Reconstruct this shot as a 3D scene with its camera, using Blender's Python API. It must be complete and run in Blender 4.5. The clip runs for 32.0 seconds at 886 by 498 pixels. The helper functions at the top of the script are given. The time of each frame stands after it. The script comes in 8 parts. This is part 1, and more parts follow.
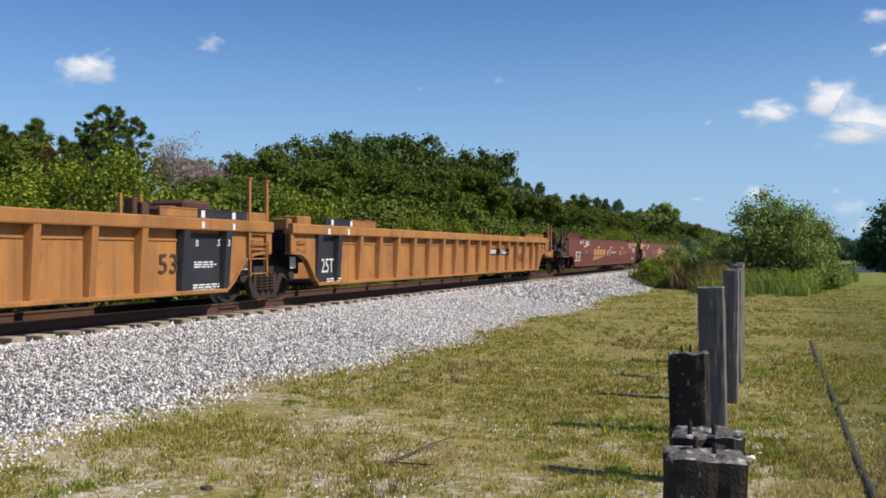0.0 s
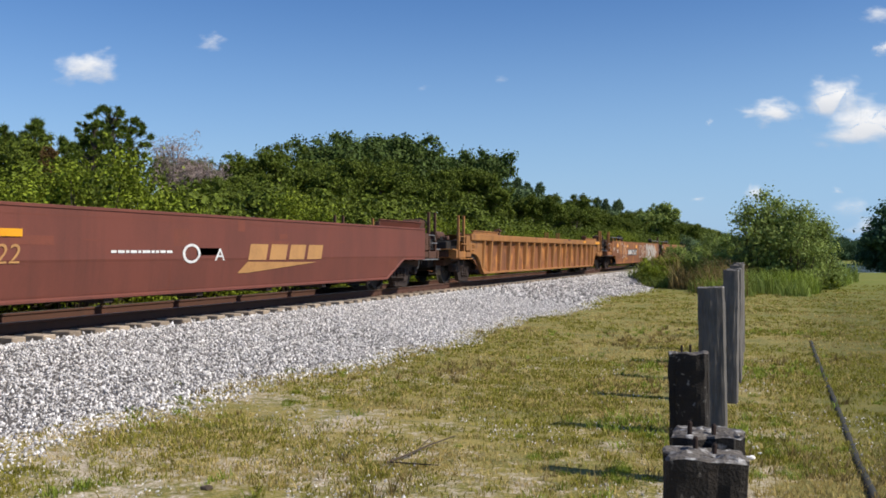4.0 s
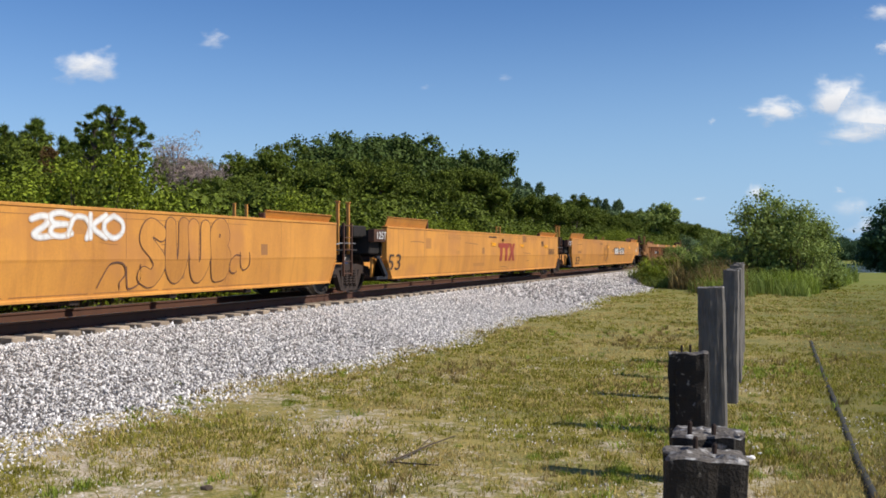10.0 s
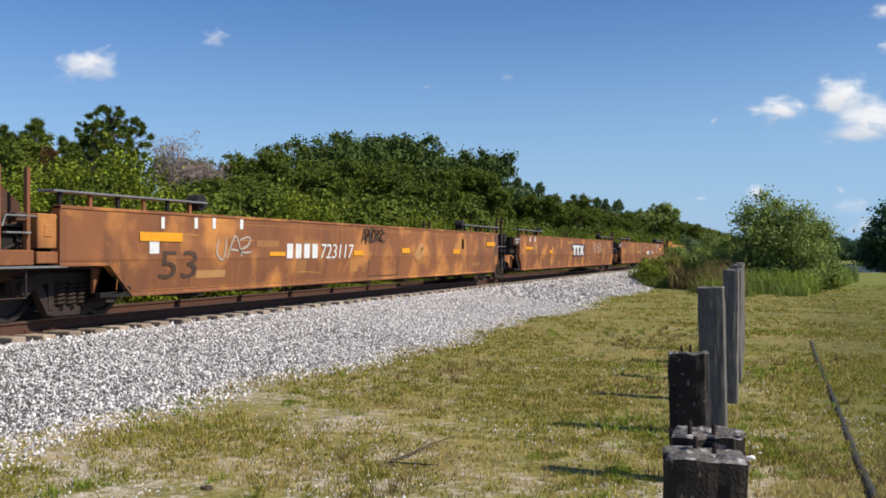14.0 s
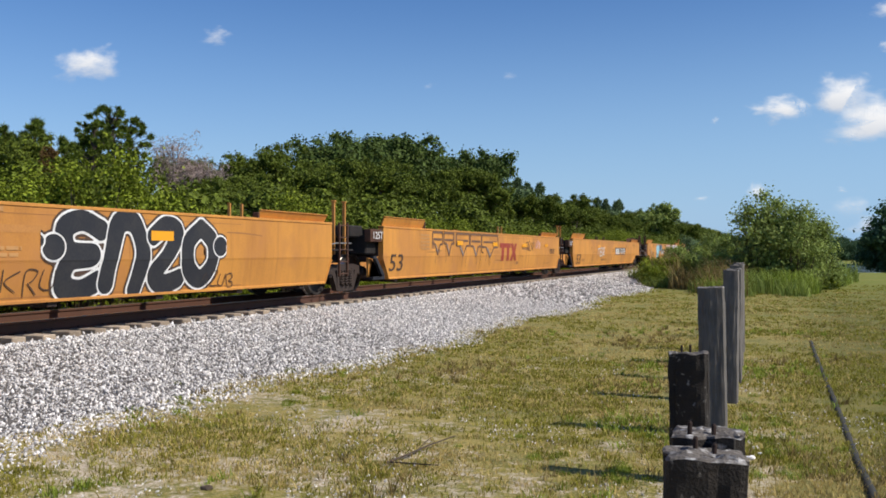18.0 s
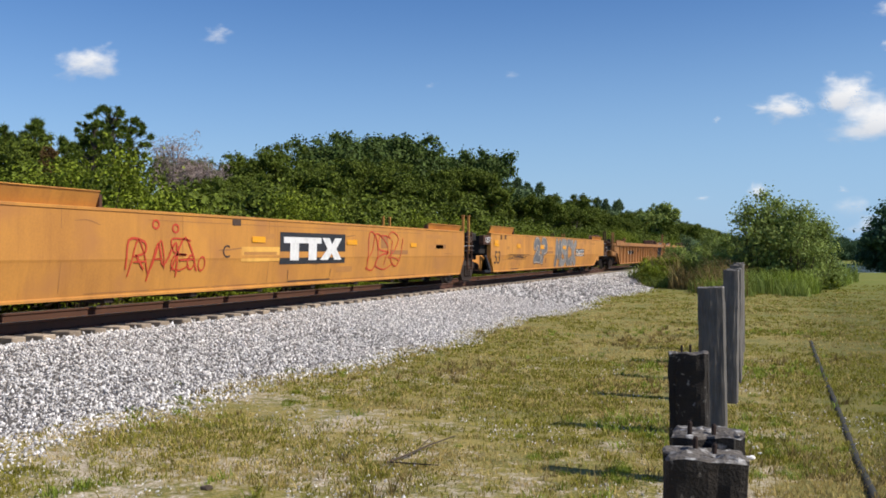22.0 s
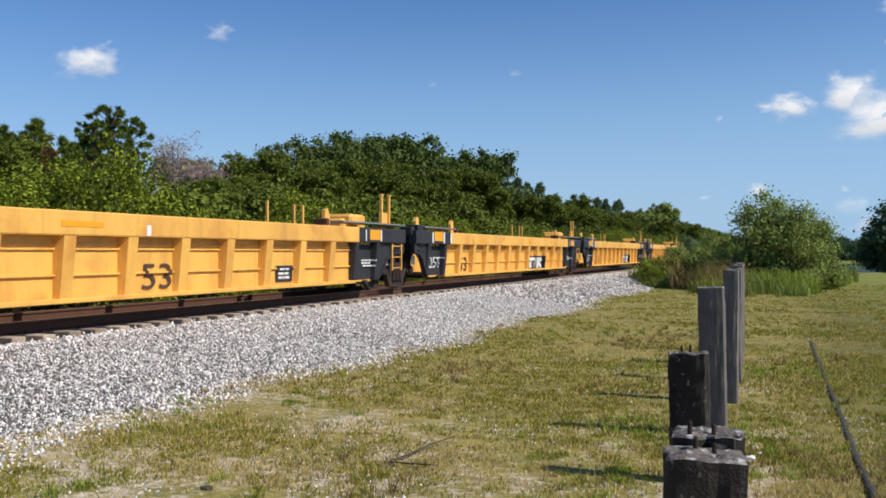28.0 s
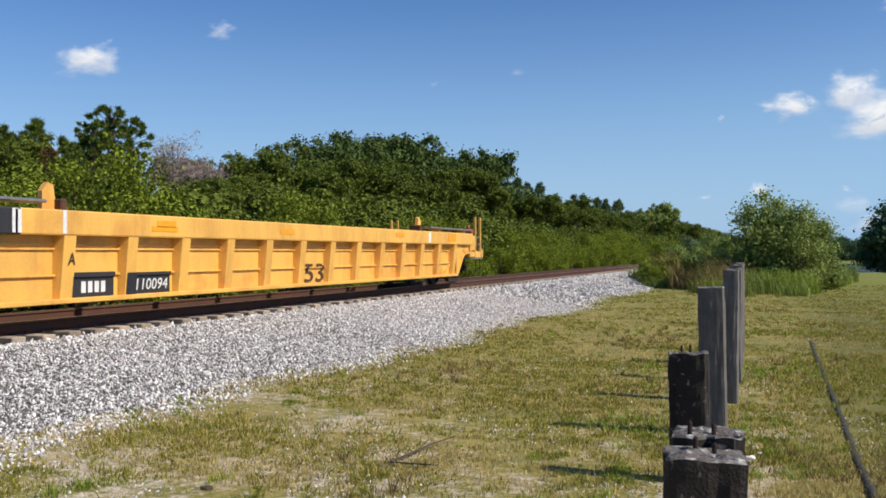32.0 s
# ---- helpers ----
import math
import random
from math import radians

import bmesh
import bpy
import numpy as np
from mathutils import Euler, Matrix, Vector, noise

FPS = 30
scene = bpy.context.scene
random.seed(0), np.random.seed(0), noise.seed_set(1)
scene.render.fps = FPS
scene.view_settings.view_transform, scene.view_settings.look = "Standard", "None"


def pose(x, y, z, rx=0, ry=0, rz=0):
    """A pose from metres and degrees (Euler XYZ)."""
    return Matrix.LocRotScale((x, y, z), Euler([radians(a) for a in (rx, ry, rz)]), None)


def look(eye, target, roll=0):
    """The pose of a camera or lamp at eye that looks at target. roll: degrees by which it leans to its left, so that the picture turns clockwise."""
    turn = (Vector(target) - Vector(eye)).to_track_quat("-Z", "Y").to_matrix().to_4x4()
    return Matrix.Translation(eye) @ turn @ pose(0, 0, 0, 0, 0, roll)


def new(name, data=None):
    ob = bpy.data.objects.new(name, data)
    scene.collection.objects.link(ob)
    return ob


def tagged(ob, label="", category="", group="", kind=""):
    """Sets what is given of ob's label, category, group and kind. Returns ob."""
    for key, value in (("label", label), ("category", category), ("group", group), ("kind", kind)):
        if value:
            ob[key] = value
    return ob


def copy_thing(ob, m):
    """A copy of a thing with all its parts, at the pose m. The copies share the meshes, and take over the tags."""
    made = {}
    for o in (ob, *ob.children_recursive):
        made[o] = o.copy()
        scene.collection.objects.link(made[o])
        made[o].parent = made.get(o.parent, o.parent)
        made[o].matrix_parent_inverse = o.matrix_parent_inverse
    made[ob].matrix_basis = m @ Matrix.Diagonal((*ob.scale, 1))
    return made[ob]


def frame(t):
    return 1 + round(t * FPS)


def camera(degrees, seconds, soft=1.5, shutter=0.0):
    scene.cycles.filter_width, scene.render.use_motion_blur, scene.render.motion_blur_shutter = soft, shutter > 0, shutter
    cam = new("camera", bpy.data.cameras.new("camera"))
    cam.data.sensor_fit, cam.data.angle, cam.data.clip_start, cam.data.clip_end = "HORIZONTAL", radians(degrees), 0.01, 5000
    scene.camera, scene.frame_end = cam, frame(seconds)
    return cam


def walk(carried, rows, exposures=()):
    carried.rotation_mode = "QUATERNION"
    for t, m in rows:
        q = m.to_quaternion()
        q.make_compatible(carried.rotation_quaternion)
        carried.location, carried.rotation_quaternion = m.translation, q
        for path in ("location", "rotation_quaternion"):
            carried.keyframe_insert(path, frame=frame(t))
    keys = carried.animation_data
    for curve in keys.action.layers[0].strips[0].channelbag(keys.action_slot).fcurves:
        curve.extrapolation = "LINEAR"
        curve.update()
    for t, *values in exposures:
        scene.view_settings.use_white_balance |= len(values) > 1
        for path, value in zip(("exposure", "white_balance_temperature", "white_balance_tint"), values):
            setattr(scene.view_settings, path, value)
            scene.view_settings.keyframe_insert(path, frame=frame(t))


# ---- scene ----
# ---- camera ----
CAM_Z = 1.6            # eye above the grass
cam = camera(52.07, 32.0, soft=1.7)
EYE = pose(0, 0, CAM_Z, 90.207, 0, 20.9)
walk(cam, [(0.0, EYE), (32.0, EYE)])

# ---- plan: the track runs along +y; the train comes towards the camera ----
TX = -10.61            # centre line of the track
RT = 0.65              # top of the rail
SPEED = 19.5           # metres a second

# ---- world, sun, exposure ----
SUN_EL, SUN_AZ = 44.0, 92.0     # azimuth clockwise from +y
world = bpy.data.worlds.new("sky_world")
scene.world = world
world.use_nodes = True
_n = world.node_tree.nodes
_sky = _n.new("ShaderNodeTexSky")
_sky.sky_type = "NISHITA"
_sky.sun_disc = False
_sky.sun_elevation, _sky.sun_rotation = radians(SUN_EL), radians(SUN_AZ)
_sky.air_density, _sky.dust_density, _sky.ozone_density = 1.0, 0.3, 1.2
_n["Background"].inputs["Strength"].default_value = 0.102
_hs = _n.new("ShaderNodeHueSaturation")
_hs.inputs["Saturation"].default_value = 1.22
_tint = _n.new("ShaderNodeMix")
_tint.data_type, _tint.blend_type = "RGBA", "MULTIPLY"
_tint.inputs[0].default_value, _tint.inputs[7].default_value = 1.0, (0.93, 0.96, 1.14, 1.0)
world.node_tree.links.new(_sky.outputs[0], _tint.inputs[6])
world.node_tree.links.new(_tint.outputs[2], _hs.inputs["Color"])
_dir = _n.new("ShaderNodeTexCoord")
_sep = _n.new("ShaderNodeSeparateXYZ")
_low = _n.new("ShaderNodeMapRange")            # pale humid air towards the horizon
_low.interpolation_type = "SMOOTHSTEP"
for _i, _v in ((1, -0.02), (2, 0.3), (3, 0.9), (4, 0.0)):
    _low.inputs[_i].default_value = _v
_air = _n.new("ShaderNodeMix")
_air.data_type = "RGBA"
_air.inputs[7].default_value = (3.0, 5.2, 8.0, 1.0)
world.node_tree.links.new(_dir.outputs["Generated"], _sep.inputs[0])
world.node_tree.links.new(_sep.outputs["Z"], _low.inputs[0])
_side = _n.new("ShaderNodeMapRange")
for _i, _v in ((1, -0.85), (2, 0.3), (3, 0.5), (4, 1.1)):
    _side.inputs[_i].default_value = _v
_both = _n.new("ShaderNodeMath")
_both.operation = "MULTIPLY"
world.node_tree.links.new(_sep.outputs["X"], _side.inputs[0])
world.node_tree.links.new(_low.outputs[0], _both.inputs[0])
world.node_tree.links.new(_side.outputs[0], _both.inputs[1])
world.node_tree.links.new(_both.outputs[0], _air.inputs[0])
world.node_tree.links.new(_hs.outputs[0], _air.inputs[6])
world.node_tree.links.new(_air.outputs[2], _n["Background"].inputs["Color"])
_sd = bpy.data.lights.new("sun", "SUN")
_sd.energy, _sd.angle, _sd.color = 4.75, radians(0.53), (1.0, 0.93, 0.82)
sun = new("sun", _sd)
_a, _e = radians(SUN_AZ), radians(SUN_EL)
sun.matrix_world = look((60 * math.sin(_a) * math.cos(_e), 60 * math.cos(_a) * math.cos(_e), 60 * math.sin(_e)), (0, 0, 0))
scene.view_settings.exposure = 0.0

# ---- materials ----
def rgb(r, g, b):
    return (r, g, b, 1.0)


def material(name, base, rough=0.7, metal=0.0, dark=None, grain=30.0, stain=1.5, amount=0.5, bump=0.1, streak=0.0,
             per_object=0.0, per_island=0.0, long_grain=False, third=None, third_scale=0.4, third_at=0.6, sheen=None, translucent=0.0):
    """A surface with grain and stains in metres; streak: how much the stains run downwards."""
    m = bpy.data.materials.new(name)
    m.use_nodes = True
    nt = m.node_tree
    n, k = nt.nodes, nt.links
    b = n["Principled BSDF"]
    b.inputs["Roughness"].default_value, b.inputs["Metallic"].default_value = rough, metal
    tc = n.new("ShaderNodeTexCoord")
    src = tc.outputs["Object"]
    if per_object:
        info = n.new("ShaderNodeObjectInfo")
        add = n.new("ShaderNodeVectorMath")
        add.operation = "MULTIPLY_ADD"
        add.inputs[1].default_value = (1, 1, 1)
        k.new(src, add.inputs[0])
        mul = n.new("ShaderNodeMath")
        mul.operation = "MULTIPLY"
        mul.inputs[1].default_value = 37.0
        k.new(info.outputs["Random"], mul.inputs[0])
        k.new(mul.outputs[0], add.inputs[2])
        src = add.outputs[0]
    mp = n.new("ShaderNodeMapping")
    mp.inputs["Scale"].default_value = (1, 1, 1 - 0.85 * streak)
    k.new(src, mp.inputs[0])
    big = n.new("ShaderNodeTexNoise")
    big.inputs["Scale"].default_value, big.inputs["Detail"].default_value = stain, 6
    big.inputs["Roughness"].default_value = 0.65
    k.new(mp.outputs[0], big.inputs["Vector"])
    small = n.new("ShaderNodeTexNoise")
    small.inputs["Scale"].default_value, small.inputs["Detail"].default_value = grain, 4
    if long_grain:
        mg = n.new("ShaderNodeMapping")
        mg.inputs["Scale"].default_value = (1, 1, 0.09)
        k.new(src, mg.inputs[0])
        k.new(mg.outputs[0], small.inputs["Vector"])
    else:
        k.new(src, small.inputs["Vector"])
    mixf = n.new("ShaderNodeMath")
    mixf.operation = "MULTIPLY_ADD"
    mixf.inputs[1].default_value, mixf.inputs[2].default_value = (0.2, 0.12) if streak > 0.55 else (0.45, 0.0)
    k.new(small.outputs[0], mixf.inputs[0])
    sumf = n.new("ShaderNodeMath")
    sumf.operation = "MULTIPLY_ADD"
    sumf.inputs[1].default_value = 0.75
    k.new(big.outputs[0], sumf.inputs[0])
    k.new(mixf.outputs[0], sumf.inputs[2])
    ramp = n.new("ShaderNodeMapRange")
    ramp.inputs[1].default_value, ramp.inputs[2].default_value = 0.6 - 0.25 * amount, 0.6 + 0.35
    k.new(sumf.outputs[0], ramp.inputs[0])
    mix = n.new("ShaderNodeMix")
    mix.data_type = "RGBA"
    dark = dark or tuple(c * 0.5 for c in base)
    mix.inputs[6].default_value, mix.inputs[7].default_value = rgb(*base), rgb(*dark)
    k.new(ramp.outputs[0], mix.inputs[0])
    out = mix.outputs[2]
    if streak > 0.55:                       # thin dirt runs, washed down from the top edge
        ms = n.new("ShaderNodeMapping")
        ms.inputs["Scale"].default_value = (1, 1, 0.05)
        k.new(src, ms.inputs[0])
        run = n.new("ShaderNodeTexNoise")
        run.inputs["Scale"].default_value, run.inputs["Detail"].default_value, run.inputs["Roughness"].default_value = 4.5, 5, 0.7
        k.new(ms.outputs[0], run.inputs["Vector"])
        rr = n.new("ShaderNodeMapRange")
        rr.inputs[1].default_value, rr.inputs[2].default_value, rr.inputs[4].default_value = 0.52, 0.8, 0.35 + 0.6 * amount
        k.new(run.outputs[0], rr.inputs[0])
        wash = n.new("ShaderNodeMix")
        wash.data_type = "RGBA"
        wash.inputs[7].default_value = rgb(*dark)
        k.new(rr.outputs[0], wash.inputs[0])
        k.new(out, wash.inputs[6])
        out = wash.outputs[2]
    if third:
        t = n.new("ShaderNodeTexNoise")
        t.inputs["Scale"].default_value, t.inputs["Detail"].default_value = third_scale, 5
        k.new(src, t.inputs["Vector"])
        tr = n.new("ShaderNodeMapRange")
        tr.inputs[1].default_value, tr.inputs[2].default_value = third_at - 0.08, third_at + 0.08
        k.new(t.outputs[0], tr.inputs[0])
        m2 = n.new("ShaderNodeMix")
        m2.data_type = "RGBA"
        k.new(tr.outputs[0], m2.inputs[0])
        k.new(out, m2.inputs[6])
        m2.inputs[7].default_value = rgb(*third)
        out = m2.outputs[2]
    if per_object or per_island:
        hs = n.new("ShaderNodeHueSaturation")
        if per_object:
            rnd = n.new("ShaderNodeObjectInfo").outputs["Random"]
        else:
            rnd = n.new("ShaderNodeNewGeometry").outputs["Random Per Island"]
        mr = n.new("ShaderNodeMapRange")
        s = per_object or per_island
        mr.inputs[3].default_value, mr.inputs[4].default_value = 1 - s, 1 + s
        k.new(rnd, mr.inputs[0])
        k.new(mr.outputs[0], hs.inputs["Value"])
        k.new(out, hs.inputs["Color"])
        out = hs.outputs[0]
    k.new(out, b.inputs["Base Color"])
    if bump:
        bp = n.new("ShaderNodeBump")
        bp.inputs["Strength"].default_value, bp.inputs["Distance"].default_value = bump, 0.02
        k.new(small.outputs[0], bp.inputs["Height"])
        k.new(bp.outputs[0], b.inputs["Normal"])
    if translucent:
        b.inputs["Specular IOR Level"].default_value = 0.12
        tl = n.new("ShaderNodeBsdfTranslucent")
        ms = n.new("ShaderNodeMixShader")
        ms.inputs[0].default_value = translucent
        k.new(out, tl.inputs[0])
        k.new(b.outputs[0], ms.inputs[1])
        k.new(tl.outputs[0], ms.inputs[2])
        k.new(ms.outputs[0], n["Material Output"].inputs["Surface"])
    return m


M = {}
M["yellow"] = material("yellow_car_paint", (0.62, 0.275, 0.048), 0.6, dark=(0.27, 0.1, 0.028), stain=0.9, amount=0.38, streak=0.8, bump=0.04, per_object=0.07, third=(0.47, 0.2, 0.05), third_scale=1.1, third_at=0.6)
M["bright"] = material("fresh_yellow_paint", (0.86, 0.47, 0.092), 0.5, dark=(0.42, 0.18, 0.045), stain=1.0, amount=0.2, streak=0.8, bump=0.03, per_object=0.03, third=(0.66, 0.31, 0.06), third_scale=1.6, third_at=0.63)
M["tan"] = material("faded_orange_paint", (0.44, 0.19, 0.046), 0.7, dark=(0.14, 0.062, 0.028), stain=1.4, amount=0.6, streak=0.8, bump=0.06, per_object=0.06, third=(0.2, 0.085, 0.035), third_scale=2.2, third_at=0.66)
M["rust"] = material("rusted_orange_paint", (0.315, 0.115, 0.038), 0.8, dark=(0.1, 0.042, 0.022), stain=0.8, amount=0.75, streak=0.6, bump=0.08, per_object=0.08, third=(0.54, 0.22, 0.052), third_scale=1.2, third_at=0.6)
M["umber"] = material("rusted_brown_panel", (0.165, 0.075, 0.042), 0.8, dark=(0.07, 0.04, 0.03), stain=1.6, amount=0.5, streak=0.7, bump=0.06, per_object=0.1)
M["maroon"] = material("oxide_maroon_paint", (0.178, 0.05, 0.031), 0.65, dark=(0.085, 0.03, 0.02), stain=1.1, amount=0.3, streak=0.8, bump=0.03, per_object=0.05)
M["brown"] = material("rusty_brown_steel", (0.105, 0.045, 0.024), 0.85, 0.05, dark=(0.035, 0.019, 0.013), stain=4, amount=0.5, bump=0.1)
M["black"] = material("black_car_paint", (0.017, 0.018, 0.023), 0.65, dark=(0.05, 0.045, 0.04), stain=2.0, amount=0.3, bump=0.03)
M["white"] = material("white_stencil_paint", (0.78, 0.77, 0.74), 0.6, dark=(0.5, 0.48, 0.45), stain=6, amount=0.2, bump=0.02)
M["chalk"] = material("chalk_grey_paint", (0.5, 0.42, 0.34), 0.7, dark=(0.28, 0.2, 0.15), stain=4, amount=0.4, bump=0.02)
M["orange"] = material("reflective_orange_sheet", (0.85, 0.36, 0.01), 0.4, dark=(0.6, 0.25, 0.01), stain=5, amount=0.0, bump=0.0)
M["red"] = material("red_logo_paint", (0.33, 0.05, 0.025), 0.6, dark=(0.22, 0.05, 0.02), stain=3, amount=0.2, bump=0.02)
M["gold"] = material("gold_logo_paint", (0.5, 0.26, 0.09), 0.6, dark=(0.3, 0.15, 0.06), stain=3, amount=0.3, bump=0.02)
M["umberink"] = material("dark_stencil_paint", (0.06, 0.035, 0.022), 0.7, dark=(0.12, 0.06, 0.03), stain=5, amount=0.4, bump=0.02)
M["grey"] = material("grey_spray_paint", (0.2, 0.19, 0.18), 0.6, dark=(0.32, 0.3, 0.28), stain=3, amount=0.4, bump=0.02)
M["grime"] = material("thin_black_spray_paint", (0.12, 0.075, 0.05), 0.7, dark=(0.26, 0.12, 0.05), stain=5, amount=0.7, bump=0.02)
M["silver"] = material("silver_spray_paint", (0.5, 0.46, 0.41), 0.6, dark=(0.34, 0.27, 0.21), stain=3, amount=0.5, bump=0.02)
M["faded"] = material("faded_repainted_patch", (0.5, 0.225, 0.055), 0.7, dark=(0.36, 0.15, 0.04), stain=5, amount=0.5, bump=0.02)
M["smudge"] = material("smudged_old_stencil", (0.29, 0.13, 0.045), 0.75, dark=(0.42, 0.19, 0.05), stain=7, amount=0.6, bump=0.02)
M["cream"] = material("cream_spray_paint", (0.66, 0.55, 0.46), 0.7, dark=(0.4, 0.28, 0.2), stain=6, amount=0.4, bump=0.02)
M["navy"] = material("dark_blue_spray_paint", (0.035, 0.05, 0.075), 0.6, dark=(0.06, 0.07, 0.08), stain=3, amount=0.3, bump=0.02)
M["slate"] = material("slate_grey_spray_paint", (0.09, 0.09, 0.095), 0.6, dark=(0.3, 0.28, 0.26), stain=2, amount=0.5, bump=0.02)
M["lilac"] = material("pale_lilac_spray_paint", (0.7, 0.66, 0.72), 0.6, dark=(0.74, 0.52, 0.58), stain=1.2, amount=0.5, bump=0.02)
M["skyblue"] = material("pale_blue_spray_paint", (0.33, 0.6, 0.72), 0.6, dark=(0.25, 0.48, 0.6), stain=3, amount=0.3, bump=0.02)
M["pink"] = material("pale_pink_spray_paint", (0.72, 0.42, 0.44), 0.6, dark=(0.75, 0.6, 0.6), stain=2, amount=0.5, bump=0.02)
M["scarlet"] = material("red_spray_paint", (0.55, 0.06, 0.02), 0.6, dark=(0.4, 0.05, 0.02), stain=3, amount=0.3, bump=0.02)
M["brick"] = material("red_brown_spray_paint", (0.2, 0.055, 0.03), 0.7, dark=(0.12, 0.04, 0.025), stain=2, amount=0.4, bump=0.02)
M["steel"] = material("grimy_truck_steel", (0.05, 0.031, 0.023), 0.85, 0.1, dark=(0.02, 0.016, 0.014), grain=40, stain=5, amount=0.5, bump=0.15)
M["iron"] = material("black_oily_iron", (0.01, 0.009, 0.008), 0.9, 0.0, dark=(0.035, 0.022, 0.016), grain=30, stain=6, amount=0.3, bump=0.15)
M["tread"] = material("worn_wheel_steel", (0.05, 0.04, 0.034), 0.6, 0.4, dark=(0.035, 0.03, 0.027), stain=4, amount=0.5, bump=0.05)
M["galv"] = material("galvanised_grating", (0.33, 0.33, 0.32), 0.5, 0.5, dark=(0.15, 0.13, 0.11), stain=4, amount=0.4, bump=0.1)
M["rail"] = material("rusty_rail_steel", (0.125, 0.056, 0.034), 0.75, 0.3, dark=(0.07, 0.04, 0.03), stain=5, amount=0.5, bump=0.1)
M["railtop"] = material("polished_rail_head", (0.45, 0.43, 0.41), 0.3, 0.9, dark=(0.3, 0.28, 0.26), stain=5, amount=0.3, bump=0.02)
M["tie"] = material("weathered_sleeper_wood", (0.42, 0.33, 0.235), 0.9, dark=(0.16, 0.115, 0.08), grain=25, stain=4, amount=0.5, bump=0.3, per_object=0.25)
M["stone"] = material("limestone_ballast", (0.74, 0.7, 0.66), 0.9, dark=(0.31, 0.29, 0.275), grain=60, stain=14, amount=0.6, bump=0.2, per_island=0.55)
M["post"] = material("charred_post_wood", (0.028, 0.021, 0.016), 0.95, dark=(0.007, 0.006, 0.005), grain=90, stain=16, amount=0.8, bump=0.45, streak=0.5, third=(0.3, 0.27, 0.24), third_scale=24, third_at=0.7, per_object=0.2)
M["postgrey"] = material("grey_weathered_post", (0.15, 0.135, 0.12), 0.95, dark=(0.05, 0.045, 0.04), grain=70, stain=7, amount=0.5, bump=0.5, streak=0.6, long_grain=True, per_object=0.3)
M["posttop"] = material("bleached_post_end", (0.15, 0.13, 0.11), 0.95, dark=(0.025, 0.021, 0.018), grain=60, stain=10, amount=0.5, bump=0.6, third=(0.5, 0.48, 0.45), third_scale=22, third_at=0.62)
M["bolt"] = material("rusted_bolt", (0.05, 0.03, 0.022), 0.8, 0.4, stain=20, bump=0.1)
M["bark"] = material("tree_bark", (0.09, 0.065, 0.045), 0.95, dark=(0.04, 0.03, 0.02), grain=30, stain=6, bump=0.5)
M["leaf_oak"] = material("dark_oak_leaf", (0.095, 0.135, 0.03), 0.6, dark=(0.038, 0.066, 0.018), grain=4, stain=0.8, amount=0.5, bump=0, per_island=0.45, translucent=0.16)
M["leaf_mid"] = material("green_leaf", (0.13, 0.165, 0.02), 0.6, dark=(0.05, 0.072, 0.013), grain=4, stain=0.8, amount=0.6, bump=0, per_island=0.5, translucent=0.16)
M["leaf_vine"] = material("bright_vine_leaf", (0.215, 0.26, 0.021), 0.6, dark=(0.065, 0.095, 0.012), grain=4, stain=0.7, amount=0.6, bump=0, per_island=0.65, translucent=0.18)
M["leaf_pine"] = material("pine_needles", (0.13, 0.175, 0.025), 0.6, dark=(0.06, 0.095, 0.018), grain=5, stain=1, amount=0.5, bump=0, per_island=0.4, translucent=0.12)
M["leaf_brown"] = material("browned_needles", (0.2, 0.115, 0.045), 0.8, dark=(0.11, 0.085, 0.025), grain=5, stain=1, amount=0.5, bump=0, per_island=0.4, translucent=0.15)
# distance haze put into the leaf colour: lighter and bluer than near foliage
M["leaf_hazed"] = material("haze_tinted_foliage", (0.15, 0.21, 0.095), 0.6, dark=(0.09, 0.135, 0.06), grain=5, stain=0.6, amount=0.5, bump=0, per_island=0.4, translucent=0.25)
M["leaf_pale"] = material("light_willow_leaf", (0.27, 0.33, 0.085), 0.5, dark=(0.15, 0.2, 0.045), grain=4, stain=0.8, bump=0, per_island=0.4, translucent=0.3)
M["leaf_dead"] = material("grey_bare_twig", (0.36, 0.28, 0.25), 0.9, dark=(0.2, 0.15, 0.13), grain=5, stain=1, bump=0, per_island=0.3)
# extra blue and lift in this colour stand in for haze over the bank
M["leaf_far"] = material("distant_foliage", (0.07, 0.125, 0.06), 0.7, dark=(0.05, 0.09, 0.045), grain=3, stain=0.5, bump=0, per_island=0.3, translucent=0.2)
M["leaf_willow"] = material("willow_leaf", (0.26, 0.32, 0.07), 0.5, dark=(0.12, 0.165, 0.036), grain=4, stain=0.8, bump=0, per_island=0.45, translucent=0.3)
M["reed"] = material("tall_reed_leaf", (0.29, 0.36, 0.05), 0.5, dark=(0.17, 0.23, 0.035), grain=4, stain=1.5, bump=0, per_island=0.4, translucent=0.3)
M["reed_dry"] = material("dry_seed_grass", (0.3, 0.22, 0.09), 0.8, dark=(0.19, 0.16, 0.06), grain=4, stain=1.5, bump=0, per_island=0.4, translucent=0.3)
M["grass"] = material("lawn_grass_blade", (0.3, 0.275, 0.045), 0.7, dark=(0.17, 0.175, 0.024), grain=3, stain=0.6, amount=0.5, bump=0, per_island=0.4, translucent=0.3)
M["grass_dry"] = material("dry_grass_blade", (0.52, 0.41, 0.16), 0.8, dark=(0.34, 0.25, 0.08), grain=3, stain=0.6, amount=0.5, bump=0, per_island=0.35, translucent=0.25)
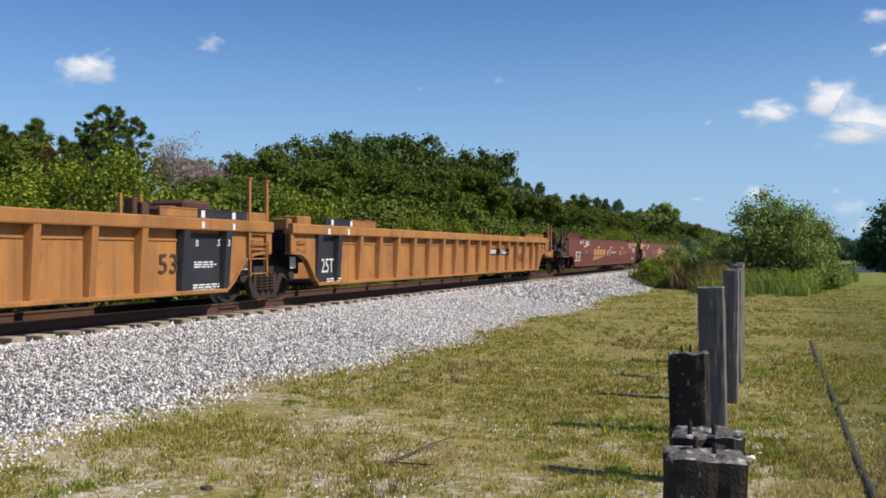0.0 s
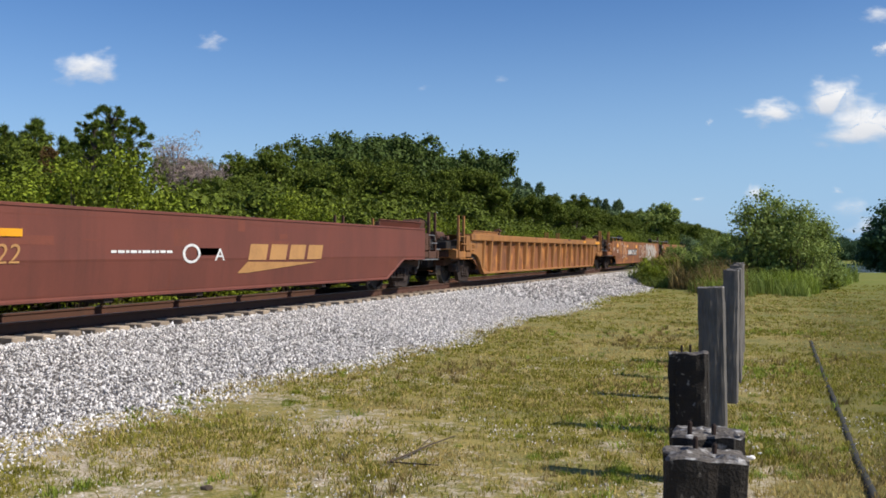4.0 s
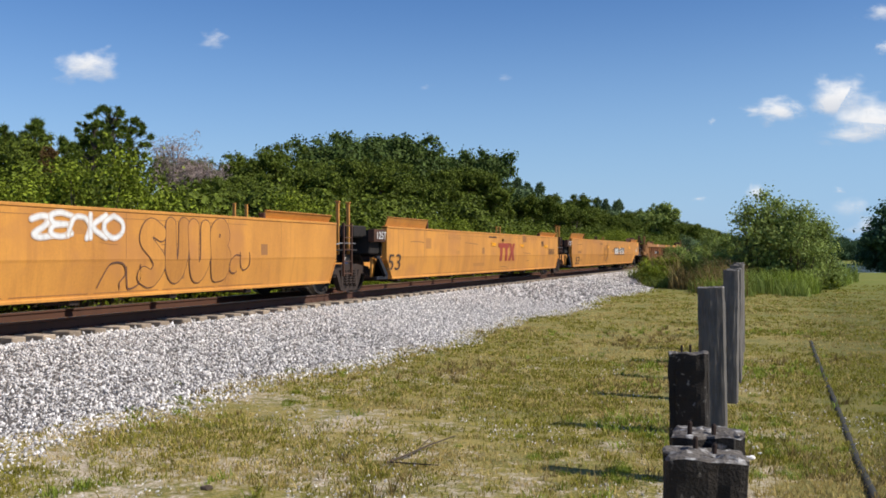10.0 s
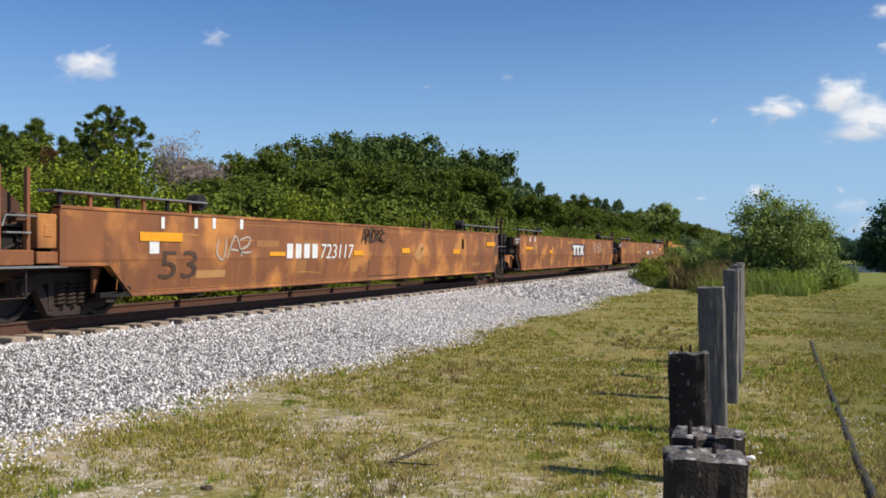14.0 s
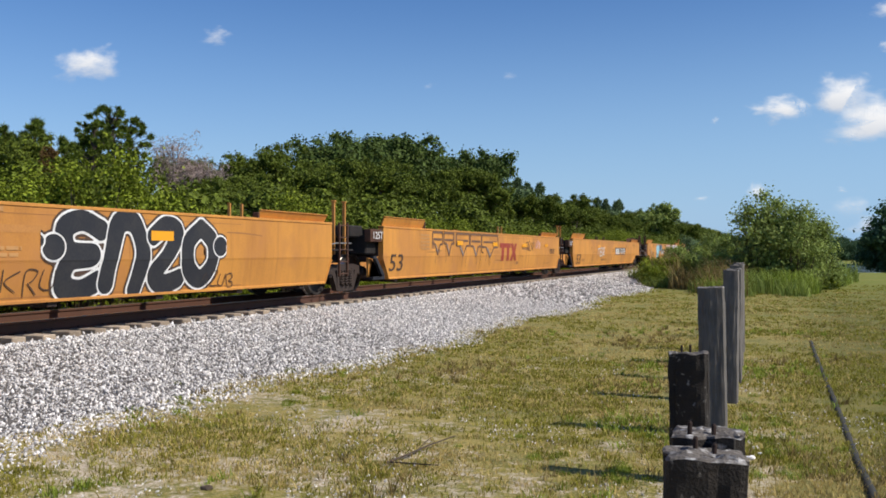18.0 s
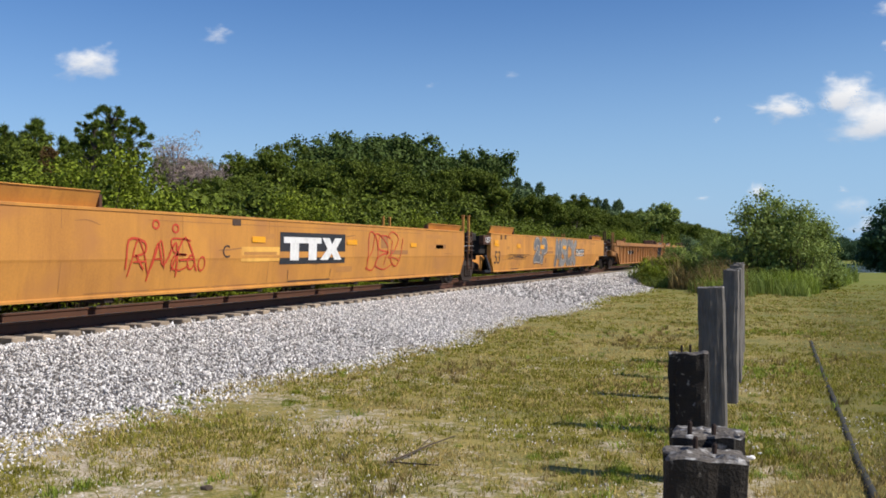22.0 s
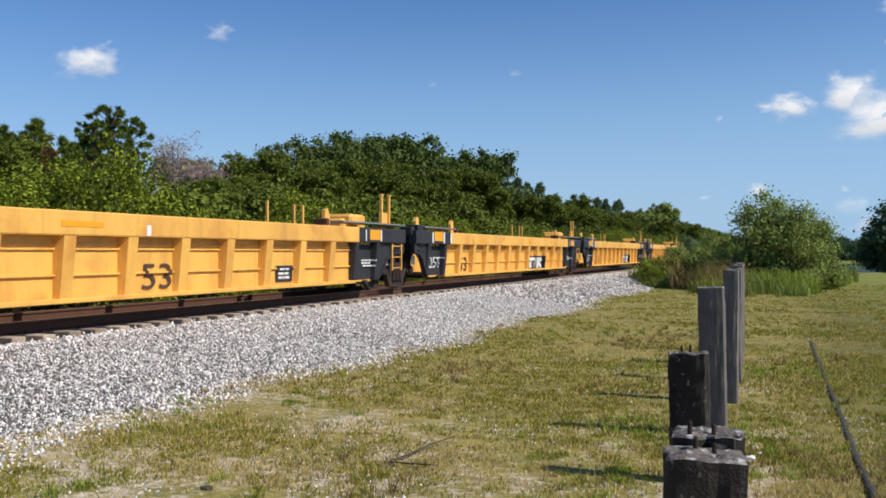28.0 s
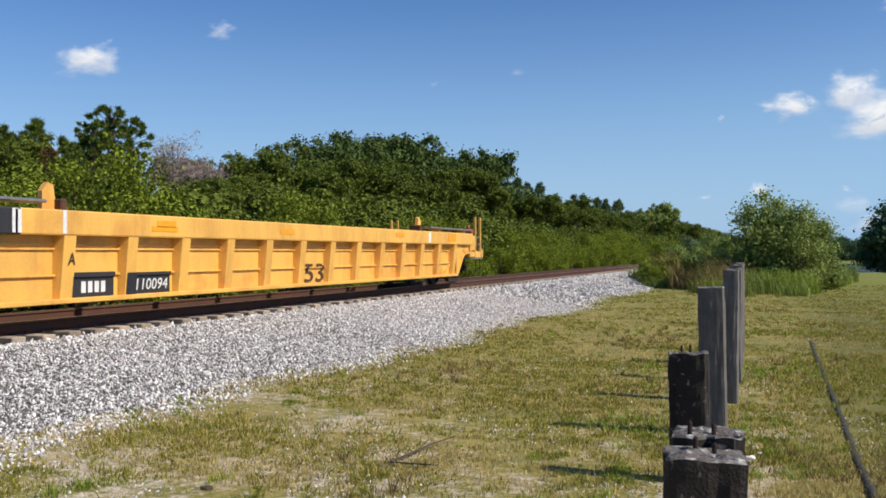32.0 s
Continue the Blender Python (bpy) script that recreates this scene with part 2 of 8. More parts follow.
M["water"] = material("pond_water", (0.03, 0.04, 0.045), 0.08, dark=(0.03, 0.045, 0.04), stain=0.2, bump=0.02)
M["red_lamp"] = material("orange_red_marker", (0.45, 0.08, 0.03), 0.5, dark=(0.3, 0.06, 0.03), stain=6, bump=0.02)
M["hose"] = material("black_rubber", (0.02, 0.02, 0.02), 0.6, stain=5, bump=0.03)
M["pipe"] = material("dull_black_tube", (0.035, 0.034, 0.028), 0.95, dark=(0.06, 0.055, 0.04), stain=6, bump=0.1)


def ground_material():
    m = bpy.data.materials.new("sandy_lawn")
    m.use_nodes = True
    n, k = m.node_tree.nodes, m.node_tree.links
    b = n["Principled BSDF"]
    b.inputs["Roughness"].default_value = 0.95
    geo = n.new("ShaderNodeNewGeometry")

    def noise_of(scale, detail=6.0, rough=0.6):
        t = n.new("ShaderNodeTexNoise")
        t.inputs["Scale"].default_value, t.inputs["Detail"].default_value, t.inputs["Roughness"].default_value = scale, detail, rough
        k.new(geo.outputs["Position"], t.inputs["Vector"])
        return t.outputs[0]

    def remap(x, a, z):
        r = n.new("ShaderNodeMapRange")
        r.inputs[1].default_value, r.inputs[2].default_value = a, z
        k.new(x, r.inputs[0])
        return r.outputs[0]

    def blend(f, a, c):
        x = n.new("ShaderNodeMix")
        x.data_type = "RGBA"
        k.new(f, x.inputs[0])
        for i, v in ((6, a), (7, c)):
            if isinstance(v, tuple):
                x.inputs[i].default_value = rgb(*v)
            else:
                k.new(v, x.inputs[i])
        return x.outputs[2]
    lawn = blend(remap(noise_of(0.35), 0.4, 0.62), (0.24, 0.205, 0.024), (0.34, 0.265, 0.06))
    lawn = blend(remap(noise_of(1.3, 5), 0.47, 0.66), lawn, (0.1, 0.125, 0.012))
    lawn = blend(remap(noise_of(7.0), 0.45, 0.68), lawn, (0.115, 0.115, 0.018))
    lawn = blend(remap(noise_of(34.0, 4, 0.75), 0.47, 0.64), lawn, (0.4, 0.31, 0.12))
    sand = blend(remap(noise_of(48.0, 4, 0.7), 0.42, 0.6), (0.66, 0.555, 0.43), (0.33, 0.26, 0.13))
    mask = n.new("ShaderNodeMath")
    mask.operation = "MULTIPLY_ADD"
    mask.inputs[1].default_value = 0.55
    k.new(noise_of(1.1, 7, 0.7), mask.inputs[0])
    fine = n.new("ShaderNodeMath")
    fine.operation = "MULTIPLY"
    fine.inputs[1].default_value = 0.45
    k.new(noise_of(9.0, 5, 0.7), fine.inputs[0])
    k.new(fine.outputs[0], mask.inputs[2])
    far = n.new("ShaderNodeVectorMath")
    far.operation = "LENGTH"
    k.new(geo.outputs["Position"], far.inputs[0])
    less = n.new("ShaderNodeMath")
    less.operation = "MULTIPLY_ADD"
    less.inputs[1].default_value = -0.16
    k.new(remap(far.outputs["Value"], 4.5, 17.0), less.inputs[0])
    sx = n.new("ShaderNodeSeparateXYZ")
    k.new(geo.outputs["Position"], sx.inputs[0])
    by = n.new("ShaderNodeMath")          # worn sand beside the fence posts
    by.operation = "SUBTRACT"
    by.inputs[1].default_value = -0.45
    k.new(sx.outputs["X"], by.inputs[0])
    ab = n.new("ShaderNodeMath")
    ab.operation = "ABSOLUTE"
    k.new(by.outputs[0], ab.inputs[0])
    strip = n.new("ShaderNodeMath")
    strip.operation = "MULTIPLY_ADD"
    strip.inputs[1].default_value = -0.06
    k.new(remap(ab.outputs[0], 0.1, 0.55), strip.inputs[0])
    k.new(mask.outputs[0], strip.inputs[2])
    bare = n.new("ShaderNodeMath")
    bare.operation = "ADD"
    bare.inputs[1].default_value = 0.118
    k.new(strip.outputs[0], bare.inputs[0])
    k.new(bare.outputs[0], less.inputs[2])
    right = n.new("ShaderNodeMath")       # the greener lawn beyond the posts
    right.operation = "MULTIPLY_ADD"
    right.inputs[1].default_value = -0.12
    k.new(remap(sx.outputs["X"], -0.1, 1.0), right.inputs[0])
    k.new(less.outputs[0], right.inputs[2])
    worn = n.new("ShaderNodeMath")        # closer turf between the bare sand and the posts
    worn.operation = "MULTIPLY_ADD"
    worn.inputs[1].default_value = -0.045
    k.new(remap(sx.outputs["X"], -3.6, -2.3), worn.inputs[0])
    k.new(right.outputs[0], worn.inputs[2])
    lush = blend(remap(noise_of(2.2, 5), 0.4, 0.65), (0.1, 0.105, 0.012), (0.2, 0.165, 0.03))
    lawn = blend(remap(sx.outputs["X"], -0.2, 1.2), lawn, lush)
    lawn = blend(remap(far.outputs["Value"], 18.0, 55.0), lawn, blend(remap(noise_of(0.2, 4), 0.4, 0.65), (0.165, 0.19, 0.016), (0.22, 0.21, 0.03)))
    out = blend(remap(worn.outputs[0], 0.49, 0.57), lawn, sand)
    k.new(out, b.inputs["Base Color"])
    bp = n.new("ShaderNodeBump")
    bp.inputs["Strength"].default_value, bp.inputs["Distance"].default_value = 0.6, 0.03
    k.new(noise_of(45.0, 4), bp.inputs["Height"])
    k.new(bp.outputs[0], b.inputs["Normal"])
    return m


M["ground"] = ground_material()
# bed coloured far below its stones, standing in for shade in the gaps
M["bed"] = material("ballast_bed", (0.14, 0.125, 0.11), 0.95, dark=(0.05, 0.045, 0.04), grain=28, stain=2, amount=0.9, bump=0.8)

# ---- mesh helpers ----
def mesh_of(bm, mat, name, smooth=False):
    me = bpy.data.meshes.new(name)
    bm.to_mesh(me)
    bm.free()
    for mm in (mat if isinstance(mat, (list, tuple)) else (mat,)):
        me.materials.append(mm)
    if smooth:
        for p in me.polygons:
            p.use_smooth = True
    return me


def part(name, bm, mat, parent, label="", at=None, smooth=False):
    ob = new(name, bm if isinstance(bm, bpy.types.Mesh) else mesh_of(bm, mat, name, smooth))
    ob.parent = parent
    if at is not None:
        ob.matrix_basis = at
    if label:
        ob["label"] = label
    return ob


def box(bm, x0, x1, y0, y1, z0, z1, bevel=0.0, m=None):
    before = set(bm.verts)
    r = bmesh.ops.create_cube(bm, size=1)
    vs = r["verts"]
    for v in vs:
        v.co = Vector(((x0 + x1) / 2 + v.co.x * (x1 - x0), (y0 + y1) / 2 + v.co.y * (y1 - y0), (z0 + z1) / 2 + v.co.z * (z1 - z0)))
    if bevel:
        es = list({e for v in vs for e in v.link_edges})
        bmesh.ops.bevel(bm, geom=es, offset=bevel, segments=1, affect="EDGES", clamp_overlap=True)
    if m is not None:
        bmesh.ops.transform(bm, matrix=m, verts=[v for v in bm.verts if v not in before])
    return bm


def boxes(*specs, bevel=0.0):
    bm = bmesh.new()
    for s in specs:
        box(bm, *s, bevel=bevel)
    return bm


def tube(bm, pts, r, seg=8):
    """A round bar along a line of points."""
    rings = []
    pts = [Vector(p) for p in pts]
    for i, p in enumerate(pts):
        d = (pts[min(i + 1, len(pts) - 1)] - pts[max(i - 1, 0)]).normalized()
        q = d.to_track_quat("Z", "Y")
        rr = r[i] if isinstance(r, (list, tuple)) else r
        rings.append([bm.verts.new(p + q @ Vector((rr * math.cos(a), rr * math.sin(a), 0))) for a in [2 * math.pi * j / seg for j in range(seg)]])
    for a, c in zip(rings, rings[1:]):
        for j in range(seg):
            bm.faces.new((a[j], a[(j + 1) % seg], c[(j + 1) % seg], c[j]))
    bm.faces.new(rings[0][::-1])
    bm.faces.new(rings[-1])
    return bm


def bar(pts, r, seg=8):
    return tube(bmesh.new(), pts, r, seg)


def extruded(outline, x0, x1, bm=None):
    """A plate from an outline in (y, z), between x0 and x1."""
    bm = bm or bmesh.new()
    a = [bm.verts.new((x1, y, z)) for y, z in outline]
    c = [bm.verts.new((x0, y, z)) for y, z in outline]
    n = len(outline)
    for i in range(n):
        bm.faces.new((a[i], c[i], c[(i + 1) % n], a[(i + 1) % n]))
    fs = [bm.faces.new(a), bm.faces.new(c[::-1])]
    if n > 4:
        bmesh.ops.triangulate(bm, faces=fs)
    bmesh.ops.recalc_face_normals(bm, faces=bm.faces)
    return bm


def profile_y(prof, y0, y1, bm=None):
    """A beam along y from a closed profile in (x, z)."""
    bm = bm or bmesh.new()
    a = [bm.verts.new((x, y0, z)) for x, z in prof]
    c = [bm.verts.new((x, y1, z)) for x, z in prof]
    n = len(prof)
    for i in range(n):
        bm.faces.new((a[i], a[(i + 1) % n], c[(i + 1) % n], c[i]))
    fs = [bm.faces.new(a[::-1]), bm.faces.new(c)]
    bmesh.ops.triangulate(bm, faces=fs)
    bmesh.ops.recalc_face_normals(bm, faces=bm.faces)
    return bm


def lathe_x(prof, seg=28):
    """A wheel turned about the x axis from a profile in (x, radius)."""
    bm = bmesh.new()
    rings = [[bm.verts.new((x, r * math.cos(2 * math.pi * j / seg), r * math.sin(2 * math.pi * j / seg))) for j in range(seg)] for x, r in prof]
    for a, c in zip(rings, rings[1:]):
        for j in range(seg):
            bm.faces.new((a[j], a[(j + 1) % seg], c[(j + 1) % seg], c[j]))
    bm.faces.new(rings[0])
    bm.faces.new(rings[-1][::-1])
    bmesh.ops.recalc_face_normals(bm, faces=bm.faces)
    return bm


def lettering(text, height, x, y, z, parent, mat, name="stencil", shear=0.0, width=None, label=""):
    """Text on a side that faces +x; y, z: its lower near corner."""
    cu = bpy.data.curves.new(name, "FONT")
    cu.body, cu.size, cu.extrude, cu.shear, cu.resolution_u = text, height / 0.7, 0.0015, shear, 3
    ob = bpy.data.objects.new("tmp", cu)
    scene.collection.objects.link(ob)
    me = bpy.data.meshes.new_from_object(ob.evaluated_get(bpy.context.evaluated_depsgraph_get()))
    bpy.data.objects.remove(ob)
    bpy.data.curves.remove(cu)
    xs = [v.co.x for v in me.vertices]
    k = width / (max(xs) - min(xs)) if width else 1.0
    x_low = min(xs)
    for v in me.vertices:
        v.co = Vector((v.co.z, (v.co.x - x_low) * k, v.co.y))
    me.materials.clear()
    me.materials.append(mat)
    ob = new(name, me)
    ob.parent = parent
    ob.matrix_basis = Matrix.Translation((x, y, z))
    if label:
        ob["label"] = label
    return ob

# ---- the setting ----
def bank(y):
    """Where the foot of the ballast lies, wavering a little."""
    return -5.75 + 0.22 * math.sin(y * 0.55) + 0.13 * math.sin(y * 1.7 + 1) - 0.004 * max(0, y - 20)


def height(x, y):
    """The lie of the ground: lawn, the ballast bed under the track, a low verge behind it."""
    h = 0.03 * noise.noise((x * 0.3, y * 0.3, 0)) + 0.012 * noise.noise((x * 1.7, y * 1.7, 3))
    if y > 78 and x > 3:
        h -= min(0.75, 0.028 * (y - 78)) * min(1, (x - 3) / 4)
    b = bank(y)
    top = -9.0
    if x < b and x > -14:
        if x >= top:
            f = (b - x) / (b - top)
            f = f * f * (3 - 2 * f) * 0.35 + f * 0.65
            h = h * (1 - f) + 0.43 * f
        elif x > -12.2:
            h = 0.42
        else:
            h = 0.42 - 0.14 * (-12.2 - x)
    elif x <= -14:
        h = 0.2 + 0.08 * noise.noise((x * 0.4, y * 0.4, 7))
    return h


def build_ground():
    bm = bmesh.new()
    xs = [-1500, -600, -250, -120, -60, -35, -24, -18, -14.2, -13.4, -12.8, -12.2, -11.4, -10.2, -9.3] + [-9 + 0.2 * i for i in range(26)]
    xs += [-3.6, -3.1, -2.5, -1.9, -1.3, -0.7, 0, 0.7, 1.4, 2.1, 2.8, 3.5, 4.5, 6, 8, 11, 14, 18, 24, 35, 60, 120, 250, 600, 1500]
    ys = [-400, -120, -40, -15, -6, -2] + [0.6 * i for i in range(0, 60)] + [36 + 2 * i for i in range(32)] + [105, 115, 130, 150, 180, 230, 300, 450, 700, 1100, 1800, 3200]
    vs = [[bm.verts.new((x, y, height(x, y))) for x in xs] for y in ys]
    for a, c in zip(vs, vs[1:]):
        for i in range(len(xs) - 1):
            bm.faces.new((a[i], a[i + 1], c[i + 1], c[i]))
    for f in bm.faces:
        c = f.calc_center_median()
        if -14.0 < c.x < bank(c.y) - 0.25:
            f.material_index = 1
    ob = new("ground", mesh_of(bm, [M["ground"], M["bed"]], "ground", True))
    tagged(ob, "sandy lawn with patchy dry grass reaching to the trees", "ground", kind="structure")


def fast_mesh(name, V, F, mat):
    """A mesh of triangles from arrays."""
    V, F = np.asarray(V, np.float32), np.asarray(F, np.int32)
    me = bpy.data.meshes.new(name)
    me.vertices.add(len(V))
    me.vertices.foreach_set("co", V.ravel())
    me.loops.add(F.size)
    me.loops.foreach_set("vertex_index", F.ravel())
    me.polygons.add(len(F))
    me.polygons.foreach_set("loop_start", np.arange(0, F.size, 3, dtype=np.int32))
    me.update(calc_edges=True)
    me.materials.append(mat)
    return me


def stones_mesh(name, n, place, size, seed):
    """Many angular stones as one mesh."""
    rnd = random.Random(seed)
    base = []
    for k in range(16):
        vs = np.array([(1, 0, 0), (-1, 0, 0), (0, 1, 0), (0, -1, 0), (0, 0, 1), (0, 0, -1)], float)
        vs = vs * (0.75 + 0.6 * np.array([[rnd.random()] for _ in vs])) + np.array([[rnd.uniform(-0.35, 0.35) for _ in range(3)] for _ in vs])
        fs = np.array([(0, 2, 4), (2, 1, 4), (1, 3, 4), (3, 0, 4), (2, 0, 5), (1, 2, 5), (3, 1, 5), (0, 3, 5)])
        base.append((vs, fs))
    V, F, o = [], [], 0
    for i in range(n):
        x, y, z, s = place(rnd)
        s *= size
        vs, fs = base[i % 16]
        m = np.array(Euler((rnd.random() * 6, rnd.random() * 6, rnd.random() * 6)).to_matrix()) * s
        V.append((vs * [1.15, 0.8, 0.58]) @ m + [x, y, z])
        F.append(fs + o)
        o += len(vs)
    return fast_mesh(name, np.concatenate(V), np.concatenate(F), M["stone"])


def ballast_place(y0, y1, x_far):
    def f(rnd):
        while True:
            y = y0 + (y1 - y0) * rnd.random()
            x = x_far + (bank(y) + 0.5 - x_far) * rnd.random()
            over = x - bank(y) + 0.25
            if over > 0 and rnd.random() < over / 0.7:
                continue
            return x, y, height(x, y) + rnd.uniform(-0.012, 0.024), 0.6 + 1.0 * rnd.random() ** 3
    return f


def build_track():
    me = stones_mesh("ballast", 76000, ballast_place(4.5, 26, -9.22), 0.0195, 3)
    tagged(new("ballast", me), "coarse pale grey limestone ballast along the track", "gravel", kind="stuff")
    me = stones_mesh("ballast", 27000, ballast_place(26, 100, -9.25), 0.036, 4)
    tagged(new("ballast", me), "coarse pale grey limestone ballast along the far track", "gravel", kind="stuff")
    bed = lambda rnd: (-12.3 + 3.2 * rnd.random(), 6 + 70 * rnd.random(), 0.425, 0.7 + 0.7 * rnd.random())
    tagged(new("ballast", stones_mesh("ballast", 9000, bed, 0.04, 5)), "grey ballast packed between the sleepers", "gravel", kind="stuff")
    track = tagged(new("railway_track"), "single railway track of rusty rails on wooden sleepers", "track", kind="structure")
    track.matrix_basis = pose(TX, 0, RT)
    prof = [(-0.07, -0.17), (0.07, -0.17), (0.07, -0.155), (0.012, -0.14), (0.012, -0.045), (0.036, -0.03), (0.036, -0.004), (0.028, 0), (-0.028, 0), (-0.036, -0.004), (-0.036, -0.03), (-0.012, -0.045), (-0.012, -0.14), (-0.07, -0.155)]
    for x in (-0.755, 0.755):
        rail = part("rail", profile_y(prof, -60, 900), M["rail"], track, "rusty steel rail with a polished head", at=pose(x, 0, 0))
        part("rail_head", boxes((-0.026, 0.026, -60, 900, -0.002, 0.003)), M["railtop"], rail, "bright worn running surface")
    rnd = random.Random(8)
    tie = mesh_of(boxes((-1.3, 1.3, -0.115, 0.115, -0.33, -0.15), bevel=0.012), M["tie"], "sleeper")
    plate = mesh_of(boxes((-0.18, 0.18, -0.09, 0.09, -0.155, -0.14), (-0.11, -0.08, -0.05, -0.02, -0.14, -0.115), (0.08, 0.11, 0.02, 0.05, -0.14, -0.115), bevel=0.003), M["rail"], "tie_plate")
    for i in range(230):
        y = 4 + i * 0.5 + rnd.uniform(-0.03, 0.03)
        t = part("sleeper", tie, None, track, at=pose(rnd.uniform(-0.04, 0.04), y, rnd.uniform(-0.01, 0.006), 0, 0, rnd.uniform(-0.8, 0.8)))
        if i < 90:
            part("tie_plate", plate, None, t, at=pose(0.755, 0, 0))
    far = bmesh.new()
    for i in range(400):
        box(far, -1.3, 1.3, 119 + i * 0.5, 119.23 + i * 0.5, -0.33, -0.15)
    tagged(part("sleepers", far, M["tie"], track), kind="stuff")


build_ground()
build_track()

# ---- the train ----
WHEELS = []        # (wheel set, its unit's place at 0 s, local y, radius)
UNITS = []         # (unit, place of its leading end at 0 s)


def truck_meshes(r):
    k = {}
    k["wheel"] = mesh_of(lathe_x([(0.03, 0.09), (0.03, 0.16), (-0.01, 0.19), (-0.01, r - 0.09), (0.045, r - 0.065), (0.045, r - 0.005), (-0.07, r), (-0.075, r + 0.03), (-0.1, r + 0.03), (-0.1, r - 0.07), (-0.05, r - 0.1), (-0.05, 0.18), (-0.1, 0.15), (-0.1, 0.09)]), [M["tread"]], "wheel")
    k["axle"] = mesh_of(bar([(-0.98, 0, 0), (0.98, 0, 0)], 0.08, 10), M["iron"], "axle")
    h = 0.875
    bm = extruded([(-h - 0.16, r - 0.07), (-h - 0.16, r + 0.13), (-h + 0.13, r + 0.15), (-0.42, r + 0.2), (0.42, r + 0.2), (h - 0.13, r + 0.15), (h + 0.16, r + 0.13), (h + 0.16, r - 0.07), (h - 0.14, r - 0.06), (h - 0.2, r + 0.03), (0.5, r + 0.06), (-0.5, r + 0.06), (-h + 0.2, r + 0.03), (-h + 0.14, r - 0.06)], -0.06, 0.06)
    extruded([(-h + 0.2, r + 0.05), (-0.42, 0.09), (-0.3, 0.06), (0.3, 0.06), (0.42, 0.09), (h - 0.2, r + 0.05), (h - 0.36, r + 0.07), (0.36, 0.2), (-0.36, 0.2), (-h + 0.36, r + 0.07)], -0.06, 0.06, bm)
    for s in (-1, 1):
        box(bm, -0.07, 0.07, s * 0.36 - 0.05, s * 0.36 + 0.05, 0.15, r + 0.1)
        box(bm, -0.05, 0.09, s * h - 0.11, s * h + 0.11, r - 0.1, r + 0.02, 0.02)
    k["side_frame"] = mesh_of(bm, M["steel"], "side_frame")
    bm = bmesh.new()
    pts = [(0.055 * math.cos(a * 0.9), 0.075 * math.sin(a * 0.9), 0.19 + 0.0082 * a) for a in range(0, 43)]
    tube(bm, pts, 0.019, 5)
    k["spring"] = mesh_of(bm, M["steel"], "coil_spring")
    k["bolster"] = mesh_of(boxes((-1.05, 1.05, -0.2, 0.2, r + 0.02, r + 0.18), (-0.3, 0.3, -0.28, 0.28, r + 0.14, r + 0.24), bevel=0.03), M["steel"], "bolster")
    k["cap"] = mesh_of(lathe_x([(0.0, 0.1), (0.06, 0.1), (0.075, 0.07), (0.075, 0.03)], 14), M["steel"], "bearing_cap")
    k["rigging"] = mesh_of(boxes((-0.9, 0.9, -0.06, 0.06, 0.2, 0.3), (-0.8, 0.8, 0.42, 0.5, 0.24, 0.34), (-0.8, 0.8, -0.5, -0.42, 0.24, 0.34), bevel=0.02), M["iron"], "brake_rigging")
    bright_treads(k["wheel"], r)
    return k


def bright_treads(me, r):
    """The tread and the rim's edge are worn to bare metal."""
    me.materials.append(M["railtop"])
    for p in me.polygons:
        if math.hypot(p.center.y, p.center.z) > r - 0.02 and p.center.x < 0.04:
            p.material_index = 1


TRUCKS = {0.46: truck_meshes(0.46), 0.48: truck_meshes(0.48)}


def truck(unit, u0, y, r):
    k = TRUCKS[r]
    t = part("truck", k["bolster"], None, unit, "grimy cast steel wheel truck", at=pose(0, y, 0))
    for x in (-1.0, 1.0):
        f = part("side_frame", k["side_frame"], None, t, at=pose(x, 0, 0))
        for d in (-0.2, 0, 0.2):
            for q in (-0.04, 0.06) if x > 0 else (0.0,):
                part("coil_spring", k["spring"], None, t, at=pose(x + q, d, 0))
        for d in (-0.875, 0.875):
            part("bearing_cap", k["cap"], None, t, at=pose(x + (0.08 if x > 0 else -0.08), d, r, 0, 0, 0 if x > 0 else 180))
    part("brake_rigging", k["rigging"], None, t)
    for d in (-0.875, 0.875):
        part("axle", k["axle"], None, t, at=pose(0, d, r))
        for x in (-0.76, 0.76):
            w = part("wheel", k["wheel"], None, t, at=pose(x, d, r, 0, 0, 0 if x > 0 else 180))
            if x > 0:
                WHEELS.append((w, u0 + y + d, pose(x, d, r), r))
    return t


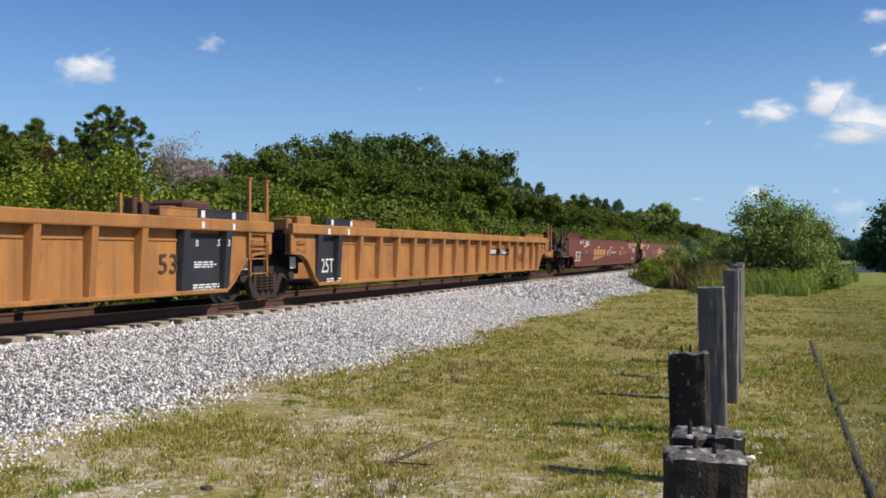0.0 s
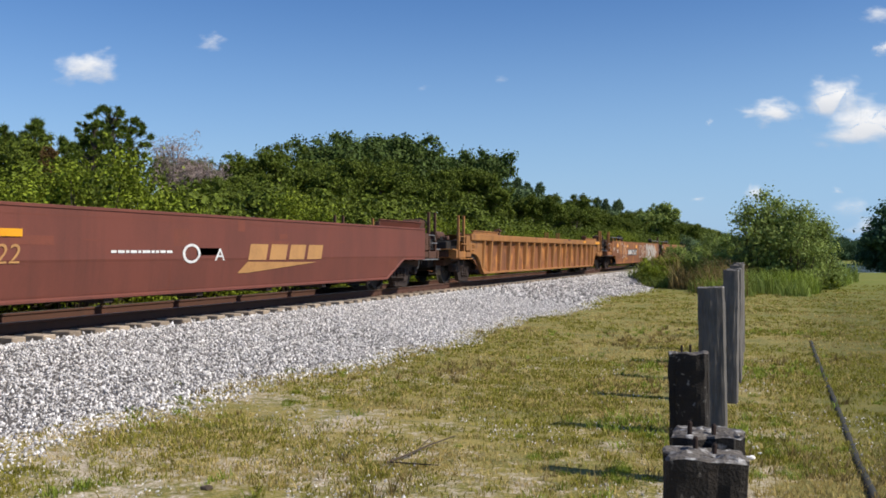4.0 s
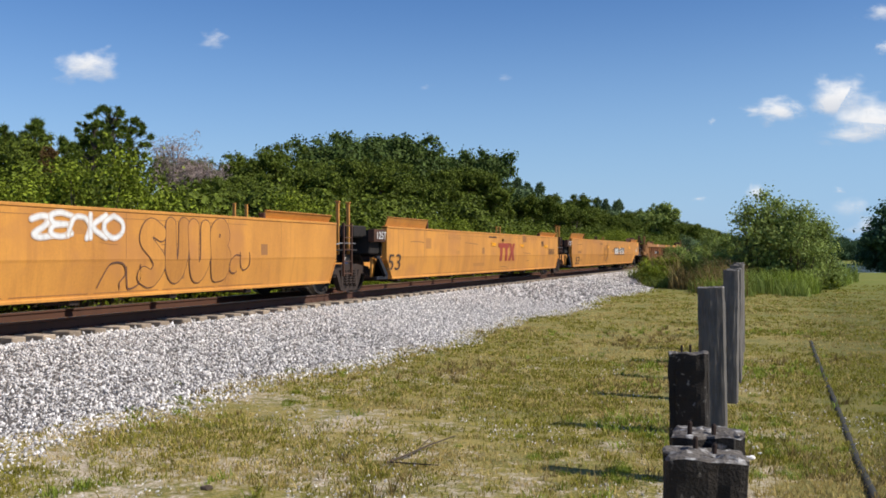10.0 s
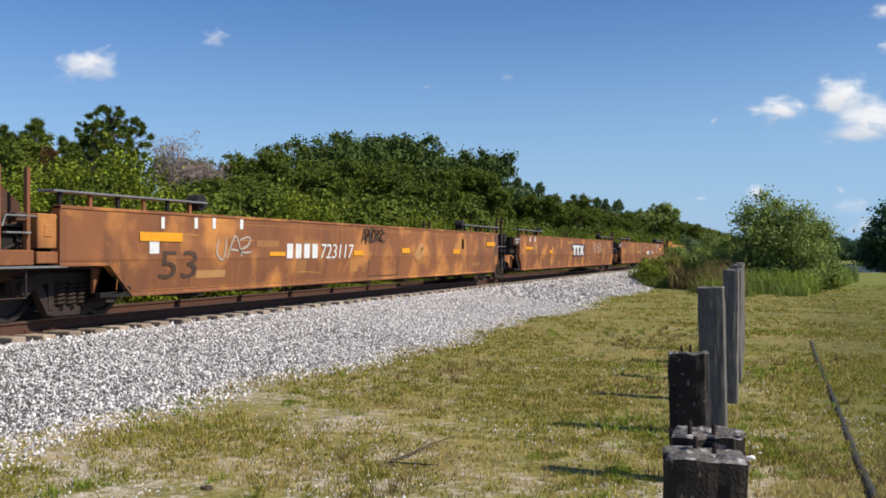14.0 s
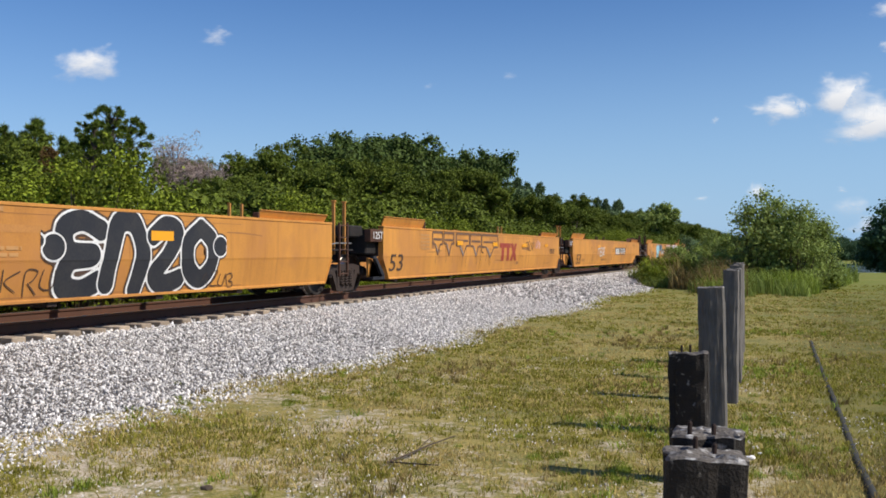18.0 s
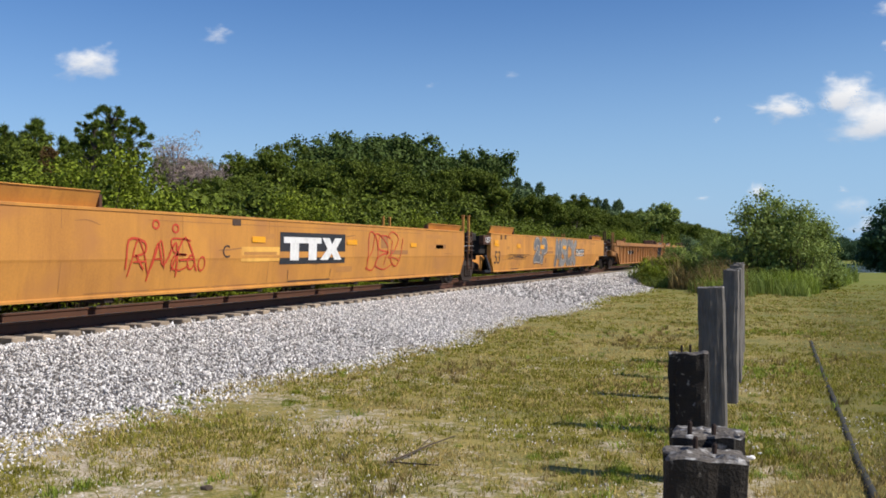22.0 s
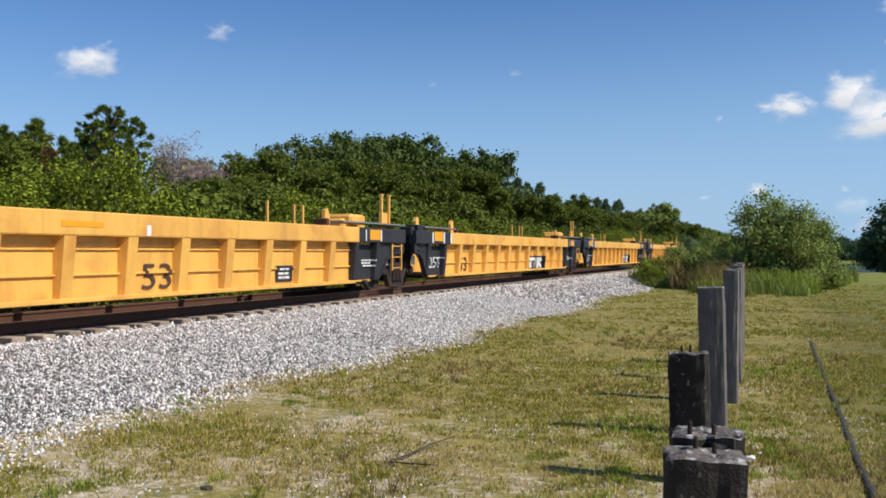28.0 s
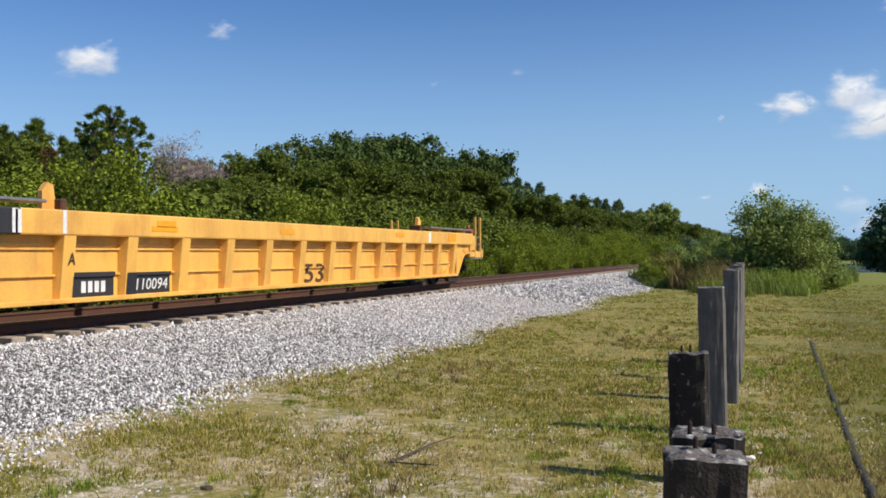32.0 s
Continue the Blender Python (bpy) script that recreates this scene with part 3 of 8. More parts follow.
def side_smooth(unit, y0, y1, cut0, cut1, mat, sgn):
    """A plated side: upright above a crease, leaning in below it; cut: (flat, slope) where the foot is cut away over a truck."""
    zt, zc, zb, zr = 1.57, 0.83, 0.29, 0.76
    bm = bmesh.new()
    (a0, a1), (c0, c1) = cut0, cut1
    inner = [y0 + a1 + (y1 - c1 - y0 - a1) * i / 10 for i in range(11)]
    cols = []
    for y, low in [(y0, zr), (y0 + a0, zr)] + [(y, zb) for y in inner] + [(y1 - c0, zr), (y1, zr)]:
        f = (low - zb) / (zc - zb)
        xl = 1.425 + 0.065 * f
        cols.append([bm.verts.new(p) for p in ((1.5, y, zt), (1.5, y, zc + 0.02), (1.49, y, zc - 0.02), (xl, y, low + 0.05), (xl + 0.025, y, low + 0.03), (xl + 0.025, y, low), (1.3, y, low), (1.3, y, low + 0.04), (1.37, y, zc + 0.01), (1.37, y, zt))])
    for p, q in zip(cols, cols[1:]):
        for j in range(10):
            bm.faces.new((p[j], p[(j + 1) % 10], q[(j + 1) % 10], q[j]))
    bm.faces.new(cols[0])
    bm.faces.new(cols[-1][::-1])
    bmesh.ops.recalc_face_normals(bm, faces=bm.faces)
    s = part("side", bm, mat, unit)
    t = part("top_chord", boxes((1.36, 1.515, y0, y1, 1.535, 1.585), bevel=0.008), mat, unit)
    if sgn < 0:
        for o in (s, t):
            o.matrix_basis = Matrix.Diagonal((-1, 1, 1, 1))
    return s


def rib_mesh(z0, z1, w, mat, d=0.11):
    bm = bmesh.new()
    a = [bm.verts.new(p) for p in ((0, -w / 2 - 0.03, z0), (d * 0.55, -w / 2, z0), (d * 0.55, w / 2, z0), (0, w / 2 + 0.03, z0))]
    c = [bm.verts.new(p) for p in ((0, -w / 2 - 0.03, z1), (d, -w / 2, z1), (d, w / 2, z1), (0, w / 2 + 0.03, z1))]
    for i in range(4):
        bm.faces.new((a[i], a[(i + 1) % 4], c[(i + 1) % 4], c[i]))
    bm.faces.new(a[::-1])
    bm.faces.new(c)
    bmesh.ops.recalc_face_normals(bm, faces=bm.faces)
    return mesh_of(bm, mat, "rib")


def unit_empty(u0, label, category="well car"):
    e = tagged(new("well_car_unit"), label, category, "well car units of the train")
    e.matrix_basis = pose(TX, u0, RT)
    UNITS.append((e, u0))
    return e


def ladder(unit, y, mat, z0=0.3, z1=1.55, w=0.42, n=5, x=1.44):
    lad = part("ladder", boxes((x, x + 0.05, y, y + 0.04, z0, z1), bevel=0.005), mat, unit, "steel ladder with round rungs")
    part("stile", boxes((x, x + 0.05, y + w - 0.04, y + w, z0, z1), bevel=0.005), mat, lad)
    for i in range(n):
        z = z0 + 0.06 + (z1 - z0 - 0.12) * i / (n - 1)
        part("rung", bar([(x + 0.03, y + 0.02, z), (x + 0.03, y + w - 0.02, z)], 0.014, 6), mat, lad)


def tall_posts(unit, ys, mat, z0=0.9, z1=2.08, x=1.3):
    for y in ys:
        part("guide_post", boxes((x, x + 0.07, y - 0.025, y + 0.025, z0, z1), (x - 0.02, x + 0.09, y - 0.04, y + 0.04, z1 - 0.03, z1), bevel=0.006), mat, unit, "upright steel post")
        part("guide_post", boxes((-x - 0.07, -x, y - 0.025, y + 0.025, z0, z1), bevel=0.006), mat, unit)


def coupler_end(unit, s, yj, mat, wheel, grate, seed):
    """Platform, draft sill, coupler and brake gear; yj: the coupling's place, s: +1 if the car lies towards +y."""
    rnd = random.Random(seed)
    Y = lambda d: yj + s * d

    def bx(x0, x1, d0, d1, z0, z1):
        a, c = sorted((Y(d0), Y(d1)))
        return (x0, x1, a, c, z0, z1)
    part("draft_sill", boxes(bx(-0.6, 0.6, 0.55, 3.6, 0.5, 0.98), bx(-0.42, 0.42, 0.5, 0.62, 0.58, 1.02), bevel=0.02), M["iron"], unit, "black box sill over the truck")
    part("coupler", boxes(bx(-0.07, 0.07, 0.1, 0.55, 0.72, 0.92), bx(-0.16, 0.17, -0.12, 0.16, 0.68, 0.97), bx(0.12, 0.2, -0.2, 0.02, 0.7, 0.95), bevel=0.03), M["steel"], unit, "cast steel knuckle coupler")
    part("end_sill", boxes(bx(-1.45, 1.45, 0.72, 0.84, 0.78, 1.02), bevel=0.015), mat, unit)
    part("crossover_platform", boxes(bx(-1.4, 1.4, 0.5, 0.9, 1.02, 1.05), bevel=0.005), grate, unit, "galvanised grating step")
    part("body_bolster", boxes(bx(-1.38, 1.38, 2.25, 2.75, 0.72, 1.0), bevel=0.02), M["iron"], unit)
    part("end_bulkhead", extruded([(Y(1.9), 1.5), (Y(2.0), 1.5), (Y(3.9), 0.4), (Y(3.8), 0.4)], -1.36, 1.36), mat, unit)
    part("end_frame", boxes(bx(-1.25, 1.2, 0.55, 1.95, 0.98, 1.28), bx(-1.1, 0.7, 1.35, 1.9, 1.28, 1.45), bevel=0.03), M["iron"], unit, "black end framing and brake gear")
    for k in range(7):
        d, z, x = rnd.uniform(0.6, 1.9), rnd.uniform(0.95, 1.55), rnd.uniform(0.9, 1.3)
        part("brake_fitting", boxes(bx(x, x + rnd.uniform(0.08, 0.2), d, d + rnd.uniform(0.08, 0.25), z, z + rnd.uniform(0.06, 0.2)), bevel=0.02), M[rnd.choice(("brown", "steel", "umber", "rail"))], unit)
    for k in range(4):
        d, z = rnd.uniform(0.6, 1.6), rnd.uniform(0.6, 1.2)
        part("brake_pipe", bar([(1.25, Y(d), z), (1.3, Y(d + 0.2), z + rnd.uniform(-0.2, 0.3)), (1.2, Y(d + 0.5), z + rnd.uniform(-0.1, 0.2))], 0.018, 6), M["iron"], unit)
    part("brake_beam_box", boxes(bx(-0.95, 0.95, 1.0, 3.5, 0.55, 0.76), bx(0.7, 1.2, 0.6, 1.6, 0.8, 1.0), bevel=0.03), M["brown"], unit)
    part("tool_box", boxes(bx(1.2, 1.47, 1.55, 1.88, 1.0, 1.46), bx(1.465, 1.485, 1.65, 1.78, 1.15, 1.32), bevel=0.012), mat, unit)
    part("end_deck", boxes(bx(-1.36, 1.36, 0.9, 2.1, 1.28, 1.31), bevel=0.01), M["iron"], unit)
    part("side_step", boxes(bx(1.32, 1.46, 0.95, 1.5, 0.78, 0.98), bevel=0.012), mat, unit)
    part("side_step", boxes(bx(1.32, 1.46, 1.55, 2.0, 0.8, 0.96), bevel=0.012), mat, unit)
    part("running_board", boxes(bx(1.2, 1.5, 0.9, 2.05, 0.74, 0.77), bevel=0.004), grate, unit)
    for d in (0.95, 1.42):
        part("guide_post", boxes(bx(1.38, 1.45, d - 0.03, d + 0.03, 0.78, 2.05), bevel=0.006), mat, unit, "upright steel post")
    for d in (1.0, 1.5):
        part("guide_post", boxes(bx(-1.45, -1.38, d - 0.03, d + 0.03, 0.78, 2.0), bevel=0.006), mat, unit)
    part("stirrup", bar([(1.42, Y(0.96), 0.78), (1.42, Y(0.96), 0.36), (1.42, Y(1.4), 0.36), (1.42, Y(1.4), 0.78)], 0.016, 6), M["steel"], unit, "bent steel stirrup step")
    part("grab_iron", bar([(1.46, Y(1.0), 1.2), (1.5, Y(1.0), 1.2), (1.5, Y(1.4), 1.2), (1.46, Y(1.4), 1.2)], 0.014, 6), grate, unit)
    part("handrail", bar([(1.44, Y(1.0), 1.28), (1.44, Y(1.05), 1.42), (1.44, Y(1.9), 1.42), (1.44, Y(1.95), 1.2)], 0.014, 6), grate, unit)
    part("air_hose", bar([(0.35, Y(0.5), 0.8), (0.38, Y(0.3), 0.5), (0.36, Y(0.1), 0.38), (0.3, Y(-0.02), 0.45)], 0.028, 7), M["hose"], unit, "black rubber air hose")
    part("brake_cylinder", bar([(0.55, Y(1.1), 1.45), (0.55, Y(1.75), 1.45)], 0.14, 12), M["brown"], unit, "round rusty brake cylinder")
    part("brake_valve", boxes(bx(0.6, 1.0, 1.15, 1.5, 1.05, 1.28), bx(0.7, 0.9, 1.55, 1.8, 1.08, 1.24), bevel=0.03), M["iron"], unit)
    part("brake_pipe", bar([(1.2, Y(0.9), 0.86), (1.22, Y(1.6), 1.12), (1.2, Y(2.1), 1.16)], 0.02, 6), M["steel"], unit)
    part("brake_pipe", bar([(1.1, Y(0.95), 1.1), (1.1, Y(1.3), 1.24), (1.1, Y(1.7), 1.02)], 0.02, 6), M["galv"], unit)
    part("brake_lever", boxes(bx(0.95, 1.0, 1.0, 2.0, 1.14, 1.19), bx(0.9, 1.05, 1.85, 2.05, 1.0, 1.3), bevel=0.01), M["steel"], unit)
    if wheel:
        w = part("handbrake_wheel", bar([(0.9 + 0.28 * math.cos(a), Y(0.86), 1.62 + 0.28 * math.sin(a)) for a in [k * math.pi / 9 for k in range(19)]], 0.02, 6), M["iron"], unit, "round iron handbrake wheel")
        for k in range(3):
            a = k * math.pi / 3 + 0.3
            part("spoke", bar([(0.9 + 0.28 * math.cos(a), Y(0.86), 1.62 + 0.28 * math.sin(a)), (0.9 - 0.28 * math.cos(a), Y(0.86), 1.62 - 0.28 * math.sin(a))], 0.014, 5), M["iron"], w)
        part("handbrake_housing", extruded([(Y(0.9), 1.3), (Y(0.9), 1.82), (Y(1.25), 1.86), (Y(1.6), 1.6), (Y(1.7), 1.3)], 0.6, 1.1), M["brown"], unit, "brown handbrake housing")
        part("chain_guard", boxes(bx(1.0, 1.14, 0.95, 1.25, 1.0, 1.62), bevel=0.02), M["iron"], unit)


def arch_bracket(unit, y, s, mat, dark):
    """The braced opening beside a truck; s: +1 where the car lies towards +y of it."""
    bm = extruded([(y, 0.86), (y + s * 0.16, 0.86), (y + s * 0.62, 0.42), (y + s * 0.62, 0.3), (y - s * 0.02, 0.3), (y - s * 0.02, 0.37), (y + s * 0.5, 0.37), (y + s * 0.1, 0.8), (y, 0.8)], 1.36, 1.44)
    part("arch_brace", bm, dark, unit, "dark triangular brace beside the wheel arch")
    part("arch_plate", boxes((1.25, 1.3, *sorted((y, y + s * 0.5)), 0.36, 0.82)), mat, unit)


def under_well(unit, y0, y1):
    n = 9
    for i in range(n):
        y = y0 + (y1 - y0) * (i + 0.5) / n
        part("cross_bearer", boxes((-1.4, 1.4, y - 0.09, y + 0.09, 0.215, 0.3), bevel=0.01), M["steel"], unit)
    part("bottom_flange", boxes((1.2, 1.38, y0 + 3.4, y1 - 3.4, 0.275, 0.3), bevel=0.006), M["steel"], unit)


PLATED = {}        # length and paint of each plated unit
LOADS = []         # places of the load limit numbers


def smooth_unit(u0, u1, front, rear, mat, style, label, hand=False, plate=True):
    """A plated unit; front, rear: 'A' an articulated joint, 'C' a coupling; style: 'flap' or 'walk' on the top at the ends."""
    L = u1 - u0
    e = unit_empty(u0, label)
    PLATED[e.name] = (L, mat)
    f0 = 1.9 if front == "C" else 1.14
    r0 = 1.9 if rear == "C" else 1.48
    for sgn in (1, -1):
        side_smooth(e, f0, L - r0, (0.95, 1.5) if front == "C" else (0.02, 0.45), (1.4, 2.3) if rear == "C" else (0.02, 0.2), mat, sgn)
    under_well(e, f0, L - r0)
    dark = M["black"] if style == "flap" else M["iron"]
    for end, y, s in ((front, f0, 1), (rear, L - r0, -1)):
        a, c = sorted((y + s * 0.15, y + s * 2.75))
        if style == "flap":
            zf = 1.81 if s > 0 else 1.73
            flap = part("guide_flap", profile_y([(1.36, 1.58), (1.385, 1.58), (1.47, zf), (1.445, zf)], a, c), mat, e, "raised guide plate leaning outwards along the top edge")
            part("guide_flap_rail", boxes((1.43, 1.485, a, c, zf - 0.004, zf + 0.014), bevel=0.004), mat, flap)
            part("flap_stop", boxes((1.34, 1.46, *((c, c + 0.06) if s > 0 else (a - 0.06, a)), 1.58, zf - 0.04), bevel=0.01), M["brown"], flap)
        else:
            a, c = sorted((y + s * -0.1, y + s * 3.3))
            part("walkway", boxes((1.2, 1.5, a, c, 1.76, 1.79), bevel=0.005), M["galv"], e, "galvanised walkway grating on posts")
            part("winch", bar([(1.2, y + s * 3.25, 1.78), (1.42, y + s * 3.25, 1.78)], 0.14, 14), M["iron"], e, "round black winch drum")
            for k in range(6):
                yy = a + (c - a) * (k + 0.3) / 6
                part("walkway_post", boxes((1.4, 1.45, yy - 0.03, yy + 0.03, 1.58, 1.76), bevel=0.005), mat if k % 2 else M["iron"], e)
        part("end_plate", boxes((-1.36, 1.36, *sorted((y - s * 0.02, y + s * 0.05)), 0.85, 1.5)), M["iron"], e)
    if front == "C":
        truck(e, u0, 2.55, 0.46)
        coupler_end(e, 1, 0.0, mat if style != "flap" else M["brown"], hand, M["galv"], int(u0))
        arch_bracket(e, f0 + 0.85, 1, mat, dark)
    else:
        truck(e, u0, 0.0, 0.48)
        arch_bracket(e, f0 - 0.42, 1, mat, dark)
        part("bearing_arm", boxes((-0.5, 0.5, -0.9, 2.6, 0.7, 0.95), (-1.3, 1.3, 0.6, 1.14, 0.9, 1.35), bevel=0.03), M["iron"], e)
        LOADS.append((e, f0 - 0.56, 1.27, f0 - 0.04, 1.44))
        part("load_plate", boxes((1.3, 1.46, f0 - 0.62, f0 + 0.02, 1.2, 1.5), bevel=0.008), mat if mat is M["maroon"] else M["brown"], e)
        part("end_box", boxes((0.2, 1.1, f0 - 1.0, f0 - 0.3, 1.3, 1.58), bevel=0.03), M["iron"], e)
    if rear == "C":
        truck(e, u0, L - 2.55, 0.46)
        coupler_end(e, -1, L, mat if style != "flap" else M["brown"], style == "flap", M["galv"], int(u1))
        if style == "walk":
            part("air_reservoir", bar([(1.05, L - 3.7, 1.78), (1.05, L - 3.62, 1.8), (1.05, L - 2.2, 1.8), (1.05, L - 2.12, 1.78)], [0.1, 0.16, 0.16, 0.1], 12), M["iron"], e, "round black air reservoir")
    else:
        part("bearing_arm", boxes((-0.45, 0.45, L - 2.6, L - 0.2, 0.74, 0.97), (-1.3, 1.3, L - 1.67, L - 1.0, 0.9, 1.4), bevel=0.03), M["iron"], e)
        if style == "walk":
            part("end_panel", boxes((1.49, 1.504, L - r0 - 0.42, L - r0 - 0.01, 0.86, 1.52)), M["umber"], e, "dark brown painted end of the side")
        ladder(e, L - 1.1, M["iron"] if style != "flap" else M["brown"], 0.42, 1.6)
        tall_posts(e, (L - 1.1, L - 0.6), mat if style == "flap" else M["brown"])
        part("side_platform", boxes((1.2, 1.46, L - 1.4, L - 0.4, 0.98, 1.02), bevel=0.006), M["iron"], e)
        part("handrail", bar([(1.42, L - 1.5, 1.1), (1.46, L - 1.2, 1.15), (1.46, L - 0.5, 1.15)], 0.015, 6), M["galv"], e)
    return e


BLACK_ENDS = set()  # units with plates over their end bays
RIBS = {}          # rib places of each ribbed unit


def ribbed_unit(u0, u1, front, rear, mat, panel, label, chord=0.2, ends=None, bars=False, hand=False, phase=4.0, pitch=1.15):
    """A ribbed unit: a deep top chord, tapering ribs before a recessed sheet."""
    L = u1 - u0
    zt, zb = 1.52, 0.25
    e = unit_empty(u0, label)
    f0, f1 = (1.9, 3.3) if front == "C" else (0.38, 1.35 if bars else 1.55)
    r0, r1 = (1.9, 3.1) if rear == "C" else (0.33, 1.9 if bars else 1.75)
    y0, y1, b0, b1 = f0, L - r0, f1, L - r1
    ends = ends or mat
    xs = 1.31 if bars else 1.345      # the recessed sheet
    cheek = ends if bars else mat
    for sgn in (1, -1):
        c0, c1 = (y0 if front == "C" else b0), (y1 if rear == "C" else b1)
        bm = extruded([(c0, zt - chord), (c1, zt - chord), (c1, zt - chord - 0.22), (b1, zb + 0.02), (b0, zb + 0.02), (c0, zt - chord - 0.22)], xs - 0.03, xs)
        s = part("side_sheet", bm, panel, e)
        prof = [(1.3, zt), (1.5, zt), (1.51, zt - 0.02), (1.51, zt - chord + 0.02), (1.5, zt - chord), (1.3, zt - chord)]
        if cheek is mat:
            t = [part("top_chord", profile_y(prof, y0, y1), mat, e)]
        else:
            t = [part("top_chord", profile_y(prof, y0 + 2.65, y1 - 2.65), mat, e)]
            t += [part("top_chord", profile_y(prof, *ab), mat if j == "C" else ends, e, "" if j == "C" else "black painted chord end") for ab, j in (((y0, y0 + 2.65), front), ((y1 - 2.65, y1), rear))]
        b = part("bottom_sill", boxes((1.33, 1.46, b0 + (1.3 if bars and front != "C" else 0), b1 - (1.15 if bars and rear != "C" else 0), zb, zb + 0.07), bevel=0.01), M["umber"] if panel is M["umber"] else mat, e)
        if sgn < 0:
            for o in (s, b, *t):
                o.matrix_basis = Matrix.Diagonal((-1, 1, 1, 1))
    first = phase - pitch * math.floor((phase - b0) / pitch)
    ys = [first + pitch * i for i in range(int((b1 - first) / pitch) + 1)]
    if ys[0] - b0 > 0.45:
        ys.insert(0, b0)
    if rear != "C":
        ys = [y for y in ys if y < L - 3.5] + [L - (3.02 if bars else 2.93), b1]
    elif b1 - ys[-1] > 0.45:
        ys.append(b1)
    if ends is not mat:
        BLACK_ENDS.add(e.name)
    RIBS[e.name] = (ys, 0.27 if bars else 0.17, zb + 0.05, zt - chord, xs)
    n = len(ys) - 1
    if front != "C" and ends is not mat:
        LOADS.append((e, ys[0] + 0.14, 0.52, ys[1] - 0.12, 0.82))
    rib = rib_mesh(zb + 0.05, zt - chord + 0.005, 0.22 if bars else 0.13, M["rust"] if panel is M["umber"] else mat, 1.498 - xs)
    rib_b = rib_mesh(zb + 0.05, zt - chord + 0.005, 0.16, ends, 1.498 - xs)
    for i, y in enumerate(ys):
        at_end = ends is not mat and ((i in (0, 1) and front != "C") or (i >= n - 1 and rear != "C"))
        part("rib", rib_b if at_end else rib, None, e, at=pose(xs - 0.002, y, 0))
        w = ys[i + 1] - y if i < n else 0
        if i < n and ends is not mat and ((i == 0 and front != "C") or (i == n - 1 and rear != "C")):
            part("end_panel", boxes((xs - 0.002, xs + 0.012, y + 0.09, y + w - 0.09, zb + 0.07, zt - chord - 0.05)), ends, e, "black painted end bay")
        elif i < n and bars:
            for z in (0.62, 0.98, 1.04):
                part("stiffener", boxes((xs - 0.002, xs + 0.035 if z > 0.7 else xs + 0.045, y + 0.12, y + w - 0.12, z, z + 0.03), bevel=0.004), mat, e)
        elif i < n:
            part("stiffener", boxes((xs - 0.002, xs + 0.02, y + 0.1, y + w - 0.1, 1.13, 1.16), bevel=0.004), panel, e)
    under_well(e, y0 + 1, y1 - 1)
    for end, y, s in ((front, y0, 1), (rear, y1, -1)):
        part("end_plate", boxes((-1.36, 1.36, *sorted((y + s * 0.3, y + s * 0.36)), 0.95, 1.5)), M["iron"], e)
        wide = b0 - y0 if s > 0 else y1 - b1
        top_dressing(e, y, s, end, mat, ends, bars)
        wheel_cheek(e, y, s, wide, zt - chord, mat if end == "C" else cheek)
        if end == "A":
            a, c = sorted((y - s * 0.1, y + s * (wide + 0.1)))
            # black block added behind the arch in place of its shaded interior
            part("arch_liner", boxes((0.35, 0.9, a, c, 0.5, 1.3), bevel=0.01), M["iron"], e, "dark block standing in for the shaded arch interior")
            part("placard_holder", boxes((1.18, 1.21, *sorted((y + s * 0.42, y + s * 0.62)), 0.62, 0.86), bevel=0.006), M["white"] if s > 0 else M["chalk"], e)
    if front == "C":
        truck(e, u0, 2.4, 0.46)
        coupler_end(e, 1, 0.0, mat, hand, M["galv"] if bars else mat, int(u0))
    else:
        truck(e, u0, 0.08, 0.48)
        part("bearing_arm", boxes((-0.5, 0.5, -0.9, 2.6, 0.72, 0.97), (-1.3, 1.3, 0.5, 1.3, 1.0, 1.3), bevel=0.03), M["iron"], e)
    if rear == "C":
        truck(e, u0, L - 2.4, 0.46)
        coupler_end(e, -1, L, mat, False, M["galv"] if bars else mat, int(u1))
    else:
        ladder(e, L - 1.08, mat, 0.5, 1.16, w=0.6, n=3, x=1.43)
        part("bearing_arm", boxes((-0.45, 0.45, L - 2.6, L - 0.2, 0.74, 0.97), (-1.3, 1.3, L - 1.3, L - 0.6, 1.0, 1.35), bevel=0.03), M["iron"], e)
    return e


def strip(cols, x0, x1):
    """A plate between x0 and x1 from columns (y, low z, high z)."""
    bm = bmesh.new()
    vs = [[bm.verts.new(p) for p in ((x1, y, a), (x1, y, c), (x0, y, c), (x0, y, a))] for y, a, c in cols]
    for p, q in zip(vs, vs[1:]):
        for j in range(4):
            bm.faces.new((p[j], p[(j + 1) % 4], q[(j + 1) % 4], q[j]))
    bm.faces.new(vs[0])
    bm.faces.new(vs[-1][::-1])
    bmesh.ops.recalc_face_normals(bm, faces=bm.faces)
    return bm


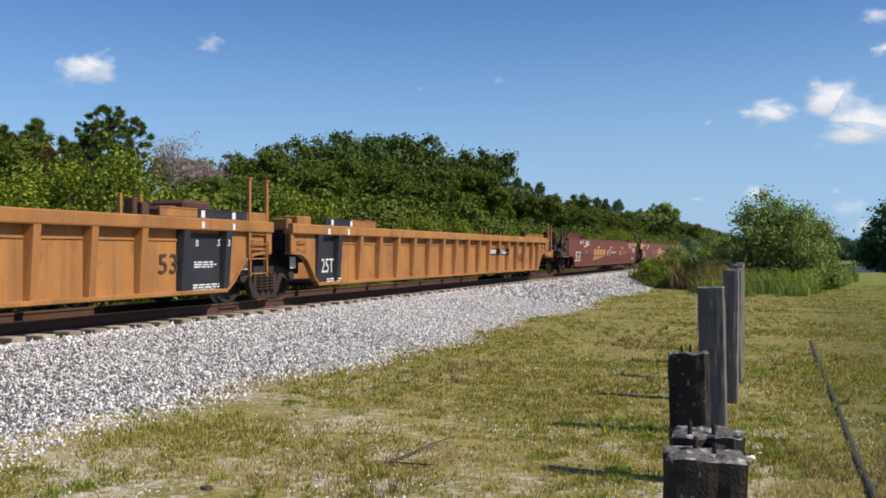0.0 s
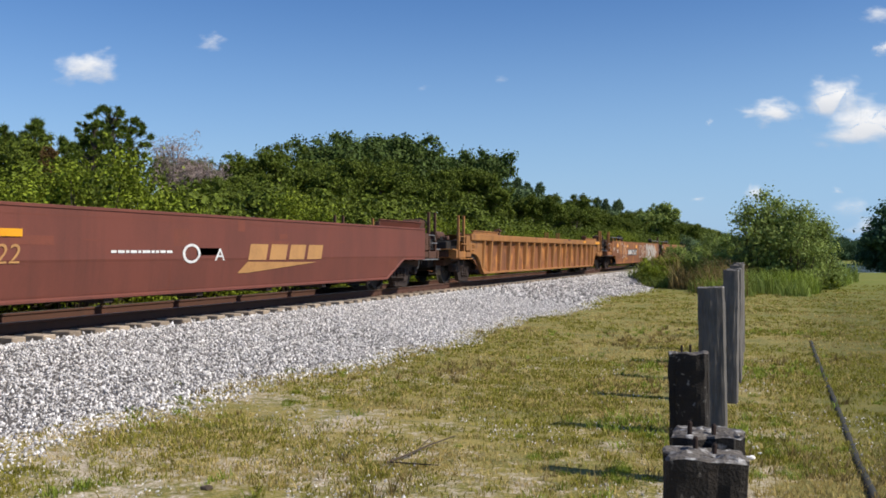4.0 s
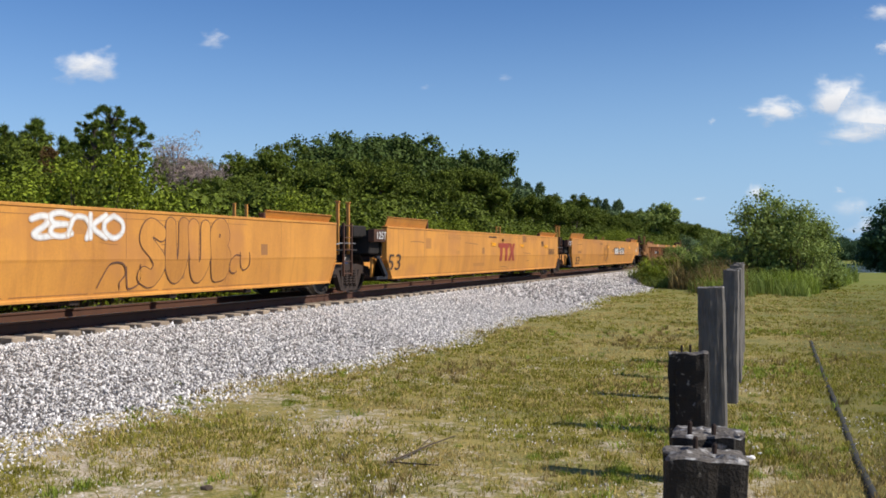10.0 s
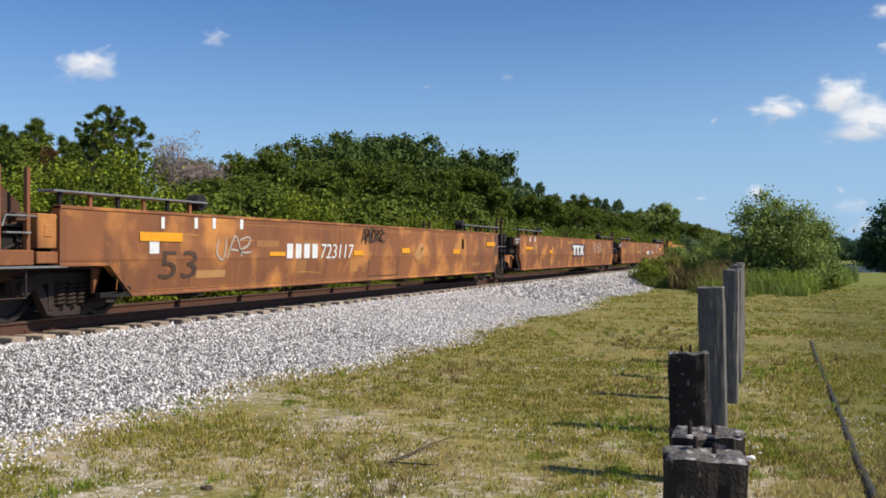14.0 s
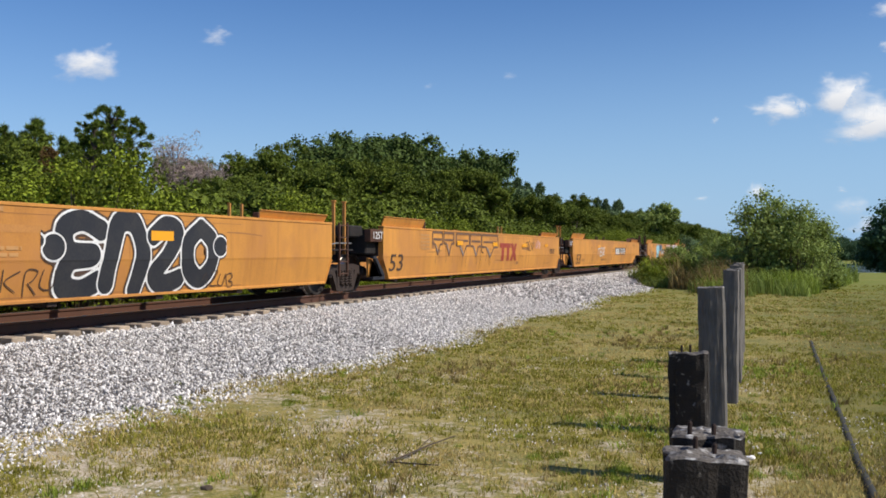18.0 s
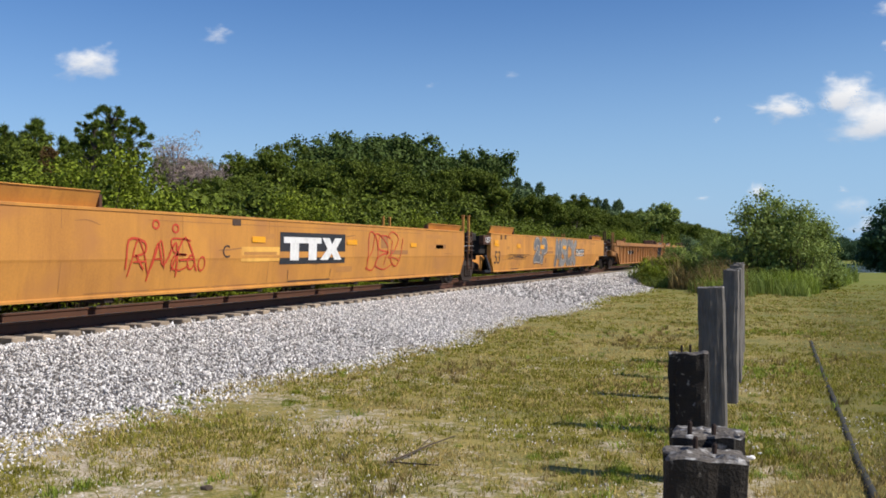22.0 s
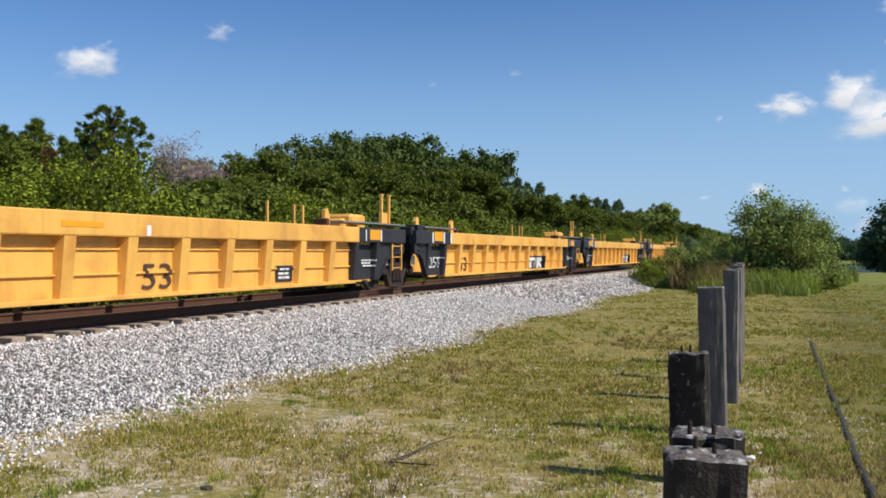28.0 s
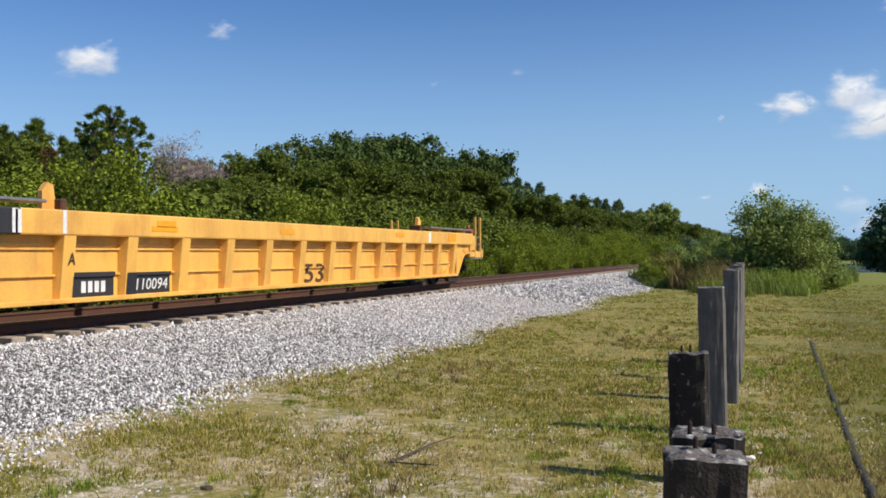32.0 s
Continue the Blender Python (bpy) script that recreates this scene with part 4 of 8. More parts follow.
def wheel_cheek(e, y, s, wide, top, mat):
    """The plate between the last rib and the end of the car, cut out in an arch over the wheels, with a rolled rim."""
    curve = [(0.0, 0.93), (0.3, 0.93), (wide * 0.42, 0.9), (wide * 0.58, 0.8), (wide * 0.72, 0.62), (wide * 0.86, 0.42), (wide, 0.28)]
    part("arch_cheek", strip([(y + s * d, z, top + 0.01) for d, z in curve], 1.375, 1.41), mat, e, "plate arched over the wheels")
    part("arch_rim", strip([(y + s * d, z - 0.02, z + 0.035) for d, z in curve], 1.32, 1.455), mat, e)
    part("corner_post", boxes((1.34, 1.47, *sorted((y, y + s * 0.12)), 0.93, top + 0.01), bevel=0.01), mat, e)
    for z in (1.0, 1.16):
        part("grab_iron", bar([(1.41, y + s * 0.3, z), (1.47, y + s * 0.3, z), (1.47, y + s * 0.62, z), (1.41, y + s * 0.62, z)], 0.013, 6), mat, e)


def top_dressing(e, y, s, end, mat, ends, bars):
    """Walkways, guide plates, brackets and posts along the top at one end; y: the end of the chord, s: into the car."""
    def bx(x0, x1, d0, d1, z0, z1):
        return (x0, x1, *sorted((y + s * d0, y + s * d1)), z0, z1)
    if bars:
        d0, d1 = (0.65, 3.1) if s > 0 else (0.0, 3.4)
        part("walkway", profile_y([(1.12, 1.6), (1.46, 1.6), (1.49, 1.615), (1.49, 1.635), (1.46, 1.65), (1.12, 1.65)], *sorted((y + s * d0, y + s * d1))), M["galv"], e, "grey grating walkway along the top")
        for d in (d0 + 0.4, d1 - 0.9):
            part("walkway_bracket", boxes(bx(1.15, 1.4, d, d + 0.06, 1.5, 1.61)), mat, e)
        for d in ((0.55, 3.25) if s > 0 else (3.6,)):
            part("guide_bracket", extruded([(y + s * d, 1.5), (y + s * (d + 0.26), 1.5), (y + s * (d + 0.2), 1.87), (y + s * (d + 0.1), 1.9), (y + s * d, 1.78)], 1.18, 1.26), mat, e, "upright plate bracket")
            part("guide_bracket", boxes(bx(1.05, 1.38, d + 0.22, d + 0.34, 1.52, 1.68), bevel=0.02), M["brown"], e)
    else:
        if end == "C":
            part("guide_plate", boxes(bx(1.4, 1.44, 0.35, 2.9, 1.525, 1.61), bx(1.36, 1.47, 0.35, 2.9, 1.605, 1.635), bevel=0.006), mat, e, "raised lip along the top edge")
            part("guide_bracket", boxes(bx(1.3, 1.46, 2.98, 3.14, 1.5, 1.74), bx(1.26, 1.5, 2.96, 3.16, 1.64, 1.7), bevel=0.015), M["brown"], e)
            return
        for a, c, m in (((1.48, 2.68, ends), (2.68, 3.96, mat)) if s > 0 else ((0.8, 2.27, ends), (2.27, 3.23, mat))):
            part("guide_plate", boxes(bx(1.4, 1.44, a, c, 1.525, 1.655), bx(1.36, 1.45, a, c, 1.65, 1.675), bevel=0.006), m, e, "raised guide plate along the top edge")
        for d in ((1.72, 2.62) if s > 0 else (1.17, 2.07)):
            part("stripe", boxes(bx(1.438, 1.446, d, d + 0.1, 1.53, 1.65)), M["white"], e)
        part("guide_bracket", boxes(bx(1.2, 1.42, 3.45, 3.62, 1.5, 1.72), bx(1.22, 1.4, 3.7, 3.8, 1.5, 1.78), bevel=0.015), M["brown"], e)
    if end == "C":
        return
    if s < 0:
        z = 2.38 if bars else 2.3
        x = 1.2 if bars else 1.42
        for d in (0.42, 0.86) if bars else (0.17, 0.75):
            part("guide_post", boxes(bx(x, x + 0.06, d - 0.035, d + 0.035, 1.45 if bars else 0.8, z), bx(x - 0.015, x + 0.075, d - 0.05, d + 0.05, z - 0.04, z), bevel=0.006), mat, e, "tall upright steel post")
            part("guide_post", boxes(bx(-x - 0.06, -x, d - 0.035, d + 0.035, 1.45, z - 0.2), bevel=0.006), mat, e)
        part("post_plate", boxes(bx(x - 0.03, x + 0.01, 0.38, 0.9, 1.5, 1.93), bevel=0.01) if bars else boxes(bx(1.18, 1.46, 0.1, 0.8, 1.3, 1.68), bevel=0.02), mat, e)
        for z in (1.0, 1.28):
            part("rung", bar([(x + 0.03, y + s * 0.17, z), (x + 0.03, y + s * 0.75, z)], 0.016, 6), mat, e)
        part("winch_housing", boxes(bx(0.2, 0.95, 1.15, 1.95, 1.45, 1.86), bx(0.3, 0.85, 1.95, 2.2, 1.5, 1.75), bevel=0.06), mat if bars else M["brown"], e)
        part("winch", bar([(0.5, y + s * 1.0, 1.7), (0.5, y + s * 1.15, 1.7)], 0.14, 14), M["brown"], e)
        if bars:
            part("guide_post", boxes(bx(-1.2, -1.14, 2.2, 2.26, 1.5, 2.2), bevel=0.006), mat, e)
    else:
        part("end_block", boxes(bx(1.1, 1.44, 0.3, 0.85, 1.48, 1.68), bx(1.05, 1.4, -0.04, 0.16, 1.4, 1.62), bevel=0.02), mat if not bars else M["black"], e)


def car(joints, kind, label, **k):
    made = []
    n = len(joints) - 1
    for i in range(n):
        a, c = ("C" if i == 0 else "A"), ("C" if i == n - 1 else "A")
        made.append((kind, joints[i], joints[i + 1], a, c, label, k))
    if kind == "ribbed" and k.get("bars"):
        for (m, ph) in zip(made, (5.82, 3.93, 3.93, 3.93, 3.9)):
            m[6]["phase"] = ph
            m[6]["pitch"] = 1.27
            U.append(build(*m))
        return []
    return [build(*m) for m in made]


def build(kind, u0, u1, a, c, label, k):
    hand = a == "C" and k["mat"] is not M["tan"]
    if kind == "ribbed":
        return ribbed_unit(u0, u1, a, c, label=label, hand=hand, **k)
    return smooth_unit(u0, u1, a, c, label=label, hand=hand, **k)


U = []
U += car([-27.0, -5.0, 15.2, 37.5], "ribbed", "faded orange ribbed empty well car unit with black end bays", mat=M["tan"], panel=M["tan"], ends=M["black"], pitch=1.06, phase=12.0)
U += car([37.5, 59.8, 79.8, 102.4], "smooth", "maroon plated empty well car unit with gold lettering", mat=M["maroon"], style="flap")
U += car([102.4, 126.1], "ribbed", "faded orange ribbed single well car with rusted panels", mat=M["tan"], panel=M["rust"], pitch=1.06, phase=13.6)
U += car([126.1, 148.5, 168.8, 191.1], "smooth", "rusted orange plated well car unit with sprayed lettering", mat=M["rust"], style="walk")
U += car([191.1, 213.9, 233.9, 256.2], "smooth", "yellow plated empty well car unit with stencilled numbers", mat=M["yellow"], style="flap")
U += car([256.2, 280.6], "ribbed", "brown and orange ribbed single well car", mat=M["tan"], panel=M["umber"], pitch=1.06, phase=6.77)
U += car([280.6, 303.5, 324.7, 346.4], "smooth", "rusted orange plated well car unit with grey walkways", mat=M["rust"], style="walk")
U += car([346.4, 369.7, 390.1, 412.4], "smooth", "yellow plated empty well car unit with black sprayed letters", mat=M["yellow"], style="flap")
U += car([412.4, 435.4, 456.1, 478.4], "smooth", "yellow plated empty well car unit with coloured sprayed letters", mat=M["yellow"], style="flap")
U += car([478.4, 501.2, 522.2, 544.8], "ribbed", "weathered orange ribbed well car unit with black end bays", mat=M["tan"], panel=M["tan"], ends=M["black"], pitch=1.09, phase=4.84)
U += car([544.8, 567.5, 588.2, 609.0, 629.8, 652.3], "ribbed", "bright yellow ribbed well car unit with black ends", mat=M["bright"], panel=M["bright"], ends=M["black"], chord=0.34, bars=True)


# ---- lettering, plates and spray paint on the car sides ----
def drape(unit, bm, lift):
    """Lays flat paint (x = 0) on the side: over the ribs of a ribbed car, over the crease of a plated one."""
    if unit.name in RIBS:
        ys, w, z0, z1, xs = RIBS[unit.name]
        lo, hi = min(v.co.y for v in bm.verts), max(v.co.y for v in bm.verts)
        cuts = [((0, q + k, 0), (0, 1, 0)) for q in ys for k in (-w / 2 - 0.004, -w / 2 + 0.004, w / 2 - 0.004, w / 2 + 0.004) if lo < q + k < hi]
        cuts += [((0, 0, z + k), (0, 0, 1)) for z in ((0.6, 0.67, 0.96, 1.09) if w > 0.2 else (1.12, 1.17)) for k in (-0.004, 0.004)]
        for co, no in cuts:
            bmesh.ops.bisect_plane(bm, geom=bm.verts[:] + bm.edges[:] + bm.faces[:], plane_co=co, plane_no=no, dist=1e-5)
        for v in bm.verts:
            v.co.x += face_x(unit, v.co.z, lift, v.co.y)
    else:
        bmesh.ops.bisect_plane(bm, geom=bm.verts[:] + bm.edges[:] + bm.faces[:], plane_co=(0, 0, 0.84), plane_no=(0, 0, 1), dist=1e-4)
        for v in bm.verts:
            v.co.x += face_x(unit, v.co.z, lift)


def face_x(unit, z, lift, y=None):
    if unit.name in RIBS:
        ys, w, z0, z1, xs = RIBS[unit.name]
        if z > z1:
            return 1.511 + lift
        if y is not None and any(abs(y - q) < w / 2 for q in ys):
            return xs + (1.498 - xs) * (0.55 + 0.45 * (z - z0) / (z1 - z0)) + lift + 0.004
        if w > 0.2:
            return xs + (0.045 if 0.6 < z < 0.67 or 0.96 < z < 1.09 else 0.012) + lift
        return xs + (0.02 if 1.12 < z < 1.17 else 0.012 if unit.name in BLACK_ENDS else 0.001) + lift
    if z >= 0.84:
        return 1.5 + lift
    return 1.425 + 0.065 * max(0.0, min(1.0, (z - 0.34) / 0.47)) + lift + 0.002


def laid(unit, name, quads, mat, lift=0.004, label=""):
    """Flat paint from polygons in (y, z), laid on the side with a little thickness of its own."""
    bm = bmesh.new()
    for q in quads:
        zs = [p[1] for p in q]
        if min(zs) < 0.83 < max(zs) and len(q) == 4:
            f = (0.84 - q[0][1]) / (q[3][1] - q[0][1] + 1e-9)
            f = min(max(f, 0.02), 0.98)
            a = tuple(q[0][i] + (q[3][i] - q[0][i]) * f for i in (0, 1))
            c = tuple(q[1][i] + (q[2][i] - q[1][i]) * f for i in (0, 1))
            polys = [(q[0], q[1], c, a), (a, c, q[2], q[3])]
        else:
            polys = [q]
        for p in polys:
            bm.faces.new([bm.verts.new((0, y, z)) for y, z in p])
    bmesh.ops.remove_doubles(bm, verts=bm.verts, dist=0.0004)
    drape(unit, bm, lift)
    return part(name, bm, mat, unit, label)


def rect(y0, z0, y1, z1):
    return [(y0, z0), (y1, z0), (y1, z1), (y0, z1)]


def patch(unit, y0, z0, y1, z1, mat):
    laid(unit, "marker_plate", [rect(y0, z0, y1, z1)], mat, 0.017 if mat is M["orange"] else 0.006)


def chord_patch(unit, y0, z0, y1, z1, mat):
    part("reflector", boxes((1.508, 1.516, y0, y1, z0, z1)), mat, unit)


def stripe(unit, y0, z0, y1, z1, mat):
    part("stripe", boxes((1.508, 1.515, y0, max(y1, y0 + 0.04), max(z0, 1.2), z1)), mat, unit)


def plate_gold(unit, y0, z0, y1, z1):
    laid(unit, "data_plate", [rect(y0, z0, y1, z1)], M["gold"], 0.006)
    text_lines(unit, y0 + 0.05, z0 + 0.05, y1 - 0.05, z1 - 0.05, M["maroon"], 4)


def number(unit, y0, z0, y1, z1, text, mat):
    ob = lettering(text, z1 - z0, 0, 0, 0, unit, mat, "stencilled_number", shear=0.15 if len(text) > 4 and text.isdigit() else 0.0, width=max(0.06, y1 - y0))
    bm = bmesh.new()
    bm.from_mesh(ob.data)
    if unit.name in RIBS:
        z0 = max(z0, 0.34)
    for v in bm.verts:
        v.co.y += y0
        v.co.z += z0
    drape(unit, bm, 0.009)
    bm.to_mesh(ob.data)
    bm.free()


def bars(unit, y0, z0, y1, z1, mat, n):
    w = (y1 - y0) / n
    laid(unit, "stencil_bar", [rect(y0 + w * (i + 0.12), z0, y0 + w * (i + 0.8), z1) for i in range(n)], mat, 0.009)


def text_lines(unit, y0, z0, y1, z1, mat, n):
    rnd = random.Random(int(y0 * 100) + n)
    h = (z1 - z0) / n
    quads = []
    for i in range(n):
        y = y0
        end = y1 - rnd.uniform(0, 0.25) * (y1 - y0)
        while y < end:
            w = min(end - y, rnd.uniform(0.06, 0.22))
            quads.append(rect(y, z1 - h * (i + 0.72), y + w, z1 - h * (i + 0.15)))
            y += w + 0.03
    laid(unit, "stencil_lines", quads, mat, 0.009)


def ring(unit, y0, z0, y1, z1, mat, k=0.74):
    cy, cz, ry, rz = (y0 + y1) / 2, (z0 + z1) / 2, (y1 - y0) / 2, (z1 - z0) / 2
    p = [(math.cos(a), math.sin(a)) for a in [i * math.pi / 10 for i in range(21)]]
    laid(unit, "emblem", [[(cy + ry * a[0], cz + rz * a[1]), (cy + ry * b[0], cz + rz * b[1]), (cy + k * ry * b[0], cz + k * rz * b[1]), (cy + k * ry * a[0], cz + k * rz * a[1])] for a, b in zip(p, p[1:])], mat, 0.009)


def logo_slant(unit, y0, z0, y1, z1):
    """A slanted gold mark of four blocks."""
    w, s = (y1 - y0) / 4, 0.25 * (z1 - z0)
    quads = []
    for i in range(4):
        a, c = y0 + w * i, y0 + w * (i + 0.84)
        quads.append([(a, z0), (c, z0), (c + s, z1), (a + s, z1)])
    laid(unit, "logo_mark", quads, M["gold"], 0.008, "gold slanted company mark")


def wedge(unit, y0, z0, y1, z1):
    laid(unit, "logo_wedge", [[(y0, z0), (y0 + 0.12 * (y1 - y0), z0), (y1, z1 - 0.03), (y0 + 0.1 * (y1 - y0), z1)]], M["gold"], 0.008, "gold tapering wedge under the mark")


def logo_block(unit, y0, z0, y1, z1, mat):
    """A heavy block mark: a band over two uprights and a crossed pair of legs."""
    w, h = (y1 - y0), (z1 - z0)
    Y, Z = lambda f: y0 + f * w, lambda f: z0 + f * h
    q = [rect(Y(0), Z(0.74), Y(0.62), Z(1)), rect(Y(0.1), Z(0), Y(0.24), Z(0.74)), rect(Y(0.4), Z(0), Y(0.54), Z(0.74))]
    q.append([(Y(0.6 + 0.4 * p), Z(r)) for p, r in ((0, 0), (0.36, 0), (0.52, 0.3), (0.66, 0), (1, 0), (0.74, 0.5), (1, 1), (0.68, 1), (0.54, 0.72), (0.42, 1), (0.1, 1), (0.32, 0.5))])
    laid(unit, "logo_mark", q, mat, 0.009, "heavy block company mark")


def ribbon(pts, w):
    """A stroke of even width along points in (y, z), as quads."""
    out, n = [], len(pts)
    L, R = [], []
    for i in range(n):
        a, c = pts[max(i - 1, 0)], pts[min(i + 1, n - 1)]
        dy, dz = c[0] - a[0], c[1] - a[1]
        l = math.hypot(dy, dz) or 1
        k = w / 2 * (0.75 + 0.25 * math.sin(3.14 * i / max(1, n - 1)))
        L.append((pts[i][0] - dz / l * k, pts[i][1] + dy / l * k))
        R.append((pts[i][0] + dz / l * k, pts[i][1] - dy / l * k))
    for i in range(n - 1):
        out.append([R[i], R[i + 1], L[i + 1], L[i]])
    return out


def curve_through(ctrl, n=6):
    pts = []
    c = [ctrl[0]] + list(ctrl) + [ctrl[-1]]
    for i in range(1, len(c) - 2):
        for k in range(n):
            t = k / n
            pts.append(tuple(0.5 * (2 * c[i][j] + (c[i + 1][j] - c[i - 1][j]) * t + (2 * c[i - 1][j] - 5 * c[i][j] + 4 * c[i + 1][j] - c[i + 2][j]) * t * t + (3 * c[i][j] - c[i - 1][j] - 3 * c[i + 1][j] + c[i + 2][j]) * t ** 3) for j in (0, 1)))
    pts.append(tuple(ctrl[-1]))
    return pts


def tag(unit, y0, z0, y1, z1, mat, seed, w):
    """A hurried scrawl of joined letters in thin strokes."""
    rnd = random.Random(seed)
    quads = []
    n = max(2, int((y1 - y0) / (z1 - z0) * 1.7))
    h, cell = z1 - z0, (y1 - y0) / n
    for i in range(n):
        a, c = y0 + cell * (i - rnd.uniform(0, 0.2)), y0 + cell * (i + 1 + rnd.uniform(0, 0.2))
        lo, hi = z0 + h * rnd.uniform(0, 0.25), z1 - h * rnd.uniform(0, 0.22)
        for st in LETTERS[rnd.choice("enzbrkd2supacm")]:
            ctrl = [(a + p * (c - a) + 0.12 * q * (hi - lo), lo + q * (hi - lo)) for p, q in wavering(st, rnd, 0.1)]
            quads += ribbon(curve_through(ctrl, 5), w)
    laid(unit, "sprayed_scrawl", quads, mat, 0.012)


SWEEP = (((0.85, 0.9), (0.25, 0.95), (0.1, 0.6), (0.6, 0.45), (0.8, 0.2), (0.2, 0.02)), ((0.1, 0.95), (0.3, 0.35), (0.75, 0.2), (0.85, 0.75), (0.5, 0.95)), ((0.15, 0.1), (0.45, 0.9), (0.85, 0.8), (0.7, 0.3), (0.3, 0.05)))


def wavering(shape, rnd, k=0.12):
    return [(a + rnd.uniform(-k, k), c + rnd.uniform(-k, k) * 0.5) for a, c in shape]


def fat_letter(unit, y0, z0, y1, z1, mat, seed, w):
    """One broad sweeping stroke."""
    rnd = random.Random(seed)
    ctrl = [(y0 + (0.1 + 0.8 * a) * (y1 - y0), z0 + (0.08 + 0.84 * c) * (z1 - z0)) for a, c in wavering(SWEEP[seed % 3], rnd)]
    laid(unit, "sprayed_letter", ribbon(curve_through(ctrl, 7), w), mat, 0.009)


LETTERS = {
    "e": (((0.95, 0.86), (0.5, 0.98), (0.1, 0.86), (0.2, 0.56), (0.75, 0.52), (0.2, 0.44), (0.1, 0.12), (0.5, 0.02), (0.95, 0.14)),),
    "n": (((0.0, 0.12), (0.12, 0.55), (0.3, 0.95), (0.72, 0.95), (0.95, 0.6), (0.9, 0.3), (0.8, 0.02)),),
    "z": (((0.12, 0.8), (0.5, 0.95), (0.85, 0.85), (0.6, 0.52), (0.2, 0.2), (0.45, 0.06), (0.95, 0.15)),),
    "o": (((0.5, 0.95), (0.1, 0.7), (0.08, 0.3), (0.5, 0.05), (0.9, 0.3), (0.9, 0.7), (0.5, 0.95)),),
    "b": (((0.35, 0.05), (0.2, 0.5), (0.15, 0.85), (0.6, 0.95), (0.75, 0.72), (0.4, 0.52), (0.85, 0.42), (0.8, 0.12), (0.35, 0.05)),),
    "!": (((0.75, 0.95), (0.45, 0.45)), ((0.3, 0.1), (0.31, 0.11))),
    "r": (((0.2, 0.02), (0.22, 0.9), (0.75, 0.88), (0.7, 0.58), (0.35, 0.5)), ((0.4, 0.48), (0.85, 0.05))),
    "k": (((0.2, 0.02), (0.2, 0.95)), ((0.9, 0.95), (0.3, 0.48), (0.9, 0.04))),
    "d": (((0.2, 0.05), (0.2, 0.92), (0.7, 0.85), (0.85, 0.4), (0.6, 0.08), (0.2, 0.05)),),
    "2": (((0.12, 0.72), (0.45, 0.95), (0.8, 0.75), (0.55, 0.42), (0.15, 0.1), (0.5, 0.12), (0.92, 0.08)),),
    "s": (((0.9, 0.85), (0.4, 0.95), (0.15, 0.72), (0.55, 0.52), (0.85, 0.3), (0.55, 0.05), (0.1, 0.12)),),
    "p": (((0.3, 0.02), (0.3, 0.9), (0.75, 0.9), (0.85, 0.62), (0.4, 0.48)),),
    "u": (((0.15, 0.95), (0.2, 0.3), (0.5, 0.05), (0.8, 0.3), (0.85, 0.95)),),
    "a": (((0.08, 0.03), (0.45, 0.95), (0.9, 0.03)), ((0.3, 0.35), (0.7, 0.35))),
    "c": (((0.9, 0.82), (0.45, 0.95), (0.12, 0.6), (0.2, 0.2), (0.55, 0.05), (0.9, 0.18)),),
    "x": (((0.1, 0.95), (0.9, 0.05)), ((0.9, 0.95), (0.1, 0.05))),
    "m": (((0.08, 0.03), (0.2, 0.92), (0.5, 0.4), (0.8, 0.92), (0.92, 0.03)),),
}


def near_line(Y, Z, pts):
    """How far each place (Y, Z) lies from a line of points."""
    best = np.full(Y.shape, 9.0)
    for (a, b), (c, d) in zip(pts, pts[1:]):
        vy, vz = c - a, d - b
        t = np.clip(((Y - a) * vy + (Z - b) * vz) / (vy * vy + vz * vz + 1e-9), 0, 1)
        best = np.minimum(best, np.hypot(Y - a - t * vy, Z - b - t * vz))
    return best


def sprayed_area(unit, name, ys, zs, inside, mat, lift, label=""):
    """Paint wherever inside > 0, with a smooth edge, following the side."""
    at, V, F = {}, [], []

    def vert(key, y, z):
        if key not in at:
            at[key] = len(V)
            V.append((face_x(unit, z, lift), y, z))
        return at[key]
    on = inside > 0
    busy = on[:-1, :-1] | on[1:, :-1] | on[:-1, 1:] | on[1:, 1:]
    for i, j in np.argwhere(busy):
        c = ((i, j), (i, j + 1), (i + 1, j + 1), (i + 1, j))
        face = []
        for p, q in zip(c, c[1:] + c[:1]):
            if on[p]:
                face.append(vert(p, ys[p[1]], zs[p[0]]))
            if on[p] != on[q]:
                f = inside[p] / (inside[p] - inside[q])
                face.append(vert((min(p, q), max(p, q)), ys[p[1]] + (ys[q[1]] - ys[p[1]]) * f, zs[p[0]] + (zs[q[0]] - zs[p[0]]) * f))
        if len(face) > 2:
            F.append(face)
    me = bpy.data.meshes.new(name)
    me.from_pydata(V, [], F)
    me.materials.append(mat)
    return part(name, me, None, unit, label)


